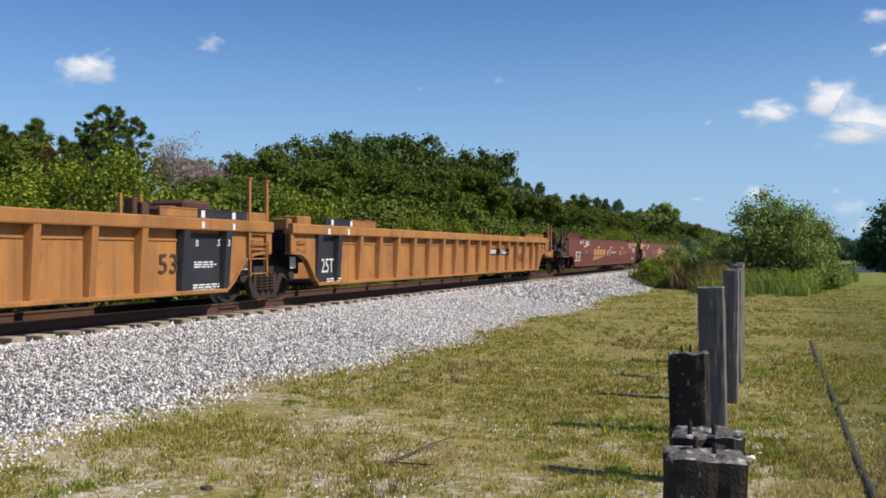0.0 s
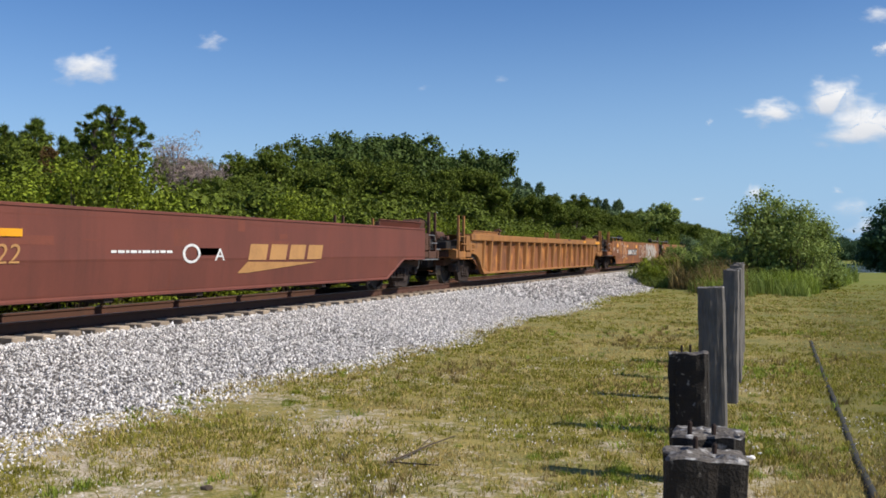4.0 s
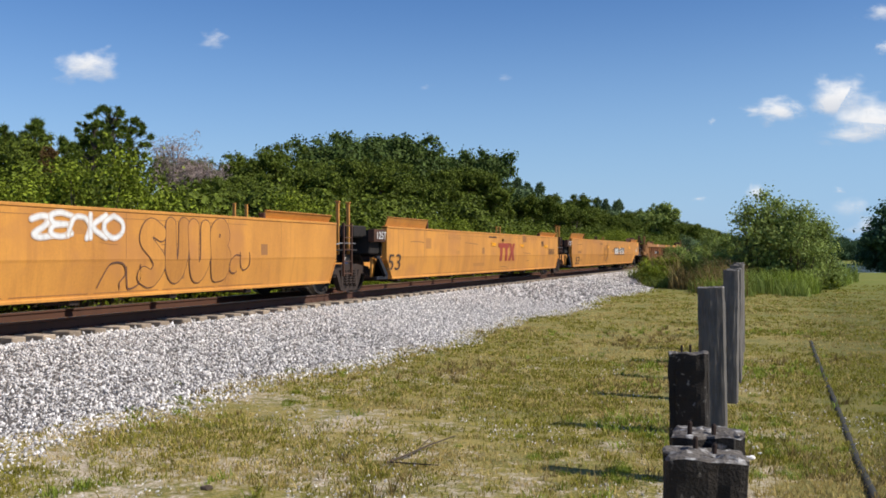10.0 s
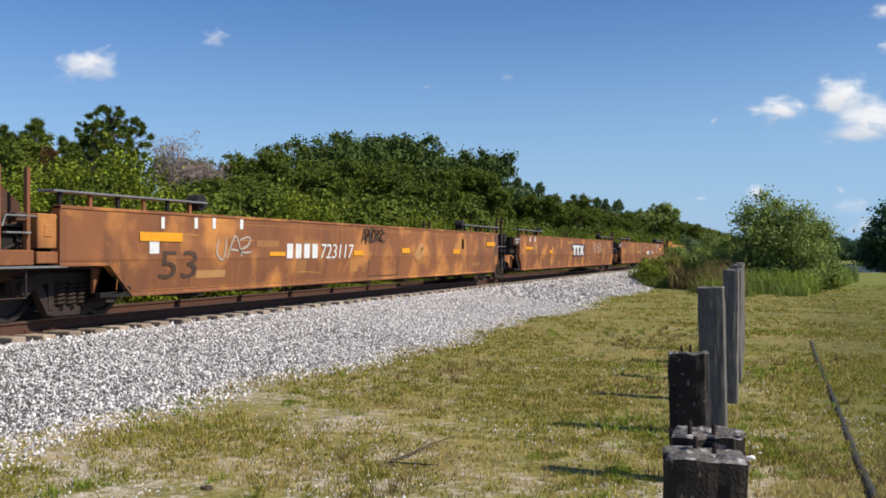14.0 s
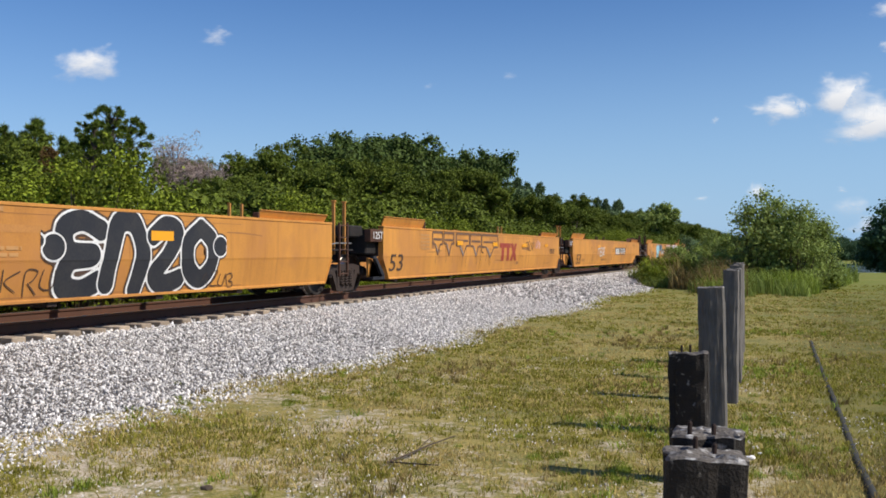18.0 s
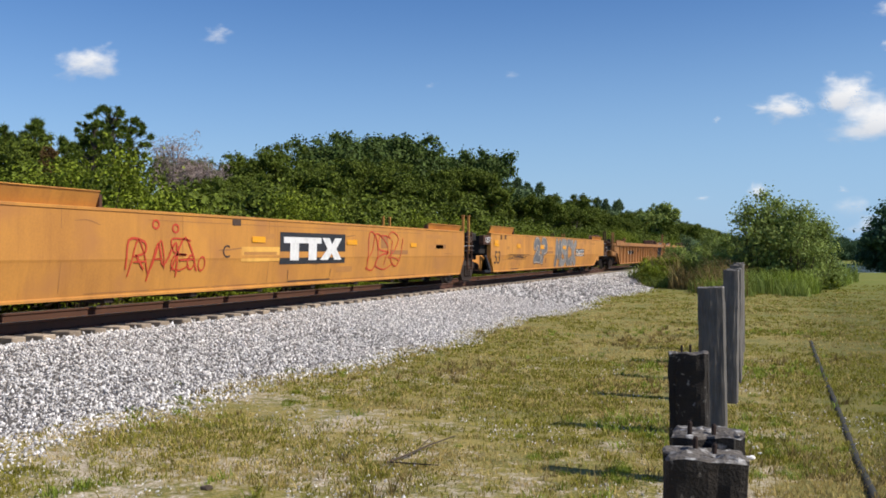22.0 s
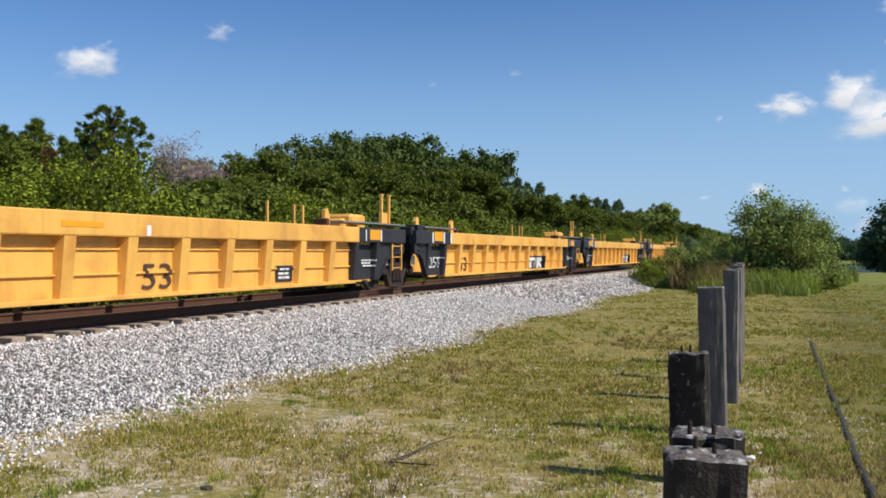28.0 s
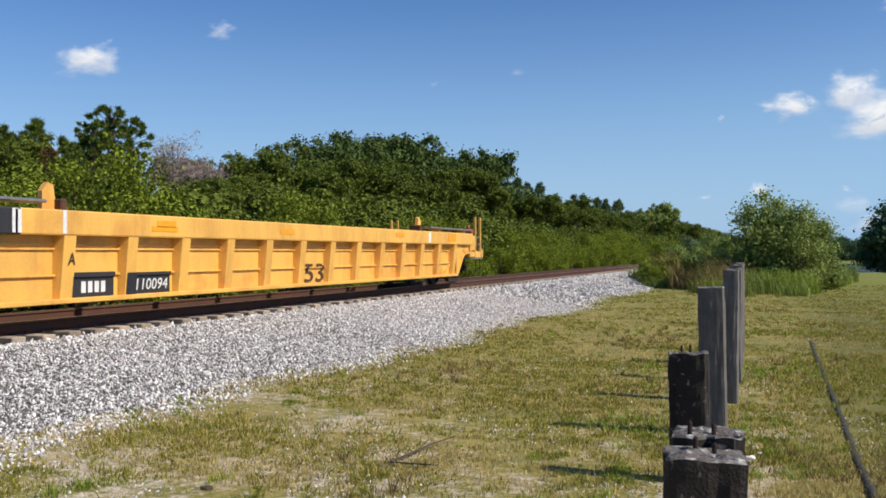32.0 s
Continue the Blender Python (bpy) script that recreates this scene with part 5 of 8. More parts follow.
def piece(unit, y0, z0, y1, z1, text, fill, line, fat, edge, seed=0, halo=None, step=0.028, overlap=0.12, blobs=(), slant=0.0):
    """Swollen sprayed letters that overlap: a halo, an outline, the fill, each letter set off from the next; blobs: round extras (y, z, r)."""
    rnd = random.Random(seed)
    pad = fat + edge + 0.1
    ys = np.arange(y0 - pad, y1 + pad, step)
    zs = np.arange(max(0.31, z0 - 0.1), min(1.56, z1 + 0.12), step)
    Y, Z = np.meshgrid(ys, zs)
    w = (y1 - y0) / len(text)
    fields = []
    for i, ch in enumerate(text):
        a, c = y0 + w * (i - overlap * 0.5) + fat * 0.7, y0 + w * (i + 1 + overlap * 0.5) - fat * 0.7
        d = np.full(Y.shape, 9.0)
        lo, hi = z0 + fat + rnd.uniform(-0.04, 0.04), z1 - fat + rnd.uniform(-0.04, 0.04)
        for st in LETTERS[ch]:
            st = [(a + p * (c - a) + slant * q * (hi - lo), lo + q * (hi - lo)) for p, q in st]
            d = np.minimum(d, near_line(Y, Z, curve_through(st, 5)))
        fields.append(fat * (1 + 0.12 * np.sin(Y * 5 + seed) * np.sin(Z * 6)) - d)
    for y, z, r in blobs:
        fields.append(r - np.hypot(Y - y, (Z - z) * 1.15))
    whole = np.max(fields, axis=0)
    if halo:
        sprayed_area(unit, "sprayed_halo", ys, zs, whole + edge + 0.035, halo, 0.006)
    sprayed_area(unit, "sprayed_outline", ys, zs, whole + edge, line, 0.009)
    for i, f in enumerate(fields):
        for g in fields[i + 1:]:
            f = np.minimum(f, -(g + edge * 0.8))
        sprayed_area(unit, "sprayed_letter", ys, zs, f, fill[i % len(fill)] if isinstance(fill, (list, tuple)) else fill, 0.012)


def block_tag(unit, y0, z0, y1, z1, mat, seed):
    """A hollow angular letter in thin dark lines with drips."""
    rnd = random.Random(seed)
    z1 = min(z1, 1.5)
    w, h = y1 - y0, z1 - z0
    q = []
    zm = z0 + h * rnd.uniform(0.62, 0.7)
    for pts in ([(y0, zm), (y0, z1), (y1, z1), (y1, zm)], [(y0, zm), (y0 + w * 0.25, zm), (y0 + w * 0.5, z0 + h * 0.35), (y0 + w * 0.75, zm), (y1, zm)], [(y0 + 0.1 * w, z1 - 0.2 * h), (y1 - 0.1 * w, z1 - 0.2 * h)]):
        for a, c in zip(pts, pts[1:]):
                q += ribbon([a, c], 0.085)
    for k in range(3):
        y = y0 + w * rnd.random()
        q += ribbon([(y, zm), (y + 0.01, z0 + h * rnd.uniform(0.0, 0.3))], 0.02)
    laid(unit, "sprayed_letter", q, mat, 0.01)
    laid(unit, "sprayed_letter", ribbon([(y0 + w * 0.3, zm - 0.02), (y0 + w * 0.52, z0 + h * 0.4)], 0.11), M["grey"], 0.008)


def outline_blob(unit, y0, z0, y1, z1, mat, seed):
    rnd = random.Random(seed)
    n = 12
    up = [(y0 + (y1 - y0) * i / n, z1 - rnd.uniform(0, 0.12)) for i in range(n + 1)]
    lo = [(y0 + (y1 - y0) * i / n, z0 + rnd.uniform(0, 0.1)) for i in range(n + 1)]
    laid(unit, "sprayed_outline", ribbon(curve_through(up, 3), 0.07) + ribbon(curve_through(lo, 3), 0.06), mat, 0.012)


def smear(unit, y0, z0, y1, z1, mat, seed):
    rnd = random.Random(seed)
    q = []
    for i in range(9):
        z = z0 + (z1 - z0) * rnd.random()
        a = y0 + (y1 - y0) * rnd.uniform(0, 0.5)
        q += ribbon(curve_through([(a, z), ((a + y1) / 2, z + rnd.uniform(-0.03, 0.03)), (y1 - (y1 - y0) * rnd.uniform(0, 0.4), z)], 4), rnd.uniform(0.008, 0.02))
    laid(unit, "scuff", q, mat, 0.006)


def frame_line(unit, y0, z0, y1, z1):
    laid(unit, "weld_line", ribbon([(y0, z1), (y0 + 0.02, z0), (y1 - 0.02, z0), (y1, z1)], 0.03), M["umberink"], 0.005)


def cable_loop(unit, y0, z0, y1, z1):
    m = (y0 + y1) / 2
    line = curve_through([(y0, z1), (m - 0.1, z0 + 0.05), (m, z0), (m + 0.1, z0 + 0.05), (y1, z1)], 5)
    part("hanging_strap", bar([(1.51, y, z) for y, z in line], 0.035, 7), M["hose"], unit, "black strap hanging in a loop")


def placard(unit, y0, z0, y1, z1):
    part("placard", boxes((1.39, 1.43, y0, y1, z0, z1), bevel=0.006), M["yellow"], unit, "pale orange notice panel")
    text_lines(unit, y0 + 0.1, z0 + 0.15, y1 - 0.3, z0 + 0.4, M["white"], 4)


number(U[1], 16.71, 0.62, 17.17, 0.93, "53", M["umberink"])
text_lines(U[1], 17.61, 0.68, 18.29, 0.80, M["white"], 3)
text_lines(U[1], 17.58, 0.25, 18.33, 0.42, M["white"], 4)
number(U[1], 18.26, 1.06, 18.46, 1.17, "53", M["white"])
number(U[1], 17.65, 1.05, 17.73, 1.16, "B", M["white"])
text_lines(U[2], 2.04, 0.30, 2.61, 0.40, M["white"], 2)
stripe(U[1], 17.62, 1.35, 17.70, 1.46, M["white"])
stripe(U[1], 18.52, 1.34, 18.59, 1.45, M["white"])
stripe(U[2], 1.83, 1.33, 1.93, 1.45, M["white"])
stripe(U[2], 2.75, 1.33, 2.83, 1.46, M["white"])
patch(U[2], 13.34, 0.86, 14.10, 1.08, M["black"])
bars(U[2], 13.42, 0.90, 14.02, 1.04, M["white"], 4)
patch(U[2], 14.27, 0.86, 15.17, 1.08, M["black"])
number(U[2], 14.35, 0.89, 15.10, 1.05, "85366", M["white"])
number(U[2], 16.69, 0.62, 17.21, 0.89, "53", M["umberink"])
logo_slant(U[3], 7.45, 0.79, 10.53, 1.10)
wedge(U[3], 7.27, 0.55, 10.29, 0.76)
number(U[3], 11.02, 0.80, 11.26, 1.05, "B", M["white"])
ring(U[3], 11.54, 0.76, 11.91, 1.11, M["white"])
text_lines(U[3], 12.12, 0.90, 13.68, 0.98, M["white"], 1)
bars(U[3], 14.55, 0.80, 15.41, 1.03, M["gold"], 4)
number(U[3], 15.77, 0.79, 17.04, 1.03, "254122", M["gold"])
patch(U[3], 8.38, 1.16, 8.86, 1.26, M["orange"])
patch(U[3], 11.86, 1.17, 12.36, 1.25, M["orange"])
patch(U[3], 15.38, 1.15, 15.87, 1.25, M["orange"])
patch(U[3], 5.03, 1.18, 5.49, 1.27, M["orange"])
text_lines(U[3], 5.87, 1.26, 6.35, 1.50, M["white"], 5)
bars(U[3], 5.57, 1.22, 5.82, 1.49, M["white"], 2)
bars(U[3], 4.78, 1.36, 5.01, 1.50, M["white"], 2)
bars(U[3], 4.30, 1.34, 4.56, 1.49, M["white"], 2)
text_lines(U[3], 4.25, 0.51, 4.97, 0.61, M["gold"], 2)
ring(U[3], 5.53, 0.90, 5.70, 1.04, M["white"])
number(U[3], 3.34, 0.53, 4.29, 0.99, "53", M["white"])
text_lines(U[3], 19.20, 0.94, 20.29, 1.21, M["white"], 5)
text_lines(U[3], 19.10, 0.50, 19.87, 0.65, M["white"], 4)
patch(U[3], 20.37, 1.31, 20.80, 1.52, M["orange"])
patch(U[3], 18.29, 1.18, 18.76, 1.29, M["orange"])
bars(U[3], 17.99, 1.25, 18.24, 1.49, M["white"], 2)
bars(U[3], 18.80, 1.34, 19.05, 1.49, M["white"], 2)
bars(U[3], 19.26, 1.34, 19.50, 1.49, M["white"], 2)
bars(U[3], 20.08, 1.34, 20.32, 1.48, M["white"], 2)
number(U[4], 1.41, 0.49, 2.27, 0.98, "53", M["white"])
patch(U[4], 0.33, 1.17, 1.35, 1.55, M["gold"])
number(U[4], 6.60, 0.81, 6.83, 1.08, "C", M["white"])
logo_slant(U[4], 8.32, 0.82, 11.15, 1.14)
wedge(U[4], 8.09, 0.59, 10.93, 0.78)
patch(U[4], 9.43, 1.16, 9.93, 1.29, M["orange"])
text_lines(U[4], 9.22, 1.42, 9.93, 1.49, M["gold"], 1)
text_lines(U[4], 11.41, 0.94, 13.01, 1.04, M["white"], 1)
patch(U[4], 12.82, 1.19, 13.34, 1.30, M["orange"])
patch(U[4], 3.01, 1.16, 3.52, 1.27, M["orange"])
patch(U[4], 1.09, 0.89, 1.35, 1.07, M["orange"])
plate_gold(U[4], 2.37, 0.49, 3.01, 0.77)
bars(U[4], 1.41, 1.32, 1.66, 1.49, M["white"], 2)
bars(U[4], 2.20, 1.32, 2.50, 1.48, M["white"], 2)
bars(U[4], 3.54, 1.28, 3.86, 1.49, M["white"], 2)
text_lines(U[4], 3.91, 1.27, 4.34, 1.47, M["white"], 4)
number(U[8], 1.53, 0.51, 2.31, 0.87, "53", M["umberink"])
patch(U[8], 1.74, 1.10, 2.33, 1.32, M["orange"])
number(U[5], 1.48, 0.48, 2.34, 0.97, "53", M["white"])
patch(U[5], 0.37, 1.15, 1.42, 1.52, M["gold"])
bars(U[5], 4.55, 0.82, 5.53, 1.06, M["gold"], 4)
number(U[5], 5.81, 0.81, 7.02, 1.06, "254122", M["gold"])
number(U[5], 11.20, 0.81, 11.49, 1.02, "A", M["white"])
ring(U[5], 10.32, 0.77, 10.79, 1.09, M["white"])
logo_slant(U[5], 12.22, 0.81, 15.06, 1.10)
wedge(U[5], 11.92, 0.58, 14.79, 0.78)
text_lines(U[5], 8.67, 0.92, 10.21, 0.99, M["white"], 1)
patch(U[5], 3.01, 1.16, 3.57, 1.28, M["orange"])
patch(U[5], 6.48, 1.15, 7.05, 1.25, M["orange"])
patch(U[5], 1.18, 0.87, 1.40, 1.09, M["orange"])
plate_gold(U[5], 2.44, 0.46, 3.05, 0.75)
bars(U[5], 1.45, 1.33, 1.71, 1.49, M["white"], 2)
bars(U[5], 2.26, 1.32, 2.54, 1.49, M["white"], 2)
bars(U[5], 2.76, 1.32, 3.05, 1.49, M["white"], 2)
bars(U[5], 3.57, 1.25, 3.82, 1.49, M["white"], 2)
text_lines(U[5], 3.86, 1.27, 4.37, 1.49, M["white"], 4)
text_lines(U[4], 16.97, 0.94, 18.07, 1.23, M["white"], 5)
text_lines(U[4], 16.97, 0.53, 17.65, 0.67, M["white"], 4)
patch(U[4], 18.17, 1.32, 18.62, 1.54, M["orange"])
bars(U[4], 17.07, 1.34, 17.32, 1.50, M["white"], 2)
bars(U[4], 17.86, 1.34, 18.10, 1.50, M["white"], 2)
chord_patch(U[6], 18.09, 1.39, 18.61, 1.48, M["orange"])
chord_patch(U[6], 20.88, 1.35, 21.93, 1.47, M["orange"])
chord_patch(U[6], 14.90, 1.45, 15.37, 1.53, M["umber"])
smear(U[6], 14.85, 0.72, 15.59, 0.96, M["umberink"], 3)
smear(U[6], 19.09, 0.55, 19.83, 0.92, M["umberink"], 4)
smear(U[6], 15.83, 0.71, 16.41, 0.96, M["umberink"], 5)
patch(U[7], 3.24, 1.24, 3.77, 1.45, M["orange"])
patch(U[7], 6.59, 1.25, 7.16, 1.39, M["orange"])
patch(U[7], 9.92, 1.21, 10.54, 1.40, M["orange"])
number(U[7], 3.77, 0.58, 4.57, 1.02, "53", M["umber"])
piece(U[7], 5.25, 0.6, 6.5, 1.4, "dos", M["cream"], M["cream"], 0.016, 0.006, 1, overlap=0.3, slant=0.15)
patch(U[7], 7.04, 0.76, 10.54, 1.13, M["black"])
bars(U[7], 7.18, 0.82, 8.45, 1.08, M["white"], 4)
number(U[7], 8.61, 0.81, 10.22, 1.09, "723133", M["white"])
piece(U[7], 14.4, 0.3, 18.7, 1.52, "desm", M["silver"], M["grey"], 0.14, 0.03, 2, M["smudge"])
laid(U[7], "sprayed_arrow", [[(18.75, 0.42), (19.55, 0.95), (18.75, 1.42), (18.95, 0.95)]], M["silver"], 0.01)
piece(U[7], 11.46, 0.55, 14.07, 1.45, "csake", M["cream"], M["cream"], 0.022, 0.006, 3, overlap=0.3)
patch(U[7], 3.50, 0.92, 3.67, 1.11, M["white"])
patch(U[7], 3.82, 1.32, 3.87, 1.49, M["white"])
patch(U[7], 4.61, 1.34, 4.66, 1.52, M["white"])
patch(U[7], 5.12, 1.35, 5.17, 1.53, M["white"])
tag(U[7], 2.18, 1.01, 2.72, 1.23, M["chalk"], 9, 0.04)
fat_letter(U[8], 2.88, 0.27, 4.25, 1.52, M["grime"], 11, 0.17)
fat_letter(U[8], 4.52, 0.43, 5.40, 1.58, M["grime"], 12, 0.17)
fat_letter(U[8], 5.96, 0.50, 6.88, 1.39, M["grime"], 13, 0.17)
fat_letter(U[8], 7.15, 0.41, 8.20, 1.38, M["grime"], 14, 0.17)
patch(U[8], 8.63, 0.57, 11.50, 1.37, M["faded"])
logo_block(U[8], 8.73, 0.73, 10.76, 1.33, M["red"])
patch(U[8], 5.12, 1.20, 5.59, 1.33, M["orange"])
patch(U[8], 8.26, 1.22, 8.65, 1.33, M["orange"])
tag(U[8], 11.66, 0.20, 17.98, 1.21, M["faded"], 15, 0.03)
tag(U[8], 4.25, 0.84, 4.85, 1.42, M["brick"], 16, 0.12)
frame_line(U[8], 9.12, 0.36, 11.40, 0.51)
fat_letter(U[9], 7.42, 0.39, 8.05, 1.50, M["brick"], 21, 0.24)
fat_letter(U[9], 8.00, 0.36, 8.75, 1.53, M["brick"], 22, 0.24)
fat_letter(U[9], 8.54, 0.33, 9.61, 1.56, M["brick"], 23, 0.24)
outline_blob(U[9], 7.42, 0.30, 9.61, 1.57, M["grey"], 24)
tag(U[9], 10.26, 1.01, 11.98, 1.58, M["chalk"], 25, 0.07)
tag(U[9], 11.58, 1.14, 13.70, 1.62, M["chalk"], 26, 0.05)
patch(U[9], 11.88, 0.81, 15.30, 1.15, M["black"])
bars(U[9], 11.96, 0.85, 13.04, 1.10, M["white"], 4)
number(U[9], 13.25, 0.82, 14.77, 1.11, "723133", M["white"])
patch(U[9], 8.60, 1.26, 9.07, 1.37, M["orange"])
patch(U[9], 11.93, 1.16, 12.36, 1.31, M["orange"])
patch(U[9], 15.54, 1.12, 16.11, 1.29, M["orange"])
patch(U[9], 18.73, 1.14, 19.26, 1.32, M["orange"])
piece(U[9], 15.0, 0.33, 18.7, 1.42, "bxmnasuks", M["cream"], M["cream"], 0.014, 0.005, 27, overlap=0.9, slant=0.25)
piece(U[9], 18.2, 1.0, 19.5, 1.42, "ake", M["cream"], M["cream"], 0.016, 0.005, 28, overlap=0.3)
fat_letter(U[9], 9.90, 0.29, 12.23, 0.83, M["grey"], 29, 0.2)
piece(U[10], 15.0, 0.4, 17.35, 1.54, "suub", M["yellow"], M["umber"], 0.13, 0.016, 90)
tag(U[10], 17.3, 0.5, 17.95, 1.0, M["umber"], 92, 0.022)
tag(U[10], 14.25, 0.34, 15.03, 0.84, M["umber"], 93, 0.024)
number(U[10], 4.02, 0.45, 4.34, 0.88, "3", M["umberink"])
patch(U[10], 7.04, 0.80, 10.48, 1.14, M["umberink"])
bars(U[10], 7.24, 0.84, 8.46, 1.09, M["white"], 4)
number(U[10], 8.72, 0.81, 10.32, 1.12, "765816", M["white"])
number(U[10], 10.95, 0.88, 11.28, 1.12, "B", M["umberink"])
piece(U[10], 12.9, 1.14, 14.6, 1.5, "zenko", M["white"], M["cream"], 0.026, 0.02, 31, overlap=0.4)
patch(U[10], 1.86, 1.36, 2.54, 1.54, M["orange"])
patch(U[10], 2.55, 0.94, 2.74, 1.13, M["white"])
text_lines(U[10], 2.84, 1.34, 3.48, 1.44, M["umberink"], 2)
bars(U[10], 3.72, 1.29, 3.94, 1.42, M["umberink"], 2)
bars(U[10], 4.51, 1.31, 4.76, 1.45, M["umberink"], 2)
bars(U[10], 4.99, 1.32, 5.25, 1.46, M["umberink"], 2)
logo_block(U[11], 10.15, 0.66, 12.11, 1.26, M["red"])
patch(U[11], 12.77, 1.15, 13.23, 1.24, M["orange"])
patch(U[11], 9.38, 1.16, 9.86, 1.27, M["orange"])
number(U[11], 1.25, 0.51, 2.01, 0.91, "53", M["umberink"])
text_lines(U[11], 9.12, 1.40, 10.04, 1.49, M["umberink"], 1)
text_lines(U[11], 16.91, 0.85, 17.89, 1.09, M["umberink"], 4)
bars(U[11], 15.80, 1.19, 16.12, 1.39, M["umberink"], 2)
patch(U[11], 16.23, 1.14, 16.79, 1.24, M["orange"])
number(U[12], 2.10, 0.40, 2.86, 0.75, "53", M["umberink"])
patch(U[12], 11.68, 0.80, 14.98, 1.21, M["umberink"])
bars(U[12], 11.84, 0.86, 12.97, 1.16, M["white"], 4)
number(U[12], 13.20, 0.84, 14.78, 1.18, "765816", M["white"])
number(U[12], 11.10, 0.96, 11.31, 1.14, "A", M["umberink"])
piece(U[12], 8.7, 0.4, 10.05, 1.4, "kox", M["smudge"], M["smudge"], 0.014, 0.006, 33, overlap=0.4)
patch(U[12], 9.62, 1.18, 10.10, 1.28, M["orange"])
patch(U[12], 13.07, 1.15, 13.53, 1.27, M["orange"])
patch(U[12], 16.45, 1.15, 17.03, 1.29, M["orange"])
patch(U[12], 19.67, 1.32, 20.16, 1.54, M["orange"])
text_lines(U[12], 19.68, 1.00, 20.12, 1.28, M["grey"], 3)
patch(U[12], 19.30, 0.96, 19.50, 1.15, M["white"])
patch(U[13], 6.16, 0.84, 6.76, 1.04, M["black"])
bars(U[13], 6.25, 0.85, 6.76, 1.01, M["white"], 4)
patch(U[13], 7.00, 0.84, 7.88, 1.03, M["black"])
number(U[13], 7.03, 0.85, 7.68, 1.02, "55023", M["white"])
patch(U[13], 9.06, 0.61, 9.52, 0.99, M["gold"])
bars(U[13], 15.86, 0.69, 17.66, 1.00, M["white"], 3)
chord_patch(U[13], 6.96, 1.38, 7.50, 1.56, M["orange"])
chord_patch(U[13], 7.50, 1.38, 7.84, 1.54, M["galv"])
chord_patch(U[13], 11.61, 1.36, 12.30, 1.54, M["orange"])
chord_patch(U[13], 16.81, 1.37, 17.80, 1.53, M["orange"])
placard(U[13], 20.14, 0.16, 21.25, 1.18)
patch(U[13], 10.25, 0.51, 10.97, 1.21, M["brown"])
patch(U[13], 11.39, 0.60, 12.04, 1.23, M["brown"])
number(U[14], 3.97, 0.54, 4.92, 0.98, "53", M["umberink"])
bars(U[14], 7.72, 0.83, 9.05, 1.12, M["white"], 4)
number(U[14], 9.13, 0.82, 10.64, 1.13, "723117", M["white"])
patch(U[14], 3.48, 1.12, 4.50, 1.26, M["orange"])
tag(U[14], 5.39, 0.80, 6.51, 1.31, M["chalk"], 41, 0.04)
patch(U[14], 3.71, 0.93, 3.94, 1.13, M["white"])
patch(U[14], 4.92, 0.52, 5.75, 0.65, M["gold"])
patch(U[14], 7.11, 0.88, 7.68, 0.96, M["orange"])
patch(U[14], 10.64, 0.88, 11.14, 0.99, M["orange"])
patch(U[14], 3.99, 1.32, 4.07, 1.50, M["white"])
patch(U[14], 4.83, 1.34, 4.92, 1.52, M["white"])
patch(U[14], 5.33, 1.35, 5.42, 1.53, M["white"])
patch(U[14], 6.15, 1.36, 6.25, 1.55, M["white"])
tag(U[14], 11.06, 1.11, 12.33, 1.51, M["umberink"], 42, 0.06)
tag(U[14], 11.11, 1.14, 12.22, 1.53, M["umberink"], 43, 0.05)
patch(U[14], 13.32, 0.93, 13.84, 1.06, M["orange"])
patch(U[14], 17.05, 0.91, 17.61, 1.04, M["orange"])
fat_letter(U[14], 13.99, 0.78, 15.02, 1.15, M["gold"], 44, 0.2)
number(U[14], 10.70, 0.88, 10.86, 1.03, "A", M["umberink"])
frame_line(U[14], 11.49, 0.39, 13.22, 0.76)
patch(U[14], 20.16, 1.15, 21.05, 1.28, M["orange"])
patch(U[15], 9.49, 0.76, 12.29, 1.33, M["black"])
logo_block(U[15], 9.70, 0.82, 12.05, 1.27, M["white"])
patch(U[15], 1.88, 1.05, 2.85, 1.16, M["orange"])
patch(U[15], 5.43, 0.91, 5.97, 1.05, M["orange"])
tag(U[15], 14.13, 0.88, 16.46, 1.45, M["chalk"], 45, 0.05)
patch(U[15], 2.50, 1.34, 2.63, 1.52, M["white"])
patch(U[15], 3.16, 1.35, 3.29, 1.54, M["white"])
number(U[16], 10.50, 0.86, 10.71, 1.06, "B", M["umberink"])
bars(U[16], 11.30, 0.81, 12.46, 1.05, M["white"], 4)
number(U[16], 12.72, 0.80, 14.18, 1.07, "723117", M["white"])
patch(U[16], 10.72, 0.87, 11.30, 1.01, M["orange"])
patch(U[16], 7.28, 0.91, 7.77, 1.05, M["orange"])
patch(U[16], 14.18, 0.84, 14.60, 0.95, M["orange"])
patch(U[16], 17.48, 1.09, 18.55, 1.26, M["orange"])
patch(U[16], 5.57, 1.05, 5.79, 1.42, M["gold"])
patch(U[16], 15.95, 0.52, 16.72, 0.65, M["gold"])
tag(U[16], 7.99, 0.88, 8.85, 1.22, M["chalk"], 46, 0.03)
tag(U[16], 15.71, 0.91, 16.62, 1.30, M["chalk"], 47, 0.03)
frame_line(U[16], 8.12, 0.38, 9.81, 0.56)
fat_letter(U[16], 9.89, 0.87, 10.18, 1.11, M["gold"], 48, 0.14)
patch(U[16], 15.59, 1.29, 15.71, 1.50, M["white"])
patch(U[16], 16.37, 1.31, 16.50, 1.52, M["white"])
patch(U[16], 16.94, 1.31, 17.08, 1.53, M["white"])
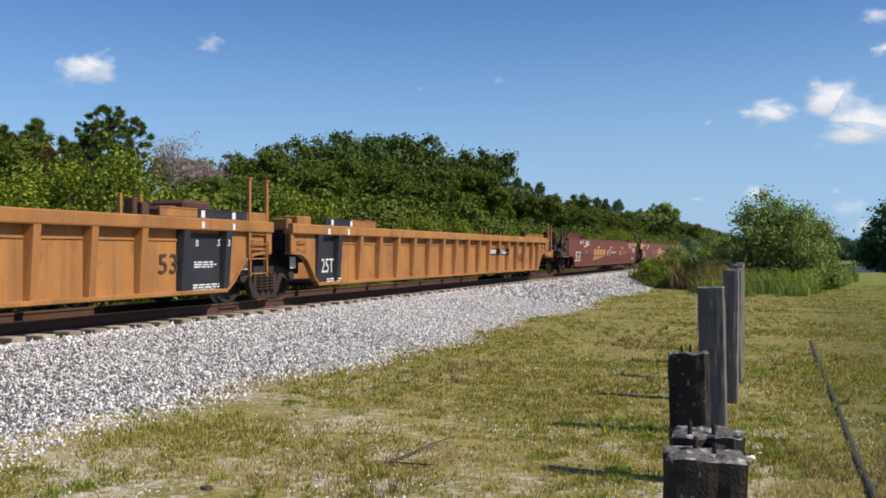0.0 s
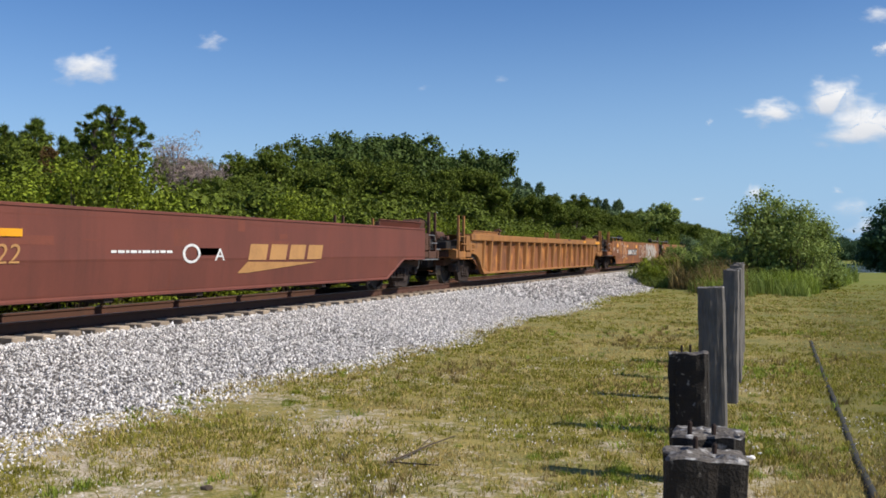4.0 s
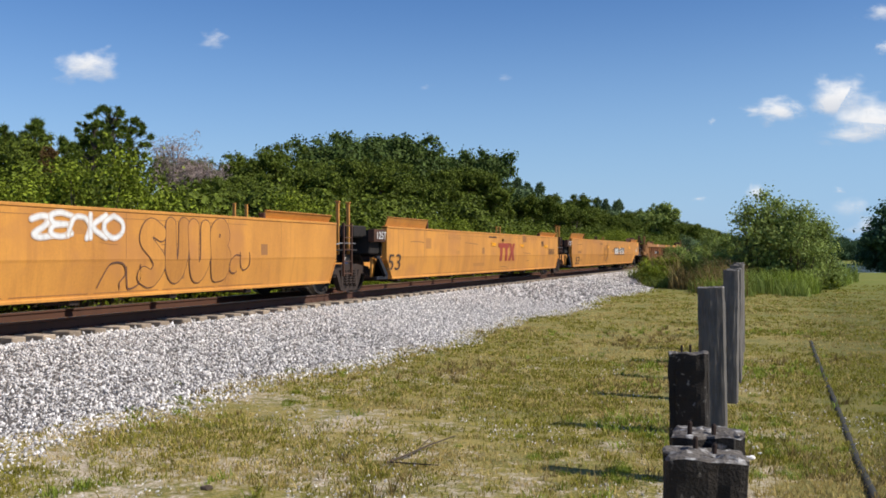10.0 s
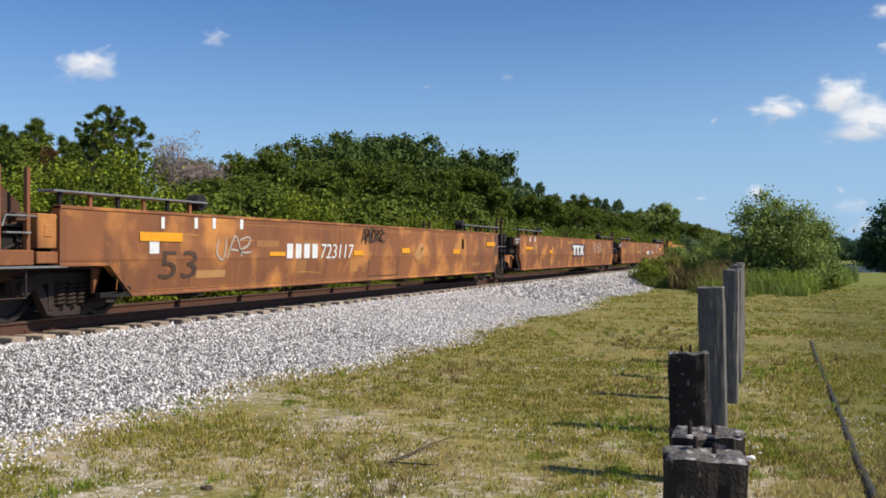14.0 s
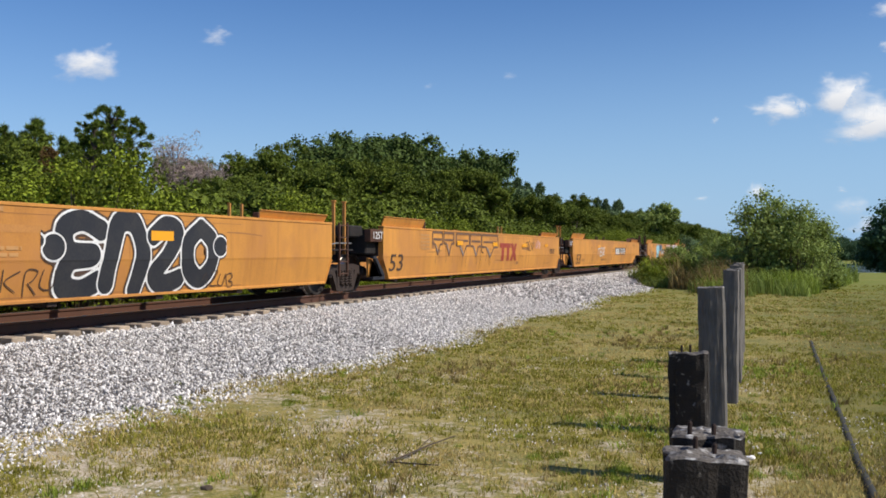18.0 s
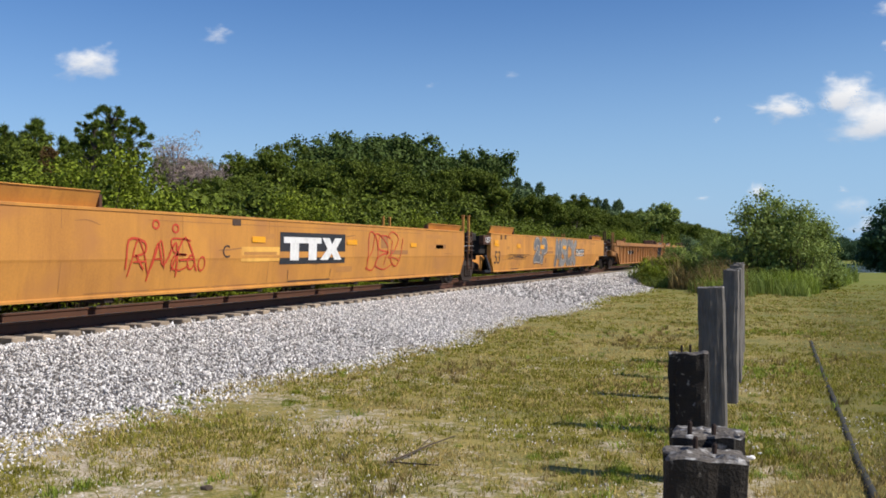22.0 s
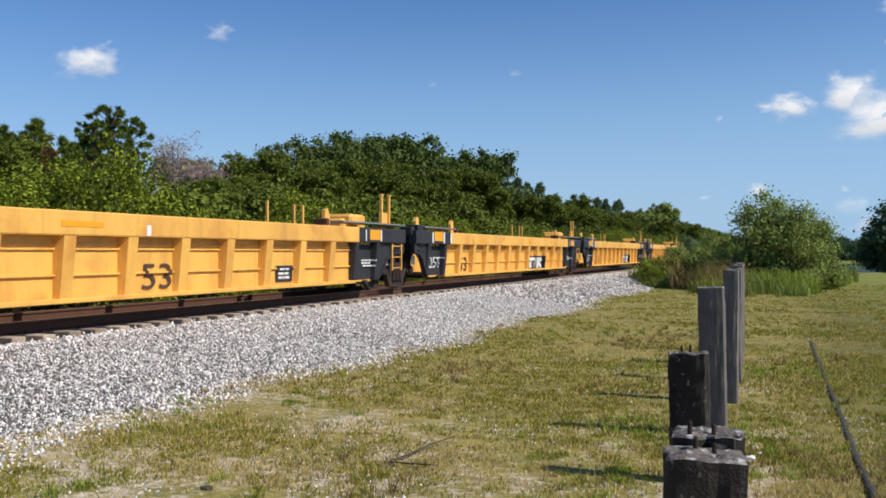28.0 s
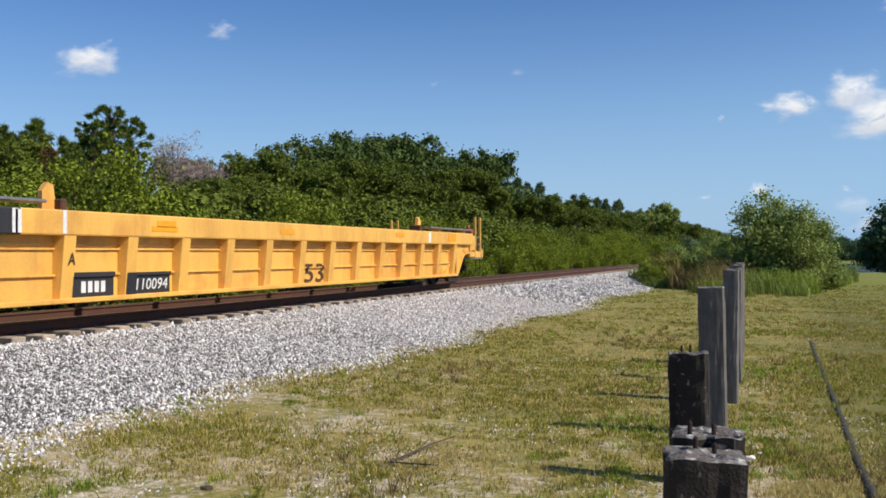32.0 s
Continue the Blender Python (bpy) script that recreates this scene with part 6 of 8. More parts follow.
number(U[17], 3.60, 0.42, 4.50, 0.89, "53", M["umberink"])
patch(U[17], 7.23, 0.81, 10.68, 1.14, M["umberink"])
bars(U[17], 7.43, 0.84, 8.51, 1.08, M["white"], 4)
number(U[17], 8.76, 0.82, 10.53, 1.10, "766769", M["white"])
number(U[17], 10.99, 0.90, 11.38, 1.13, "B", M["umberink"])
patch(U[17], 1.84, 1.30, 2.36, 1.53, M["orange"])
patch(U[17], 5.26, 1.16, 5.83, 1.28, M["orange"])
patch(U[17], 2.46, 0.92, 2.69, 1.15, M["white"])
patch(U[17], 2.08, 1.11, 2.43, 1.23, M["galv"])
bars(U[17], 3.68, 1.23, 3.96, 1.39, M["umberink"], 2)
bars(U[17], 4.48, 1.25, 4.78, 1.41, M["umberink"], 2)
bars(U[17], 5.01, 1.26, 5.33, 1.43, M["umberink"], 2)
piece(U[17], 14.05, 0.26, 17.65, 1.56, "enzo", M["black"], M["white"], 0.155, 0.035, 51, M["umberink"], blobs=((13.98, 1.02, 0.2), (13.7, 1.1, 0.11), (17.75, 1.05, 0.19), (18.05, 1.03, 0.11)))
patch(U[17], 15.94, 1.13, 16.48, 1.28, M["orange"])
patch(U[17], 12.55, 1.16, 13.04, 1.27, M["orange"])
tag(U[17], 13.15, 0.35, 14.06, 0.78, M["umberink"], 52, 0.02)
tag(U[17], 17.24, 0.31, 18.19, 0.67, M["umberink"], 53, 0.02)
text_lines(U[17], 12.57, 0.87, 13.54, 1.04, M["gold"], 2)
text_lines(U[17], 12.29, 1.43, 13.30, 1.54, M["gold"], 1)
block_tag(U[18], 4.35, 0.54, 5.11, 1.53, M["grime"], 61)
block_tag(U[18], 5.22, 0.51, 6.02, 1.56, M["grime"], 62)
block_tag(U[18], 6.23, 0.47, 7.40, 1.62, M["grime"], 63)
block_tag(U[18], 7.48, 0.44, 8.54, 1.67, M["grime"], 64)
block_tag(U[18], 8.59, 0.39, 10.28, 1.73, M["grime"], 65)
patch(U[18], 6.29, 1.16, 6.80, 1.29, M["orange"])
patch(U[18], 9.73, 1.15, 10.22, 1.28, M["orange"])
logo_block(U[18], 10.51, 0.66, 12.55, 1.26, M["red"])
number(U[18], 8.55, 0.92, 8.75, 1.16, "C", M["umberink"])
tag(U[18], 13.76, 0.96, 14.84, 1.38, M["umberink"], 66, 0.03)
patch(U[18], 13.23, 1.14, 13.82, 1.27, M["orange"])
number(U[18], 1.55, 0.49, 2.36, 0.91, "53", M["umberink"])
text_lines(U[18], 3.51, 1.00, 4.24, 1.45, M["gold"], 5)
tag(U[18], 15.11, 1.02, 15.80, 1.39, M["pink"], 67, 0.04)
patch(U[18], 16.54, 1.16, 16.99, 1.27, M["orange"])
text_lines(U[18], 17.29, 0.89, 18.22, 1.09, M["umberink"], 4)
number(U[19], 2.01, 0.41, 2.86, 0.87, "53", M["umberink"])
tag(U[19], 6.90, 0.71, 8.60, 1.29, M["white"], 68, 0.06)
patch(U[19], 11.75, 0.81, 15.19, 1.21, M["umberink"])
bars(U[19], 11.92, 0.85, 13.09, 1.16, M["white"], 4)
number(U[19], 13.30, 0.83, 14.98, 1.18, "766769", M["white"])
number(U[19], 11.11, 0.96, 11.32, 1.15, "A", M["umberink"])
patch(U[19], 8.59, 1.14, 8.95, 1.25, M["orange"])
patch(U[19], 6.90, 1.17, 7.56, 1.30, M["orange"])
number(U[20], 4.26, 0.53, 4.87, 1.00, "53", M["umberink"])
piece(U[20], 6.31, 0.52, 7.62, 1.5, "be", M["skyblue"], M["umberink"], 0.135, 0.028, 71)
piece(U[20], 7.55, 0.78, 7.98, 1.42, "!", M["skyblue"], M["umberink"], 0.06, 0.025, 72)
piece(U[20], 7.99, 1.1, 9.2, 1.58, "rkd", M["navy"], M["skyblue"], 0.062, 0.024, 73, M["black"])
piece(U[20], 9.25, 1.12, 9.62, 1.46, "k", M["skyblue"], M["white"], 0.03, 0.012, 79)
patch(U[20], 7.68, 0.80, 10.67, 1.09, M["umberink"])
bars(U[20], 7.86, 0.82, 8.61, 1.05, M["gold"], 3)
number(U[20], 8.96, 0.81, 10.46, 1.07, "726327", M["white"])
number(U[20], 11.07, 0.81, 11.36, 1.03, "B", M["umberink"])
piece(U[20], 12.26, 0.5, 14.95, 1.57, "ru2", M["pink"], M["umberink"], 0.13, 0.024, 74, M["white"])
piece(U[20], 15.0, 0.3, 20.3, 1.6, "spurc", M["lilac"], M["black"], 0.17, 0.055, 75, M["white"])
patch(U[20], 3.67, 1.32, 4.04, 1.51, M["orange"])
patch(U[20], 9.91, 1.12, 10.46, 1.23, M["orange"])
frame_line(U[20], 11.62, 0.34, 13.81, 0.51)
bars(U[20], 4.06, 1.36, 4.24, 1.48, M["umberink"], 2)
bars(U[20], 4.83, 1.35, 5.02, 1.46, M["umberink"], 2)
patch(U[20], 3.77, 0.93, 3.96, 1.11, M["chalk"])
patch(U[21], 8.71, 0.72, 11.44, 1.34, M["black"])
logo_block(U[21], 8.84, 0.79, 11.26, 1.25, M["white"])
number(U[21], 6.83, 0.86, 7.03, 1.08, "C", M["umberink"])
tag(U[21], 12.38, 0.46, 14.58, 1.53, M["scarlet"], 76, 0.035)
tag(U[21], 12.70, 0.57, 14.41, 1.57, M["scarlet"], 77, 0.03)
ring(U[21], 6.14, 0.63, 6.34, 0.89, M["scarlet"])
ring(U[21], 5.84, 0.66, 6.06, 0.92, M["scarlet"])
ring(U[21], 4.97, 1.3, 5.15, 1.46, M["scarlet"], 0.6)
ring(U[21], 5.45, 1.25, 5.63, 1.41, M["scarlet"], 0.6)
patch(U[21], 7.73, 1.13, 8.17, 1.24, M["orange"])
patch(U[21], 11.51, 1.12, 12.00, 1.23, M["orange"])
patch(U[21], 15.10, 1.08, 15.48, 1.19, M["orange"])
patch(U[21], 7.40, 0.78, 8.69, 1.05, M["bright"])
frame_line(U[21], 9.06, 0.38, 10.83, 0.60)
tag(U[21], 4.31, 0.48, 6.13, 1.29, M["scarlet"], 78, 0.04)
tag(U[21], 4.42, 0.57, 5.83, 1.23, M["scarlet"], 79, 0.03)
patch(U[21], 7.12, 1.42, 7.38, 1.55, M["umberink"])
number(U[21], 19.34, 1.24, 19.92, 1.45, "3", M["umberink"])
number(U[22], 1.57, 0.57, 2.17, 1.00, "53", M["umberink"])
piece(U[22], 6.52, 0.5, 8.5, 1.54, "2p", M["slate"], M["chalk"], 0.12, 0.045, 81, M["umberink"], overlap=0.2)
piece(U[22], 9.95, 0.3, 13.8, 1.56, "msck", [M["slate"], M["grey"]], M["chalk"], 0.12, 0.04, 82, M["umberink"], overlap=0.2)
patch(U[22], 13.68, 0.77, 15.57, 1.10, M["black"])
number(U[22], 13.75, 0.78, 15.44, 1.07, "726327", M["white"])
patch(U[22], 1.50, 1.15, 1.96, 1.36, M["orange"])
patch(U[22], 4.17, 1.10, 4.60, 1.25, M["orange"])
patch(U[22], 7.40, 1.08, 7.99, 1.24, M["orange"])
patch(U[22], 11.15, 1.08, 11.75, 1.23, M["orange"])
bars(U[22], 2.20, 1.38, 2.39, 1.53, M["umberink"], 2)
bars(U[22], 2.67, 1.39, 2.87, 1.55, M["umberink"], 2)
frame_line(U[22], 3.59, 0.36, 4.60, 0.59)
smear(U[22], 2.58, 0.70, 6.07, 0.88, M["umberink"], 83)
patch(U[23], 6.28, 0.84, 6.94, 1.06, M["black"])
bars(U[23], 6.42, 0.86, 6.93, 1.02, M["white"], 4)
patch(U[23], 7.24, 0.84, 8.04, 1.06, M["black"])
number(U[23], 7.26, 0.85, 7.90, 1.03, "86403", M["white"])
number(U[23], 19.21, 0.58, 19.71, 0.97, "53", M["umberink"])
text_lines(U[23], 20.14, 0.57, 20.96, 0.62, M["white"], 1)
text_lines(U[23], 20.14, 0.31, 20.80, 0.45, M["white"], 3)
number(U[23], 20.69, 0.96, 20.86, 1.07, "53", M["white"])
number(U[23], 20.19, 0.96, 20.28, 1.06, "B", M["white"])
ring(U[23], 20.32, 0.78, 20.50, 0.96, M["gold"])
cable_loop(U[24], 8.34, 0.78, 9.54, 1.36)
number(U[24], 11.38, 0.78, 12.37, 1.06, "53", M["umber"])
text_lines(U[24], 5.15, 0.56, 5.82, 0.70, M["umber"], 2)
text_lines(U[24], 6.21, 0.61, 6.79, 0.74, M["umber"], 2)
text_lines(U[24], 18.41, 0.13, 19.22, 0.59, M["white"], 5)
patch(U[24], 7.24, 0.70, 7.88, 1.10, M["gold"])
chord_patch(U[24], 9.55, 1.41, 10.17, 1.54, M["orange"])
chord_patch(U[24], 10.46, 1.41, 11.25, 1.54, M["orange"])
chord_patch(U[24], 6.12, 1.42, 6.57, 1.55, M["orange"])
patch(U[26], 6.05, 0.33, 7.05, 0.65, M["black"])
bars(U[26], 6.29, 0.40, 6.86, 0.57, M["white"], 4)
patch(U[26], 7.14, 0.33, 8.41, 0.67, M["black"])
number(U[26], 7.36, 0.38, 8.26, 0.56, "110094", M["white"])
number(U[26], 12.56, 0.38, 13.26, 0.78, "53", M["umberink"])
number(U[26], 5.94, 0.81, 6.15, 0.97, "B", M["umberink"])
patch(U[26], 16.44, 0.37, 17.06, 0.69, M["black"])
text_lines(U[26], 16.53, 0.41, 16.98, 0.65, M["white"], 3)
chord_patch(U[26], 3.85, 1.30, 4.27, 1.52, M["orange"])
chord_patch(U[26], 7.80, 1.30, 8.36, 1.39, M["orange"])
chord_patch(U[26], 10.71, 1.30, 11.51, 1.38, M["orange"])
stripe(U[26], 4.91, 1.21, 4.98, 1.47, M["white"])
stripe(U[26], 5.72, 1.21, 5.80, 1.46, M["white"])
stripe(U[26], 12.44, 1.16, 12.54, 1.36, M["white"])
number(U[27], 4.16, 0.38, 4.83, 0.81, "53", M["umberink"])
chord_patch(U[27], 1.67, 1.26, 2.33, 1.52, M["orange"])
stripe(U[27], 1.52, 1.18, 1.61, 1.50, M["white"])
stripe(U[27], 2.37, 1.16, 2.47, 1.51, M["white"])
stripe(U[27], 2.94, 1.15, 3.04, 1.50, M["white"])
patch(U[27], 0.53, 0.92, 0.73, 0.99, M["white"])
chord_patch(U[27], 5.56, 1.27, 6.19, 1.35, M["orange"])
text_lines(U[26], 20.19, 0.60, 20.81, 0.79, M["white"], 3)
chord_patch(U[26], 20.28, 1.24, 20.85, 1.48, M["orange"])
stripe(U[26], 20.05, 1.21, 20.10, 1.47, M["white"])
stripe(U[26], 20.87, 1.21, 20.94, 1.48, M["white"])
number(U[28], 4.16, 0.38, 4.83, 0.81, "53", M["umberink"])
chord_patch(U[28], 1.67, 1.26, 2.33, 1.52, M["orange"])
stripe(U[28], 1.52, 1.18, 1.61, 1.50, M["white"])
stripe(U[28], 2.37, 1.16, 2.47, 1.51, M["white"])
stripe(U[28], 2.94, 1.15, 3.04, 1.50, M["white"])
patch(U[28], 0.53, 0.92, 0.73, 0.99, M["white"])
chord_patch(U[28], 5.56, 1.27, 6.19, 1.35, M["orange"])
text_lines(U[27], 18.19, 0.60, 18.81, 0.79, M["white"], 3)
chord_patch(U[27], 18.28, 1.24, 18.85, 1.48, M["orange"])
stripe(U[27], 18.05, 1.21, 18.10, 1.47, M["white"])
stripe(U[27], 18.87, 1.21, 18.94, 1.48, M["white"])
number(U[29], 4.16, 0.38, 4.83, 0.81, "53", M["umberink"])
chord_patch(U[29], 1.67, 1.26, 2.33, 1.52, M["orange"])
stripe(U[29], 1.52, 1.18, 1.61, 1.50, M["white"])
stripe(U[29], 2.37, 1.16, 2.47, 1.51, M["white"])
stripe(U[29], 2.94, 1.15, 3.04, 1.50, M["white"])
patch(U[29], 0.53, 0.92, 0.73, 0.99, M["white"])
chord_patch(U[29], 5.56, 1.27, 6.19, 1.35, M["orange"])
text_lines(U[28], 18.29, 0.60, 18.91, 0.79, M["white"], 3)
chord_patch(U[28], 18.38, 1.24, 18.95, 1.48, M["orange"])
stripe(U[28], 18.15, 1.21, 18.20, 1.47, M["white"])
stripe(U[28], 18.97, 1.21, 19.04, 1.48, M["white"])
chord_patch(U[30], 1.67, 1.26, 2.33, 1.52, M["orange"])
stripe(U[30], 1.52, 1.18, 1.61, 1.50, M["white"])
stripe(U[30], 2.37, 1.16, 2.47, 1.51, M["white"])
stripe(U[30], 2.94, 1.15, 3.04, 1.50, M["white"])
patch(U[30], 0.53, 0.92, 0.73, 0.99, M["white"])
chord_patch(U[30], 5.56, 1.27, 6.19, 1.35, M["orange"])
text_lines(U[29], 18.29, 0.60, 18.91, 0.79, M["white"], 3)
chord_patch(U[29], 18.38, 1.24, 18.95, 1.48, M["orange"])
stripe(U[29], 18.15, 1.21, 18.20, 1.47, M["white"])
stripe(U[29], 18.97, 1.21, 19.04, 1.48, M["white"])
patch(U[27], 11.75, 0.28, 14.02, 0.81, M["black"])
logo_block(U[27], 11.86, 0.35, 13.86, 0.75, M["white"])
chord_patch(U[27], 11.32, 1.31, 11.83, 1.42, M["orange"])
chord_patch(U[27], 14.58, 1.30, 15.03, 1.39, M["orange"])
patch(U[28], 11.75, 0.28, 14.02, 0.81, M["black"])
logo_block(U[28], 11.86, 0.35, 13.86, 0.75, M["white"])
chord_patch(U[28], 11.32, 1.31, 11.83, 1.42, M["orange"])
chord_patch(U[28], 14.58, 1.30, 15.03, 1.39, M["orange"])
patch(U[29], 11.75, 0.28, 14.02, 0.81, M["black"])
logo_block(U[29], 11.86, 0.35, 13.86, 0.75, M["white"])
chord_patch(U[29], 11.32, 1.31, 11.83, 1.42, M["orange"])
chord_patch(U[29], 14.58, 1.30, 15.03, 1.39, M["orange"])
patch(U[30], 4.11, 0.27, 4.93, 0.67, M["black"])
bars(U[30], 4.26, 0.38, 4.78, 0.54, M["white"], 4)
patch(U[30], 5.09, 0.25, 6.22, 0.65, M["black"])
number(U[30], 5.42, 0.38, 6.16, 0.55, "110094", M["white"])
number(U[30], 10.56, 0.21, 11.36, 0.59, "53", M["umberink"])
number(U[30], 3.88, 0.78, 4.01, 0.95, "A", M["umberink"])
chord_patch(U[30], 5.68, 1.34, 6.14, 1.44, M["orange"])
chord_patch(U[30], 9.30, 1.30, 9.83, 1.40, M["orange"])
chord_patch(U[30], 14.76, 1.33, 15.29, 1.44, M["orange"])
chord_patch(U[30], 18.47, 1.26, 19.08, 1.48, M["orange"])
stripe(U[30], 2.89, 1.19, 2.98, 1.51, M["white"])
stripe(U[30], 3.74, 1.19, 3.81, 1.52, M["white"])
stripe(U[30], 16.95, 1.21, 17.11, 1.48, M["white"])
GHOST = {M["yellow"]: (M["faded"], M["smudge"]), M["rust"]: (M["smudge"], M["faded"]), M["maroon"]: (M["brick"], M["brick"])}


def weathering(unit, length, mat, seed):
    """Weld seams, a sill line, old stencils half painted over and scuffs on a plated side."""
    rnd = random.Random(seed)
    pale, dim = GHOST[mat]
    ends = (2.1, length - 2.1)
    seams, y = [], ends[0] + rnd.uniform(0.8, 1.6)
    while y < ends[1] - 1:
        seams.append(rect(y, rnd.choice((0.4, 0.86)), y + 0.012, 1.53))
        y += rnd.choice((1.75, 2.6, 3.5))
    laid(unit, "weld_seam", seams, dim, 0.003)
    laid(unit, "sill_line", [rect(ends[0] + 1.5 + i * 1.5, 0.365, ends[0] + 2.9 + i * 1.5, 0.375) for i in range(int((length - 7.5) / 1.5))], dim, 0.003)
    laid(unit, "chord_line", [rect(ends[0] + 2.8, 1.44, ends[1] - 2.8, 1.448)], dim, 0.003)
    for k in range(9):
        y, z = rnd.uniform(ends[0] + 0.2, ends[1] - 1.2), rnd.choice((1.32, 1.05, 0.9, 0.52, 1.2))
        w, h = rnd.choice(((0.3, 0.1), (0.75, 0.12), (0.22, 0.2), (1.1, 0.1), (0.4, 0.28)))
        laid(unit, "painted_over_stencil", [rect(y, z, y + w, z + h)], pale if k % 3 else dim, 0.0025)
    for k in range(5):
        y, z, w = rnd.uniform(*ends), rnd.uniform(0.45, 1.4), rnd.uniform(0.3, 1.4)
        laid(unit, "scuff", ribbon(curve_through([(y, z), (y + w * 0.5, z + rnd.uniform(-0.03, 0.03)), (y + w, z + rnd.uniform(-0.05, 0.05))], 4), rnd.uniform(0.01, 0.03)), dim, 0.0035)


for i, (u, u0) in enumerate(UNITS):
    if u.name in PLATED:
        weathering(u, *PLATED[u.name], 300 + i)
for spot in LOADS:
    number(*spot, '125T', M["white"])


# the marker lamp on the last coupler
def end_marker(unit, L):
    m = part("end_marker", boxes((0.3, 0.62, L - 0.75, L - 0.55, 1.32, 1.72), (0.4, 0.52, L - 0.72, L - 0.6, 1.72, 1.86), bevel=0.03), M["red_lamp"], unit, "orange red end of train marker box")
    part("marker_pole", boxes((0.42, 0.48, L - 0.68, L - 0.62, 0.95, 1.34), bevel=0.008), M["iron"], m)
    part("marker_face", boxes((0.34, 0.58, L - 0.545, L - 0.535, 1.38, 1.66)), M["orange"], m)


end_marker(U[30], 652.3 - 628.5)

# ---- plants ----
def leaf_cloud(name, mat, blobs, n, size, seed, droop=0.3, flat=0.0, shape="leaf"):
    """Loose leaves scattered over the skins of many blobs (x, y, z, rx, ry, rz)."""
    rs = np.random.RandomState(seed)
    w = np.array([b[3] * b[4] + b[4] * b[5] + b[3] * b[5] for b in blobs])
    pick = rs.choice(len(blobs), n, p=w / w.sum())
    B = np.array(blobs)[pick]
    d = rs.normal(size=(n, 3))
    d /= np.linalg.norm(d, axis=1)[:, None]
    rad = np.abs(rs.normal(size=n) * 0.34 + 0.6)[:, None]
    P = B[:, :3] + d * B[:, 3:] * rad
    nor = d + rs.normal(size=(n, 3)) * 0.55 + [0, 0, 0.35]
    nor /= np.linalg.norm(nor, axis=1)[:, None]
    t = np.cross(nor, rs.normal(size=(n, 3)))
    t /= np.linalg.norm(t, axis=1)[:, None] + 1e-9
    if shape == "tuft":                  # needles spraying out from the twig's end
        P = B[:, :3] + d * B[:, 3:] * 0.5 * rs.rand(n)[:, None]
        t = d + rs.normal(size=(n, 3)) * 0.25 + [0, 0, 0.2]
    t[:, 2] -= droop * rs.rand(n)
    s = np.cross(nor, t)
    s /= np.linalg.norm(s, axis=1)[:, None] + 1e-9
    sz = (size * (0.6 + 0.8 * rs.rand(n)))[:, None]
    k = 0.5 if shape == "leaf" else 0.1
    V = np.stack([P - t * sz * 0.5, P + s * sz * k * 0.8 + nor * sz * 0.06, P + t * sz * 0.55, P - s * sz * k * 0.8 + nor * sz * 0.06], 1).reshape(-1, 3)
    F = np.arange(4 * n).reshape(-1, 4)
    me = bpy.data.meshes.new(name)
    me.from_pydata(V.tolist(), [], F.tolist())
    me.materials.append(mat)
    return me


def limbs(bm, p, d, length, r, depth, rnd, tips, spread=0.6):
    q = p + d * length
    mid = p + d * length * 0.5 + Vector((rnd.uniform(-1, 1), rnd.uniform(-1, 1), 0)) * length * 0.06
    tube(bm, [p, mid, q], [r, r * 0.82, r * 0.62], 6)
    tips.append((q, length))
    if depth:
        for _ in range(rnd.choice((2, 3))):
            nd = (d + Vector((rnd.uniform(-1, 1), rnd.uniform(-1, 1), rnd.uniform(-0.25, 0.5))) * spread).normalized()
            limbs(bm, q, nd, length * rnd.uniform(0.6, 0.8), r * 0.6, depth - 1, rnd, tips, spread)


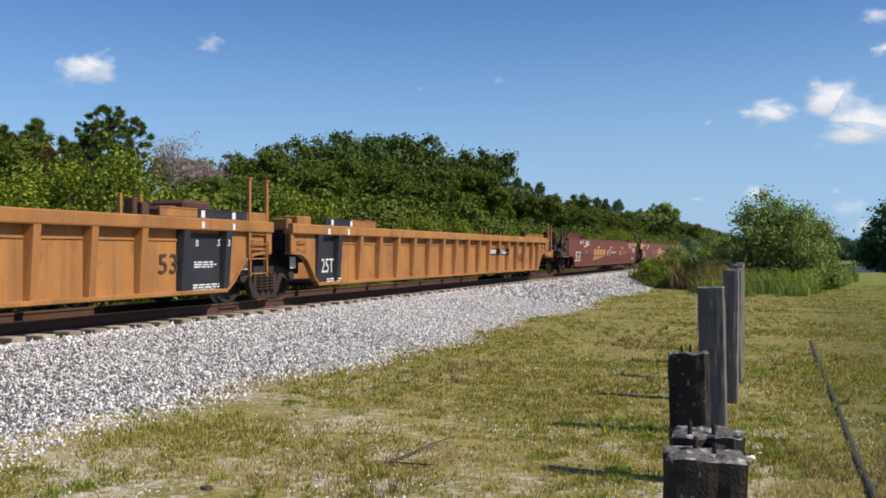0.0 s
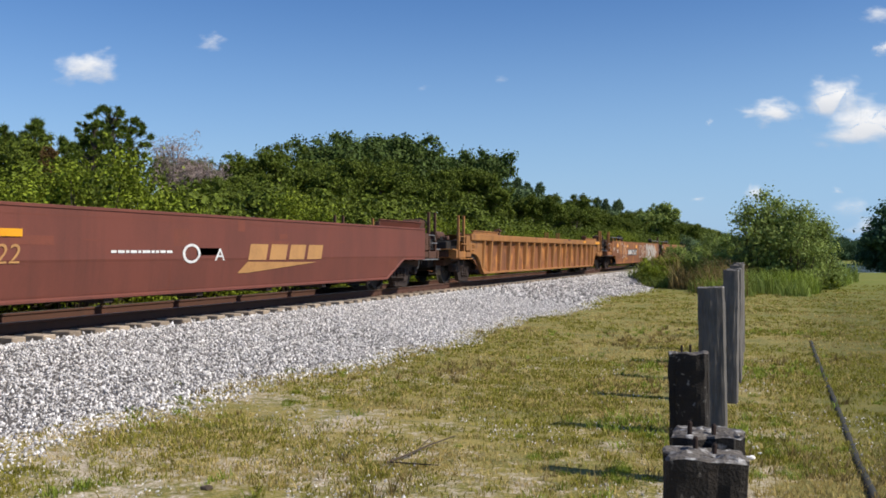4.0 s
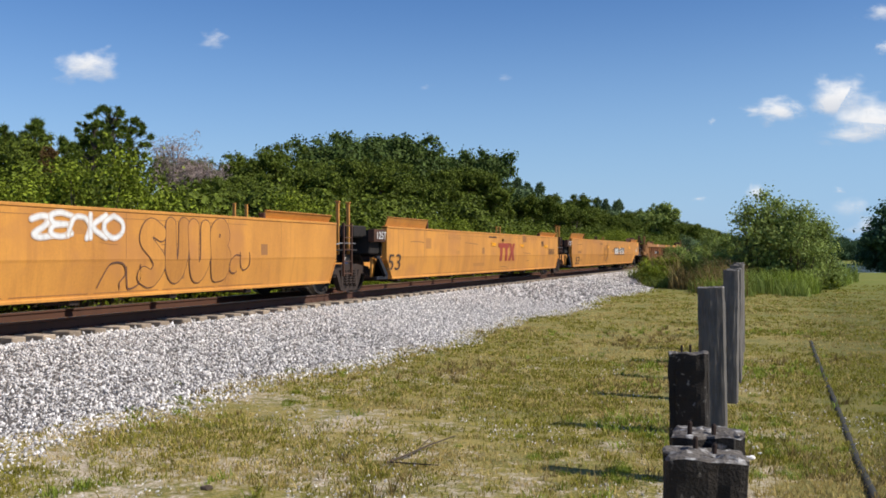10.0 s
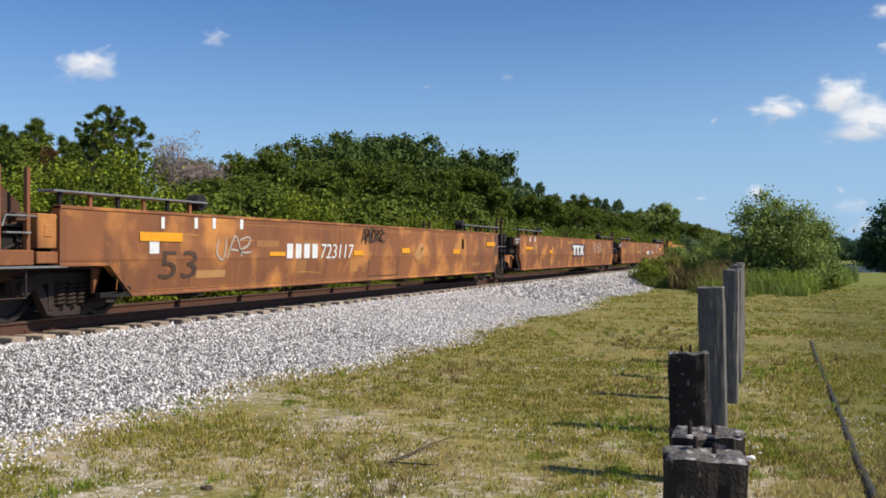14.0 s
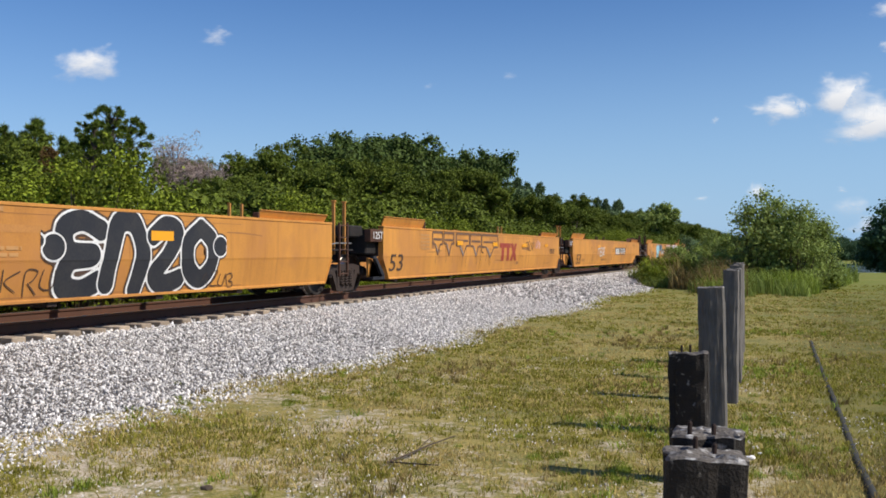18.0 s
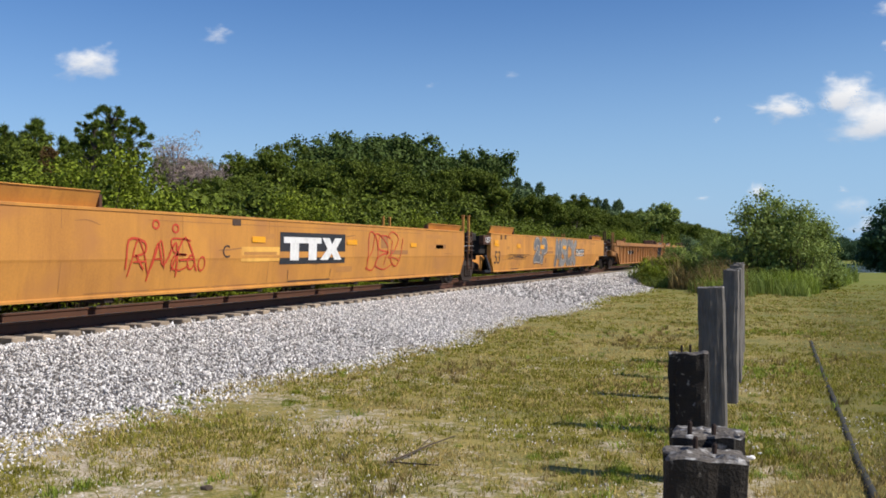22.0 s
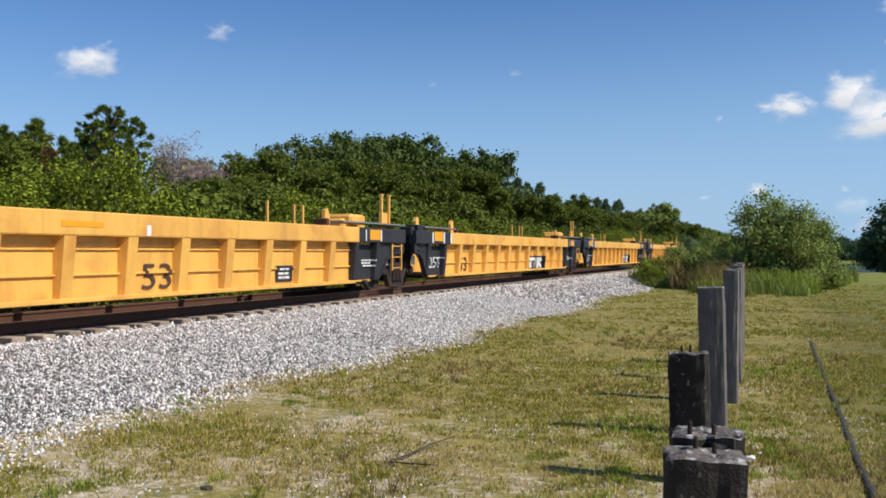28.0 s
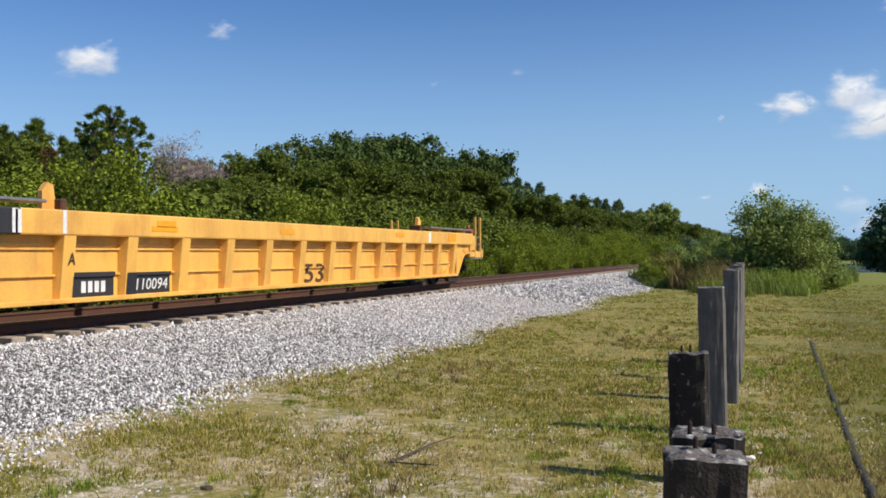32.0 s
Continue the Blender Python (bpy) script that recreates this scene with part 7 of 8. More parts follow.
def tree(name, label, seed, h, w, mat, leaves=3500, leaf=0.22, depth=3, trunk=0.3, conifer=False, category="tree", dead=False, fat=1.0, cone=False):
    rnd = random.Random(seed)
    e = tagged(new(name), label, category, "trees behind the track")
    bm = bmesh.new()
    tips = []
    if conifer:
        tube(bm, [(0, 0, -0.2), (0.1, 0, h * 0.5), (0, 0.1, h * 0.97)], [0.17, 0.12, 0.03], 7)
        blobs = []
        for i in range(110):
            z = h * (0.38 + 0.62 * (i / 110)) if not cone else h * (0.2 + 0.76 * (i / 110))
            swell = 1.08 - z / h if cone else 0.2 + 0.8 * math.sin(math.pi * min(1, max(0, (z / h - 0.34) / 0.7)))
            a, rr = rnd.random() * 6.28, w * 0.5 * swell * rnd.uniform(0.2, 1.2)
            q = (rr * math.cos(a), rr * math.sin(a), z + 0.2)
            tube(bm, [(0, 0, z - 0.25), q], [0.03, 0.012], 5)
            g = rnd.uniform(0.2, 0.5) * fat
            blobs.append((*q, g, g, g * 0.8))
    else:
        limbs(bm, Vector((0, 0, -0.2)), Vector((rnd.uniform(-0.1, 0.1), rnd.uniform(-0.1, 0.1), 1)).normalized(), h * 0.3, h * 0.028, depth, rnd, tips, 0.75)
        sx = w / 2 / max(0.1, max(abs(q.x) for q, _ in tips) + 0.6)
        sz = (h * 0.94) / max(q.z for q, _ in tips)
        for v in bm.verts:
            v.co = Vector((v.co.x * sx, v.co.y * sx, v.co.z * sz))
        blobs = []
        for q, l in tips[1:]:
            g = rnd.uniform(0.35, 1.0) * h * 0.088 * fat
            blobs.append((q.x * sx, q.y * sx, q.z * sz, g * 1.25, g * 1.25, g * 0.85))
            for _ in range(2):
                a, t = rnd.random() * 6.28, rnd.uniform(1.2, 2.3) * g
                blobs.append((q.x * sx + t * math.cos(a), q.y * sx + t * math.sin(a), q.z * sz + rnd.uniform(-0.8, 1.2) * g, g * 0.6, g * 0.6, g * 0.5))
    part("trunk", bm, M["bark"] if not dead else M["leaf_dead"], e)
    part("crown", leaf_cloud("crown", mat, blobs, leaves, leaf, seed + 5, shape="tuft" if conifer else "needle" if dead else "leaf"), None, e)
    return e


def bush(name, label, seed, h, w, mat, leaves, leaf, category="bush", blobs_n=22, group="bushes behind the track"):
    rnd = random.Random(seed)
    e = tagged(new(name), label, category, group)
    bm, blobs = bmesh.new(), []
    for i in range(blobs_n):
        a, rr = rnd.random() * 6.28, w / 2 * rnd.random() ** 0.6
        z = h * rnd.uniform(0.12, 0.92) * (1 - 0.45 * (2 * rr / w) ** 2)
        q = (rr * math.cos(a), rr * math.sin(a), z)
        tube(bm, [(q[0] * 0.3, q[1] * 0.3, -0.1), (q[0] * 0.75, q[1] * 0.75, z * 0.5), q], [0.03, 0.02, 0.008], 5)
        g = rnd.uniform(0.11, 0.22) * (h + w) / 2
        blobs.append((*q, g, g, g * 0.85))
    part("stem", bm, M["bark"], e)
    part("foliage", leaf_cloud("foliage", mat, blobs, leaves, leaf, seed + 3), None, e)
    return e


def scatter(kinds, spots, seed):
    """Copies of the kinds at (x, y, z, scale); the first spots take the kinds themselves."""
    rnd = random.Random(seed)
    used = set()
    for i, (x, y, z, s, *which) in enumerate(spots):
        k = kinds[which[0] if which else rnd.randrange(len(kinds))]
        m = pose(x, y, z, 0, 0, rnd.uniform(0, 360))
        if k.name not in used:
            used.add(k.name)
            k.matrix_basis = m
            k.scale = (s, s, s)
        else:
            o = copy_thing(k, m)
            o.scale = (s, s, s)
    for k in kinds:
        if k.name not in used:
            k.matrix_basis = pose(-70, 60, 0)


def line_spot(lat, px):
    """A place on the line x = -lat, seen at the bearing px (the right-hand end of the line is 1396.8)."""
    z = 1605 * lat / (0.9342 * (1396.8 - px))
    return -lat, z / 0.9342 - lat * 0.3819, z


oaks = [tree("oak_tree", "dense dark green oak with a rounded crown", 14 + i, 9.0, 8.5, M["leaf_oak"], 30000, 0.2, depth=4, fat=1.45) for i in range(3)]
mids = [tree("broadleaf_tree", "green broadleaf tree in the wood behind the track", 31 + i, 7.0, 6.5, M["leaf_mid"], 38000, 0.115, depth=4) for i in range(4)]
pines = [tree("pine_tree", "tall pine with tufted green branches", 51 + i, 8.0, 2.9, M["leaf_pine"], 22000, 0.2, conifer=True, fat=0.75) for i in range(2)]
spires = [tree("pine_tree", "slender dark green pine in the wood behind the track, lightened for haze", 54 + i, 9.0, 4.4, M["leaf_hazed"], 14000, 0.32, conifer=True, cone=True, fat=1.0) for i in range(2)]
brown = [tree("cedar_tree", "partly browned cedar in the wood", 59, 8.0, 3.4, M["leaf_brown"], 16000, 0.2, conifer=True, cone=True, fat=1.0)]
cedars = [tree("cedar_tree", "pointed bushy green cedar in the wood", 57 + i, 8.0, 4.6, M["leaf_pine"], 24000, 0.2, conifer=True, cone=True, fat=1.15) for i in range(2)]
bare = [tree("leafless_tree", "grey leafless tree with fine twigs", 61, 7.0, 5.0, M["leaf_dead"], 5000, 0.17, depth=4, dead=True)]
pale = [tree("willow_tree", "light green willow with a rounded crown", 66, 9.0, 8.0, M["leaf_pale"], 16000, 0.26, depth=4)]
vines = [bush("vine_bush", "tangled bright green vine covered bush", 71 + i, 4.0, 4.6, M["leaf_vine"], 30000, 0.078, blobs_n=44) for i in range(4)]
darks = [bush("shrub", "mid green broadleaf shrub under the trees", 81 + i, 4.4, 5.0, M["leaf_mid"], 8000, 0.17, blobs_n=34) for i in range(2)]

rnd = random.Random(5)


def row(kinds, seed, lat, wander, step, px0, px1, size, unit, vary=(0.88, 1.1)):
    """A row of plants along the track from bearing px0 to px1; size: the height at a bearing, in metres."""
    spots = []
    x, y, z = line_spot(lat, px0)
    last = line_spot(lat, px1)[1]
    while y < last:
        px = 1396.8 - 1605 * lat / (0.9342 * 0.9342 * (y + lat * 0.3819))
        spots.append((x - rnd.uniform(0, wander), y + rnd.uniform(-0.3, 0.3) * step, 0.1, size(px) / unit * rnd.uniform(*vary)))
        y += step * (1 + y / 120)
    scatter(kinds, spots, seed)


def steps(*pairs):
    def f(px):
        for (a, u), (c, v) in zip(pairs, pairs[1:]):
            if px <= c:
                return u + (v - u) * max(0.0, (px - a) / (c - a))
        return pairs[-1][1]
    return f


row(vines, 1, 16.6, 1.0, 2.1, -160, 1240, steps((0, 3.5), (150, 4.0), (250, 4.1), (330, 3.8), (450, 3.7), (700, 3.9), (1000, 3.6), (1240, 3.7)), 4.0, (0.62, 1.14))
row(darks, 2, 18.6, 1.2, 2.6, -160, 1260, steps((0, 4.0), (300, 4.3), (600, 4.5), (1000, 4.6), (1240, 5.0)), 4.4, (0.8, 1.1))
row(mids, 3, 22.0, 2.0, 3.2, -160, 1270, steps((0, 5.3), (120, 5.6), (215, 5.6), (270, 5.0), (330, 5.2), (480, 5.6), (560, 6.6), (800, 7.2), (1000, 7.0), (1240, 8.0)), 7.0)
row(mids, 4, 27.0, 3.0, 4.2, -160, 700, steps((0, 4.8), (200, 5.3), (270, 6.2), (340, 6.4), (480, 6.2), (700, 7.0)), 7.0)
# the farther oaks carry the haze in their leaf colour
hazy = [tree("oak_tree", "distant oak in the wood, leaves blued and lightened for haze", 24 + i, 9.0, 8.0, M["leaf_hazed"], 18000, 0.26, depth=4, fat=1.3) for i in range(2)]
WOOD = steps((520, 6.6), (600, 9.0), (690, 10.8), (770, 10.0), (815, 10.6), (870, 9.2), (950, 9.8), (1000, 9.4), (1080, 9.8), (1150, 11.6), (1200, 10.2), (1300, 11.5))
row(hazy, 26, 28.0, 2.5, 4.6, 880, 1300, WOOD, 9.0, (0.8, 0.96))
row(oaks, 6, 28.0, 2.5, 4.6, 540, 880, WOOD, 9.0, (0.85, 1.0))


def single(kind, lat, px, top, unit):
    """One tree whose top stands at the height top in the view's bearing px."""
    x, y, z = line_spot(lat, px)
    return (x, y, 0.1, (1.6 + (446.8 - top) * z / 1605) / unit)


scatter(pines, [single(0, 25, 198, 202, 8.0), single(0, 24, 165, 228, 8.0), single(0, 25, 226, 222, 8.0)], 7)
scatter(cedars, [single(0, 23, 60, 212, 8.0), single(0, 24, 10, 226, 8.0), single(0, 23, 118, 246, 8.0), single(0, 25, 148, 236, 8.0), single(0, 26, -40, 220, 8.0)], 17)
scatter(brown, [single(0, 19.5, 86, 262, 8.0)], 18)
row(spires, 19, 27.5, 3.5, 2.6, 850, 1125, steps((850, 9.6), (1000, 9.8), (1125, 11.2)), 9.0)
scatter(bare, [single(0, 26, 275, 246, 7.0), single(0, 26, 312, 254, 7.0)], 8)
scatter(pale, [single(0, 20.5, 1158, 362, 9.0)], 9)

# ---- the thicket beside the posts, on the lawn ----
def reeds(name, label, mat, n, h, w, seed, category="grass clump"):
    """A clump of long arching blades."""
    rs = random.Random(seed)
    V, F = [], []
    for i in range(n):
        a, r = rs.random() * 6.28, w * rs.random() ** 0.6
        bx, by = r * math.cos(a), r * math.sin(a)
        d = rs.random() * 6.28
        hh = h * rs.uniform(0.3, 1.05)
        out = hh * rs.uniform(0.15, 0.8)
        wd = rs.uniform(0.012, 0.035)
        sx, sy = -math.sin(d) * wd, math.cos(d) * wd
        o = len(V)
        for k, f in enumerate((0, 0.45, 0.8, 1.0)):
            x, y = bx + out * f * f * math.cos(d), by + out * f * f * math.sin(d)
            z = hh * (f - 0.18 * f ** 4)
            q = 1 - f * 0.9
            V += [(x - sx * q, y - sy * q, z), (x + sx * q, y + sy * q, z)]
        for k in range(3):
            F.append((o + 2 * k, o + 2 * k + 1, o + 2 * k + 3, o + 2 * k + 2))
    me = bpy.data.meshes.new(name)
    me.from_pydata(V, [], F)
    me.materials.append(mat)
    return tagged(new(name, me), label, category, "tall grass round the thicket")


def eye_spot(px, ahead):
    r = (px - 784) / 1605 * ahead
    return r * 0.9342 - ahead * 0.3567, r * 0.3567 + ahead * 0.9342


tall = [bush("willow_bush", "feathery green willow bush rising from tall grass", 91 + i, 4.3, 2.5, M["leaf_pale"], 10000, 0.1, blobs_n=64, group="bushes of the thicket") for i in range(2)]
# these shrubs take the haze-lightened leaf colour too
dusky = [bush("thicket_tree", "dense dark green shrub in the thicket, lightened for haze", 93 + i, 4.0, 3.0, M["leaf_hazed"], 11000, 0.11, blobs_n=44, group="bushes of the thicket") for i in range(2)]
low = [bush("thicket_bush", "loose green bush in tall grass", 95 + i, 2.2, 2.6, M["leaf_willow"] if i else M["leaf_vine"], 6000, 0.1, group="bushes of the thicket") for i in range(2)]
scatter(tall, [(*eye_spot(px, a), 0, s, k) for px, a, s, k in ((1350, 39, 1.06, 0), (1408, 38, 0.9, 1), (1436, 39, 0.86, 0), (1380, 39, 0.96, 0), (1290, 50, 0.66, 0), (1256, 56, 0.72, 1), (1272, 53, 0.62, 0))], 11)
scatter(dusky, [(*eye_spot(px, a), 0, s, k) for px, a, s, k in ((1424, 39.5, 0.8, 1), (1360, 41, 0.66, 0), (1300, 47, 0.5, 1), (1240, 58, 0.62, 1), (1215, 62, 0.7, 0))], 21)
scatter(low, [(*eye_spot(px, a), 0, s, k) for px, a, s, k in ((1240, 40, 0.8, 1), (1300, 40, 0.8, 1), (1350, 39, 0.8, 1), (1448, 39, 0.7, 1), (1190, 44, 0.75, 0), (1225, 50, 1.0, 1), (1275, 44, 0.9, 1), (1160, 52, 0.7, 0), (1320, 44, 1.2, 1), (1200, 60, 1.0, 1), (1146, 46, 0.62, 0), (1158, 42, 0.55, 0), (1462, 39, 0.5, 0))], 12)
rr = [reeds("reed_clump", "tall bright green grass clump with arching blades", M["reed"], 130, 1.3, 0.8, 98), reeds("reed_clump", "tall dry brownish seed grass clump", M["reed_dry"], 150, 1.6, 0.8, 99), reeds("reed_clump", "dull green weeds and grass clump", M["leaf_willow"], 170, 1.2, 0.9, 97)]
rs = random.Random(17)
spots = []
for i in range(150):
    px = rs.uniform(1130, 1490)
    deep = rs.random()
    a = steps((1130, 43), (1230, 36), (1300, 33), (1410, 33), (1450, 36), (1485, 44))(px) + 8 * deep
    kind = 1 if 1180 < px < 1305 and rs.random() < 0.62 else rs.choice((0, 2, 2))
    spots.append((*eye_spot(px, a), 0, (0.5 + 0.7 * deep) * rs.uniform(0.7, 1.25), kind))
scatter(rr, spots, 13)

# ---- far bank and water ----
tagged(new("water", mesh_of(boxes((4.5, 140, 96, 175, -0.9, -0.45)), M["water"], "water")), "strip of still pond water beyond the lawn", "water", kind="structure")
far = [bush("bank_tree", "dark green tree on the far bank", 111 + i, 9.0, 9.5, M["leaf_far"], 9000, 0.4, category="tree", blobs_n=40, group="trees on the far bank") for i in range(2)]
spots = []
rs = random.Random(23)
for i in range(26):
    px = 1440 + i * 6 + rs.uniform(-3, 3)
    spots.append((*eye_spot(px, 250 + rs.uniform(0, 30)), -0.5, rs.uniform(0.55, 0.85)))
for px, a, s in ((1582, 85, 0.62), (1610, 82, 0.8), (1640, 84, 0.9), (1572, 92, 0.45)):
    spots.append((*eye_spot(px, a), -0.3, s))
for i in range(30):
    spots.append((*eye_spot(1130 + i * 12, 330 + rs.uniform(0, 60)), -0.5, rs.uniform(0.8, 1.3)))
scatter(far, spots, 14)

# ---- the old fence posts ----
def fence_post(x, y, top, w, d, turn, seed, bolts=(), charred=False, tilt=0.0):
    e = tagged(new("fence_post"), "charred black sleeper post with rusty bolts" if charred else "grey weathered sleeper post standing in the grass", "post", "old sleeper fence posts")
    rnd = random.Random(seed)
    rough = 1.0 if charred else 0.55
    side = [(-1 + i / 4, -1) for i in range(8)] + [(1, -1 + i / 4) for i in range(8)] + [(1 - i / 4, 1) for i in range(8)] + [(-1, 1 - i / 4) for i in range(8)]
    n, nz = len(side), 30

    def skin(px, py, z):
        """The worn surface: rounded edges, upright splits, chips."""
        corner = max(0.0, abs(px) + abs(py) - 1.6) / 0.4
        chip = max(0.0, noise.noise((px * 2 + seed, py * 2, z * 7)) + 0.35)
        k = 1 - corner * (0.035 + 0.1 * rough * chip)
        qx, qy = px * w / 2 * k, py * d / 2 * k
        split = max(0.0, noise.noise((qx * 42 + seed, qy * 42, z * 1.6)) - 0.12) * 0.05 * rough
        lump = 0.008 * rough * noise.noise((qx * 14, qy * 14 + seed, z * 9)) + 0.004 * rough * noise.noise((qx * 50, qy * 50 + seed, z * 26))
        r = math.hypot(px, py)
        return qx + px / r * (lump - split), qy + py / r * (lump - split)

    def crest(qx, qy):
        return 0.02 * rough * noise.noise((qx * 11 + seed, qy * 11, 1.0)) + 0.012 * rough * noise.noise((qx * 34, qy * 34 + seed, 2.0)) + tilt * qx
    bm = bmesh.new()
    rings = []
    for i in range(nz + 1):
        ring = []
        for px, py in side:
            z = -0.25 + (top + 0.25) * i / nz
            qx, qy = skin(px, py, z)
            if i == nz:
                z += crest(qx, qy) - 0.006 - 0.02 * rough * max(0.0, noise.noise((px * 3, py * 3 + seed, 4)))
            ring.append(bm.verts.new((qx, qy, z)))
        rings.append(ring)
    for a, c in zip(rings, rings[1:]):
        for j in range(n):
            bm.faces.new((a[j], a[(j + 1) % n], c[(j + 1) % n], c[j]))
    rim = [v.co.copy() for v in rings[-1]]
    part("shaft", bm, M["post"] if charred else M["postgrey"], e)
    bm = bmesh.new()
    rings = [[bm.verts.new(v) for v in rim]]
    for f in (0.93, 0.75, 0.5, 0.25):
        ring = []
        for v in rim:
            qx, qy = v.x * f, v.y * f
            ring.append(bm.verts.new((qx, qy, top + crest(qx, qy) - 0.018 * rough * max(0.0, noise.noise((qx * 70 + seed, qy * 18, 5)) - 0.1))))
        rings.append(ring)
    for a, c in zip(rings, rings[1:]):
        for j in range(n):
            bm.faces.new((a[j], a[(j + 1) % n], c[(j + 1) % n], c[j]))
    bm.faces.new(rings[-1])
    part("post_end", bm, M["posttop"], e, "bleached cracked end grain")
    for bx, by, bh in bolts:
        part("bolt", bar([(bx, by, top - 0.05), (bx + 0.002, by, top + bh - 0.006), (bx + 0.002, by, top + bh)], [0.0085, 0.0085, 0.006], 8), M["bolt"], e, "rusty bolt end")
    e.matrix_basis = pose(x, y, 0, rnd.uniform(-1.0, 1.0), rnd.uniform(-1.2, 1.2), turn)
    return e


# camera-right and camera-ahead, for placing along the lawn
RX, RY = math.cos(radians(20.9)), math.sin(radians(20.9))


def at_eye(right, ahead):
    return right * RX - ahead * RY, right * RY + ahead * RX


def post_at(px, ahead, top_px, w, d, turn, seed, bolts=(), charred=False, tilt=0.0):
    fence_post(*at_eye((px - 784) / 1605 * ahead, ahead), 1.6 - (top_px - 446.8) * ahead / 1605, w, d, turn, seed, bolts, charred, tilt)


post_at(1240, 3.02, 802, 0.27, 0.2, 10, 40, ((-0.03, 0.05, 0.045), (0.03, 0.03, 0.03)), True)
post_at(1257, 3.3, 765, 0.255, 0.26, 2, 50, ((-0.06, -0.07, 0.05), (0.02, -0.02, 0.035)), True)
post_at(1221, 6.3, 624, 0.26, 0.17, -6, 41, ((-0.045, -0.02, 0.05), (0.01, 0.0, 0.055)), True, 0.02)
post_at(1264, 7.95, 508, 0.22, 0.2, -2, 42)
post_at(1292, 9.7, 478, 0.16, 0.18, -3, 43)
post_at(1299, 11.2, 476, 0.18, 0.18, -3, 44)
post_at(1304, 12.7, 470, 0.17, 0.18, -3, 45)
post_at(1308, 14.7, 468, 0.17, 0.18, -3, 46)
post_at(1308, 17.0, 466, 0.18, 0.18, -3, 47)
post_at(1310, 20.0, 466, 0.18, 0.18, -3, 48)
post_at(1311, 24.0, 465, 0.18, 0.18, -3, 49)

# a dark tube laid across the lawn
p = [at_eye((px - 784) / 1605 * a, a) for px, a in ((1560, 5.5), (1545, 5.95), (1516, 7.0), (1490, 8.6), (1468, 10.6), (1448, 13.2), (1435, 16.2))]
tagged(new("drain_pipe", mesh_of(bar([(x, y, -0.006 + 0.008 * math.sin(7 * y)) for x, y in p], 0.033, 10), M["pipe"], "drain_pipe", True)), "thin black tube lying in the grass", "pipe")
p = [at_eye((px - 784) / 1605 * a, a) for px, a in ((1436, 16.25), (1490, 16.0), (1570, 15.7))]
tagged(new("drain_pipe", mesh_of(bar([(x, y, 0.0) for x, y in p], 0.016, 8), M["pipe"], "drain_pipe", True)), "narrow black tube half sunk in the grass", "pipe")


def on_lawn(px, py):
    """The place on the lawn that lies at this bearing and dip."""
    a = 1.6 * 1605 / (py - 446.8)
    return at_eye((px - 784) / 1605 * a, a)


# thin dark rods laid in a fork on the lawn
branch = tagged(new("fallen_branch"), "thin dark forked rods lying in the grass", "branch")
for name, line, r in (("stem", ((684, 823), (722, 812), (760, 797), (806, 783)), (0.008, 0.009, 0.007, 0.004)), ("fork", ((690, 822), (730, 828), (776, 834)), (0.007, 0.006, 0.003)), ("fork", ((735, 806), (752, 790), (764, 783)), (0.005, 0.004, 0.002))):
    part(name, bar([(*on_lawn(*p), 0.02 + 0.012 * i) for i, p in enumerate(line)], list(r), 7), M["bark"], branch)
rs = random.Random(77)
for px, py, r in ((366, 863, 0.035), (742, 604, 0.03), (588, 668, 0.02), (1336, 793, 0.022), (1328, 812, 0.03), (1345, 804, 0.016)):
    bm = bmesh.new()
    bmesh.ops.create_icosphere(bm, subdivisions=2, radius=r)
    for v in bm.verts:
        v.co = Vector((v.co.x * 1.3, v.co.y, v.co.z * 0.7)) * (1 + 0.5 * noise.noise(v.co * (2 / r)))
    x, y = on_lawn(px, py)
    brown = px < 800
    tagged(new("clod" if brown else "rubble", mesh_of(bm, M["bark"] if brown else M["stone"], "clod")), "small brown clod of earth on the sandy lawn" if brown else "pale lump of rubble beside the charred post", "clod" if brown else "stone").matrix_basis = pose(x, y, height(x, y) + r * 0.3)


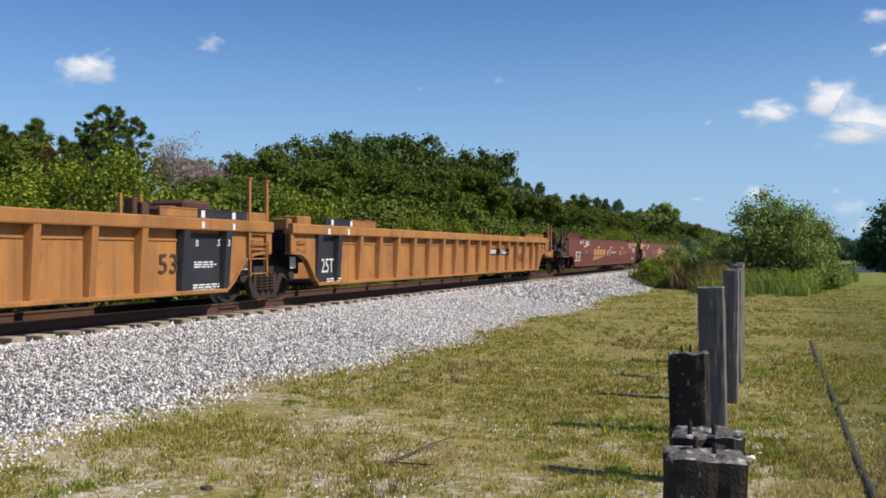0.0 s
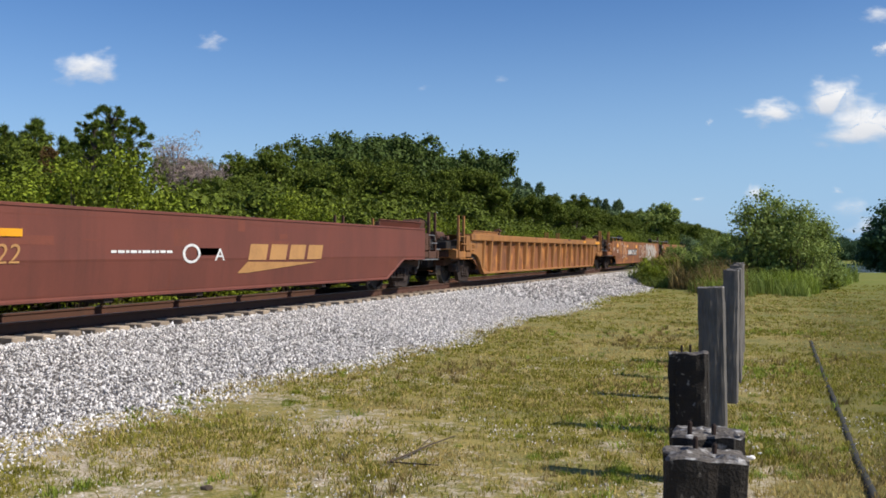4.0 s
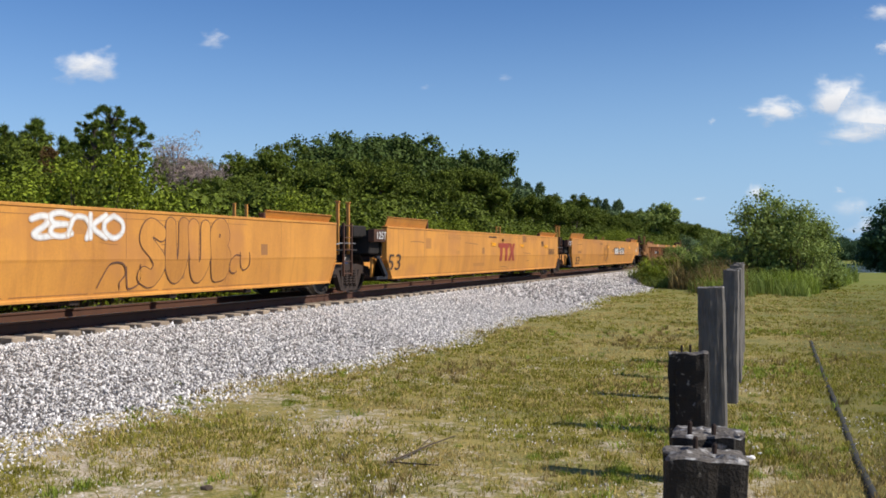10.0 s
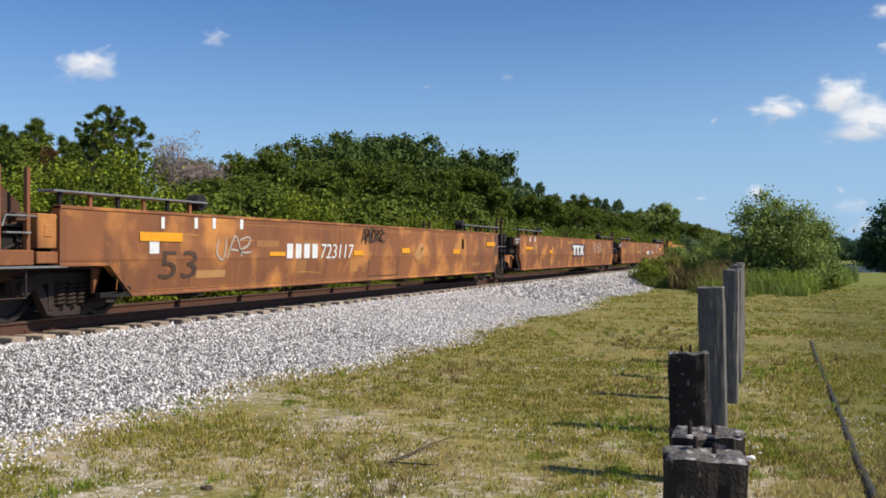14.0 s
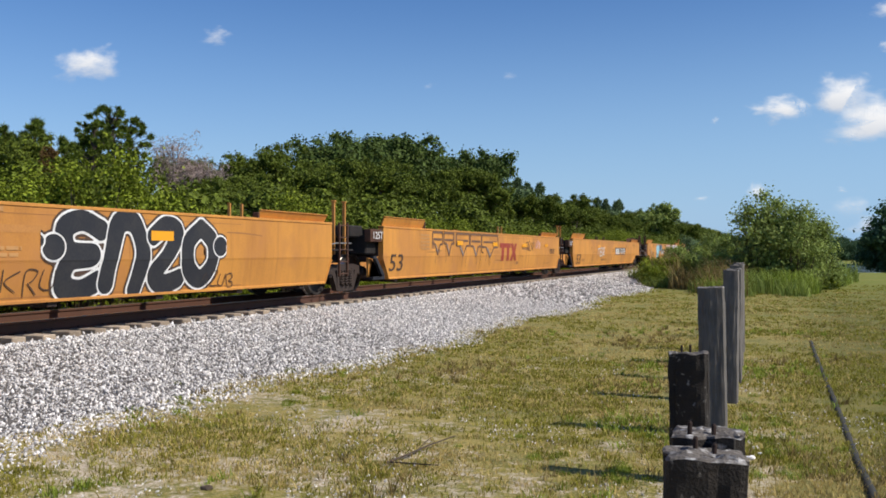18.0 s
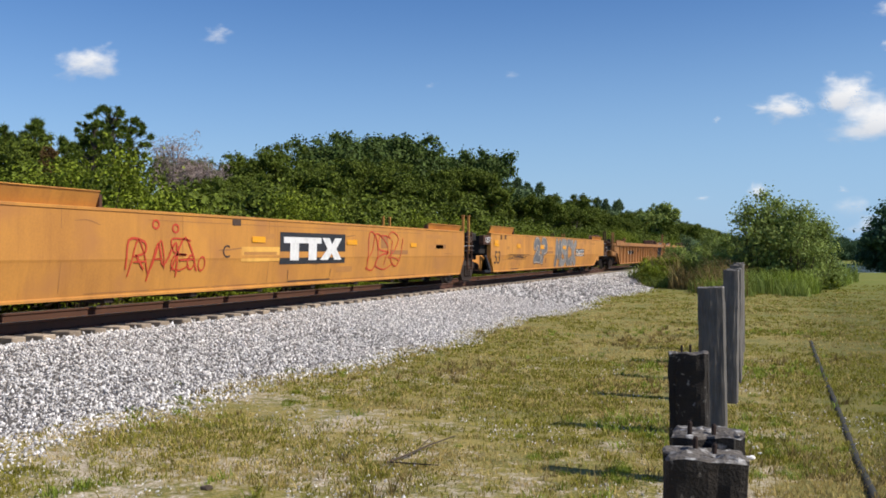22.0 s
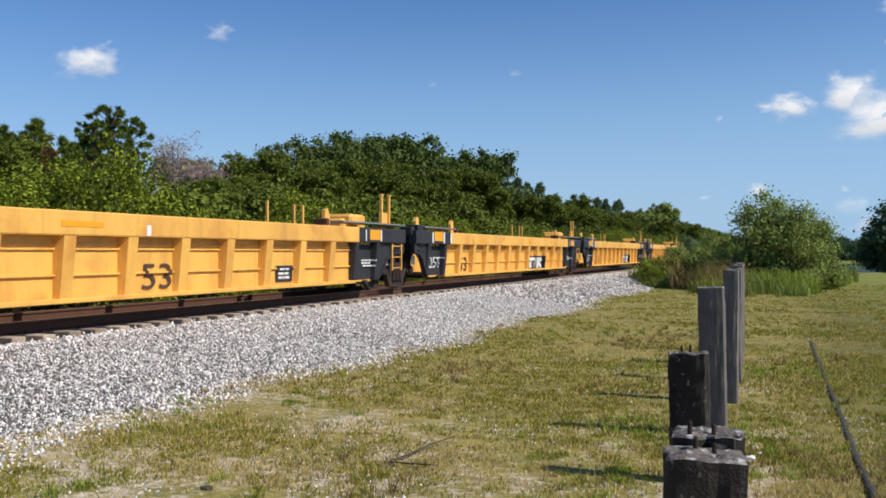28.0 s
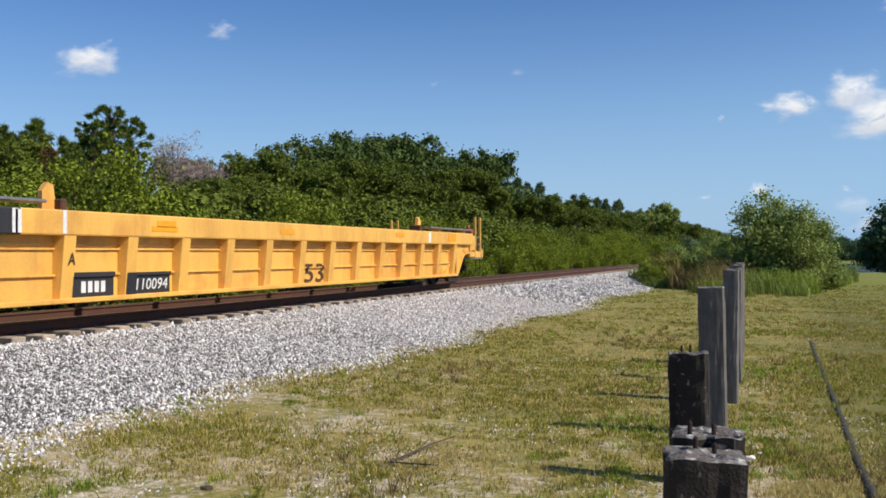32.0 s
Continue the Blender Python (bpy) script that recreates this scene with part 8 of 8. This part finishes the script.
def lawn(name, label, mat, n, seed, a0, a1, h0, h1, clump, low, blades, spread=0.05, worn=0.26):
    """Thin arching blades in tufts over the lawn before the camera."""
    rs = np.random.RandomState(seed)
    m = n * 4
    ahead = a0 * (a1 / a0) ** rs.rand(m)
    right = ahead * rs.uniform(-0.52, 0.52, m)
    tx, ty = right * RX - ahead * RY, right * RY + ahead * RX
    chance = rs.rand(m) * 0.5
    keep = []
    for i in range(m):
        x, y = tx[i], ty[i]
        if x < bank(y) - 0.3 or (x < bank(y) + 0.15 and chance[i] > 0.12):
            continue
        f = noise.noise((x * clump, y * clump, seed)) + 0.5 * noise.noise((x * 4.1, y * 4.1, seed + 9.0))
        bald = worn * min(1.0, max(0.0, (11.5 - ahead[i]) / 6.0)) * (right[i] < 0.1 * ahead[i])
        if f > low + bald + chance[i]:
            keep.append(i)
            if len(keep) == n:
                break
    g = np.array([height(tx[i], ty[i]) - 0.006 for i in keep])
    who = np.repeat(np.arange(len(keep)), rs.randint(blades - 2, blades + 3, len(keep)))
    keep = np.array(keep)
    k = len(who)
    d = rs.rand(k) * 2 * math.pi
    tall = (0.6 + 0.8 * rs.rand(len(keep)))[who]
    h = (h0 + (h1 - h0) * rs.rand(k) ** 1.6) * tall
    w = 0.0012 + 0.0012 * rs.rand(k) + 0.00036 * ahead[keep][who]
    off = np.abs(rs.normal(size=k)) * spread
    c, q = np.cos(d), np.sin(d)
    x, y, z = tx[keep][who] + off * c, ty[keep][who] + off * q, g[who]
    lean = h * rs.uniform(0.15, 0.95, k)
    turn = rs.normal(size=k) * 0.7
    lx, ly = np.cos(d + turn) * lean, np.sin(d + turn) * lean
    a = rs.rand(k) * 2 * math.pi
    sx, sy = np.cos(a) * w, np.sin(a) * w
    V = np.stack([np.stack(p, 1) for p in ((x - sx, y - sy, z), (x + sx, y + sy, z), (x + lx * 0.4 + sx * 0.75, y + ly * 0.4 + sy * 0.75, z + h * 0.62),
                                           (x + lx * 0.4 - sx * 0.75, y + ly * 0.4 - sy * 0.75, z + h * 0.62), (x + lx, y + ly, z + h * 0.9))], 1).reshape(-1, 3)
    o = (np.arange(k) * 5)[:, None, None]
    F = (np.array([[0, 1, 2], [0, 2, 3], [3, 2, 4]])[None] + o).reshape(-1, 3)
    tagged(new(name, fast_mesh(name, V, F, mat)), label, "grass", kind="stuff")


lawn("grass", "short green grass in uneven tufts", M["grass"], 17500, 3, 3.0, 44, 0.012, 0.06, 0.55, -0.28, 9, 0.05, 0.3)
lawn("grass", "dry straw coloured grass between the tufts", M["grass_dry"], 15500, 4, 3.0, 36, 0.01, 0.055, 0.7, -0.4, 8, 0.07, 0.16)
lawn("grass", "fresh taller green tufts", M["reed"], 2600, 6, 3.0, 20, 0.03, 0.1, 0.5, 0.12, 16, 0.035)
lawn("grass", "golden brown taller tufts", M["reed_dry"], 2200, 9, 3.0, 20, 0.03, 0.12, 0.6, 0.12, 14, 0.03)


# fresh weeds where the lawn is kept short
weeds = [reeds("weed_tuft", "low fresh green weed tuft in the worn lawn", m, 200, 1.1, 1.25, 101 + i, "weed") for i, m in enumerate((M["reed"], M["leaf_vine"]))]
rs = random.Random(29)
spots = []
for n, x0, x1, y0, y1 in ((26, 1335, 1490, 770, 850), (9, 1345, 1420, 715, 760), (6, 1525, 1568, 665, 715), (12, 1080, 1175, 820, 875), (10, 470, 620, 655, 720), (8, 300, 380, 690, 780), (12, 620, 1100, 700, 860), (8, 1290, 1345, 640, 740)):
    for i in range(n):
        x, y = on_lawn(rs.uniform(x0, x1), rs.uniform(y0, y1))
        spots.append((x, y, height(x, y) - 0.004, rs.uniform(0.03, 0.065)))
scatter(weeds, spots, 31)


def lawn_place(rnd):
    while True:
        a = 3.2 * (14 / 3.2) ** rnd.random()
        r = a * rnd.uniform(-0.52, 0.5)
        x, y = at_eye(r, a)
        if x > bank(y) and (x < bank(y) + 0.8 or noise.noise((x * 0.8, y * 0.8, 2)) > 0.05):
            return x, y, height(x, y) + 0.002, 0.5 + rnd.random()


tagged(new("gravel", stones_mesh("gravel", 4000, lawn_place, 0.011, 12)), "pale pebbles strewn over the sandy lawn", "gravel", kind="stuff")


# ---- clouds ----
def cloud_material(seed, thick, tone):
    m = bpy.data.materials.new("cloud_vapour")
    m.use_nodes = True
    n, k = m.node_tree.nodes, m.node_tree.links
    n.clear()
    tc, out = n.new("ShaderNodeTexCoord"), n.new("ShaderNodeOutputMaterial")
    mp = n.new("ShaderNodeMapping")
    mp.inputs["Location"].default_value = (seed * 3.7, seed * 1.3, seed)
    k.new(tc.outputs["Object"], mp.inputs[0])
    no = n.new("ShaderNodeTexNoise")
    no.inputs["Scale"].default_value, no.inputs["Detail"].default_value, no.inputs["Roughness"].default_value = 1.6, 7, 0.55
    k.new(mp.outputs[0], no.inputs["Vector"])
    ln = n.new("ShaderNodeVectorMath")
    ln.operation = "LENGTH"
    k.new(tc.outputs["Object"], ln.inputs[0])
    a = n.new("ShaderNodeMath")
    a.operation = "MULTIPLY_ADD"
    a.inputs[1].default_value, a.inputs[2].default_value = -0.62, thick
    k.new(ln.outputs["Value"], a.inputs[0])
    b = n.new("ShaderNodeMath")
    b.operation = "ADD"
    k.new(a.outputs[0], b.inputs[0])
    k.new(no.outputs[0], b.inputs[1])
    r = n.new("ShaderNodeMapRange")
    r.interpolation_type = "SMOOTHSTEP"
    r.inputs[1].default_value, r.inputs[2].default_value, r.inputs[4].default_value = 0.32, 0.86, tone
    k.new(b.outputs[0], r.inputs[0])
    sep = n.new("ShaderNodeSeparateXYZ")
    k.new(tc.outputs["Object"], sep.inputs[0])
    # the card glows; grey underside shading is put into its colour by height
    g = n.new("ShaderNodeMapRange")
    g.inputs[1].default_value, g.inputs[2].default_value = -0.9, 0.3
    k.new(sep.outputs["Y"], g.inputs[0])
    c = n.new("ShaderNodeMix")
    c.data_type = "RGBA"
    c.inputs[6].default_value, c.inputs[7].default_value = (0.52, 0.57, 0.66, 1), (0.95, 0.95, 0.96, 1)
    k.new(g.outputs[0], c.inputs[0])
    e, t, mx = n.new("ShaderNodeEmission"), n.new("ShaderNodeBsdfTransparent"), n.new("ShaderNodeMixShader")
    k.new(c.outputs[2], e.inputs["Color"])
    k.new(r.outputs[0], mx.inputs[0])
    k.new(t.outputs[0], mx.inputs[1])
    k.new(e.outputs[0], mx.inputs[2])
    k.new(mx.outputs[0], out.inputs["Surface"])
    return m


CLOUDS = []
FAR = 2600.0


def cloud_pose(px, py):
    return EYE @ Matrix.Translation(((px - 784) / 1605 * FAR, (441 - py) / 1605 * FAR, -FAR))


def cloud(px, py, px2, py2, w, h, seed, thick=0.3, tone=1.0):
    bm = bmesh.new()
    n = 24
    vs = [bm.verts.new((1.25 * math.cos(i * 2 * math.pi / n), 1.25 * math.sin(i * 2 * math.pi / n), 0)) for i in range(n)]
    bm.faces.new(vs)
    ob = tagged(new("cloud", mesh_of(bm, cloud_material(seed, thick, tone), "cloud")), "small white fair weather cloud drifting in the sky", "cloud", kind="structure")
    ob.scale = (w / 2 / 1605 * FAR, h / 2 / 1605 * FAR, 1)
    CLOUDS.append((ob, cloud_pose(px, py), cloud_pose(px2, py2)))


cloud(152, 121, 156, 106, 150, 80, 1, 0.36)
cloud(367, 81, 386, 58, 100, 60, 2, 0.22, 0.6)
cloud(1366, 201, 1405, 189, 130, 62, 3, 0.38)
cloud(1472, 178, 1512, 166, 145, 88, 4, 0.42)
cloud(1530, 224, 1568, 208, 225, 105, 5, 0.42)
cloud(1490, 243, 1520, 236, 150, 46, 6, 0.2, 0.8)
cloud(1548, 30, 1586, 10, 120, 60, 7, 0.24, 0.7)
cloud(1560, 88, 1590, 72, 60, 36, 8, 0.3)
cloud(1334, 345, 1342, 340, 62, 44, 9, 0.3, 0.9)
cloud(744, 158, 768, 150, 60, 30, 10, 0.1, 0.3)
cloud(882, 142, 915, 128, 80, 36, 11, 0.1, 0.3)
cloud(1232, 353, 1246, 350, 46, 18, 12, 0.2, 0.6)
cloud(1500, 370, 1505, 366, 150, 90, 13, 0.16, 0.6)
cloud(1540, 400, 1545, 396, 140, 60, 14, 0.2, 0.6)
cloud(1480, 338, 1498, 335, 40, 22, 15, 0.2, 0.7)
cloud(1252, 218, 1275, 210, 26, 22, 16, 0.2, 0.5)


def motions():
    """The train runs past at a steady speed; near wheels turn."""
    for e, u0 in UNITS:
        walk(e, [(t, pose(TX, u0 - SPEED * t, RT)) for t in (0.0, 8.0, 16.0, 24.0, 32.0)])
    for c, a, z in CLOUDS:
        walk(c, [(0.0, a), (32.0, z)])
    for w, u, home, r in WHEELS:
        t0, t1 = max(0.0, (u - 45) / SPEED), min(32.0, (u - 2) / SPEED)
        if t1 <= t0:
            continue
        f0, f1 = int(t0 * 30), int(t1 * 30)
        step = math.degrees(SPEED / 30 / r)
        rows = [] if f0 == 0 else [(0.0, home)]
        rows += [(f / 30, home @ pose(0, 0, 0, step * (f - f0))) for f in range(f0, f1 + 1)]
        if f1 < 960:
            rows.append((32.0, home @ pose(0, 0, 0, step * (f1 - f0))))
        walk(w, rows)


motions()
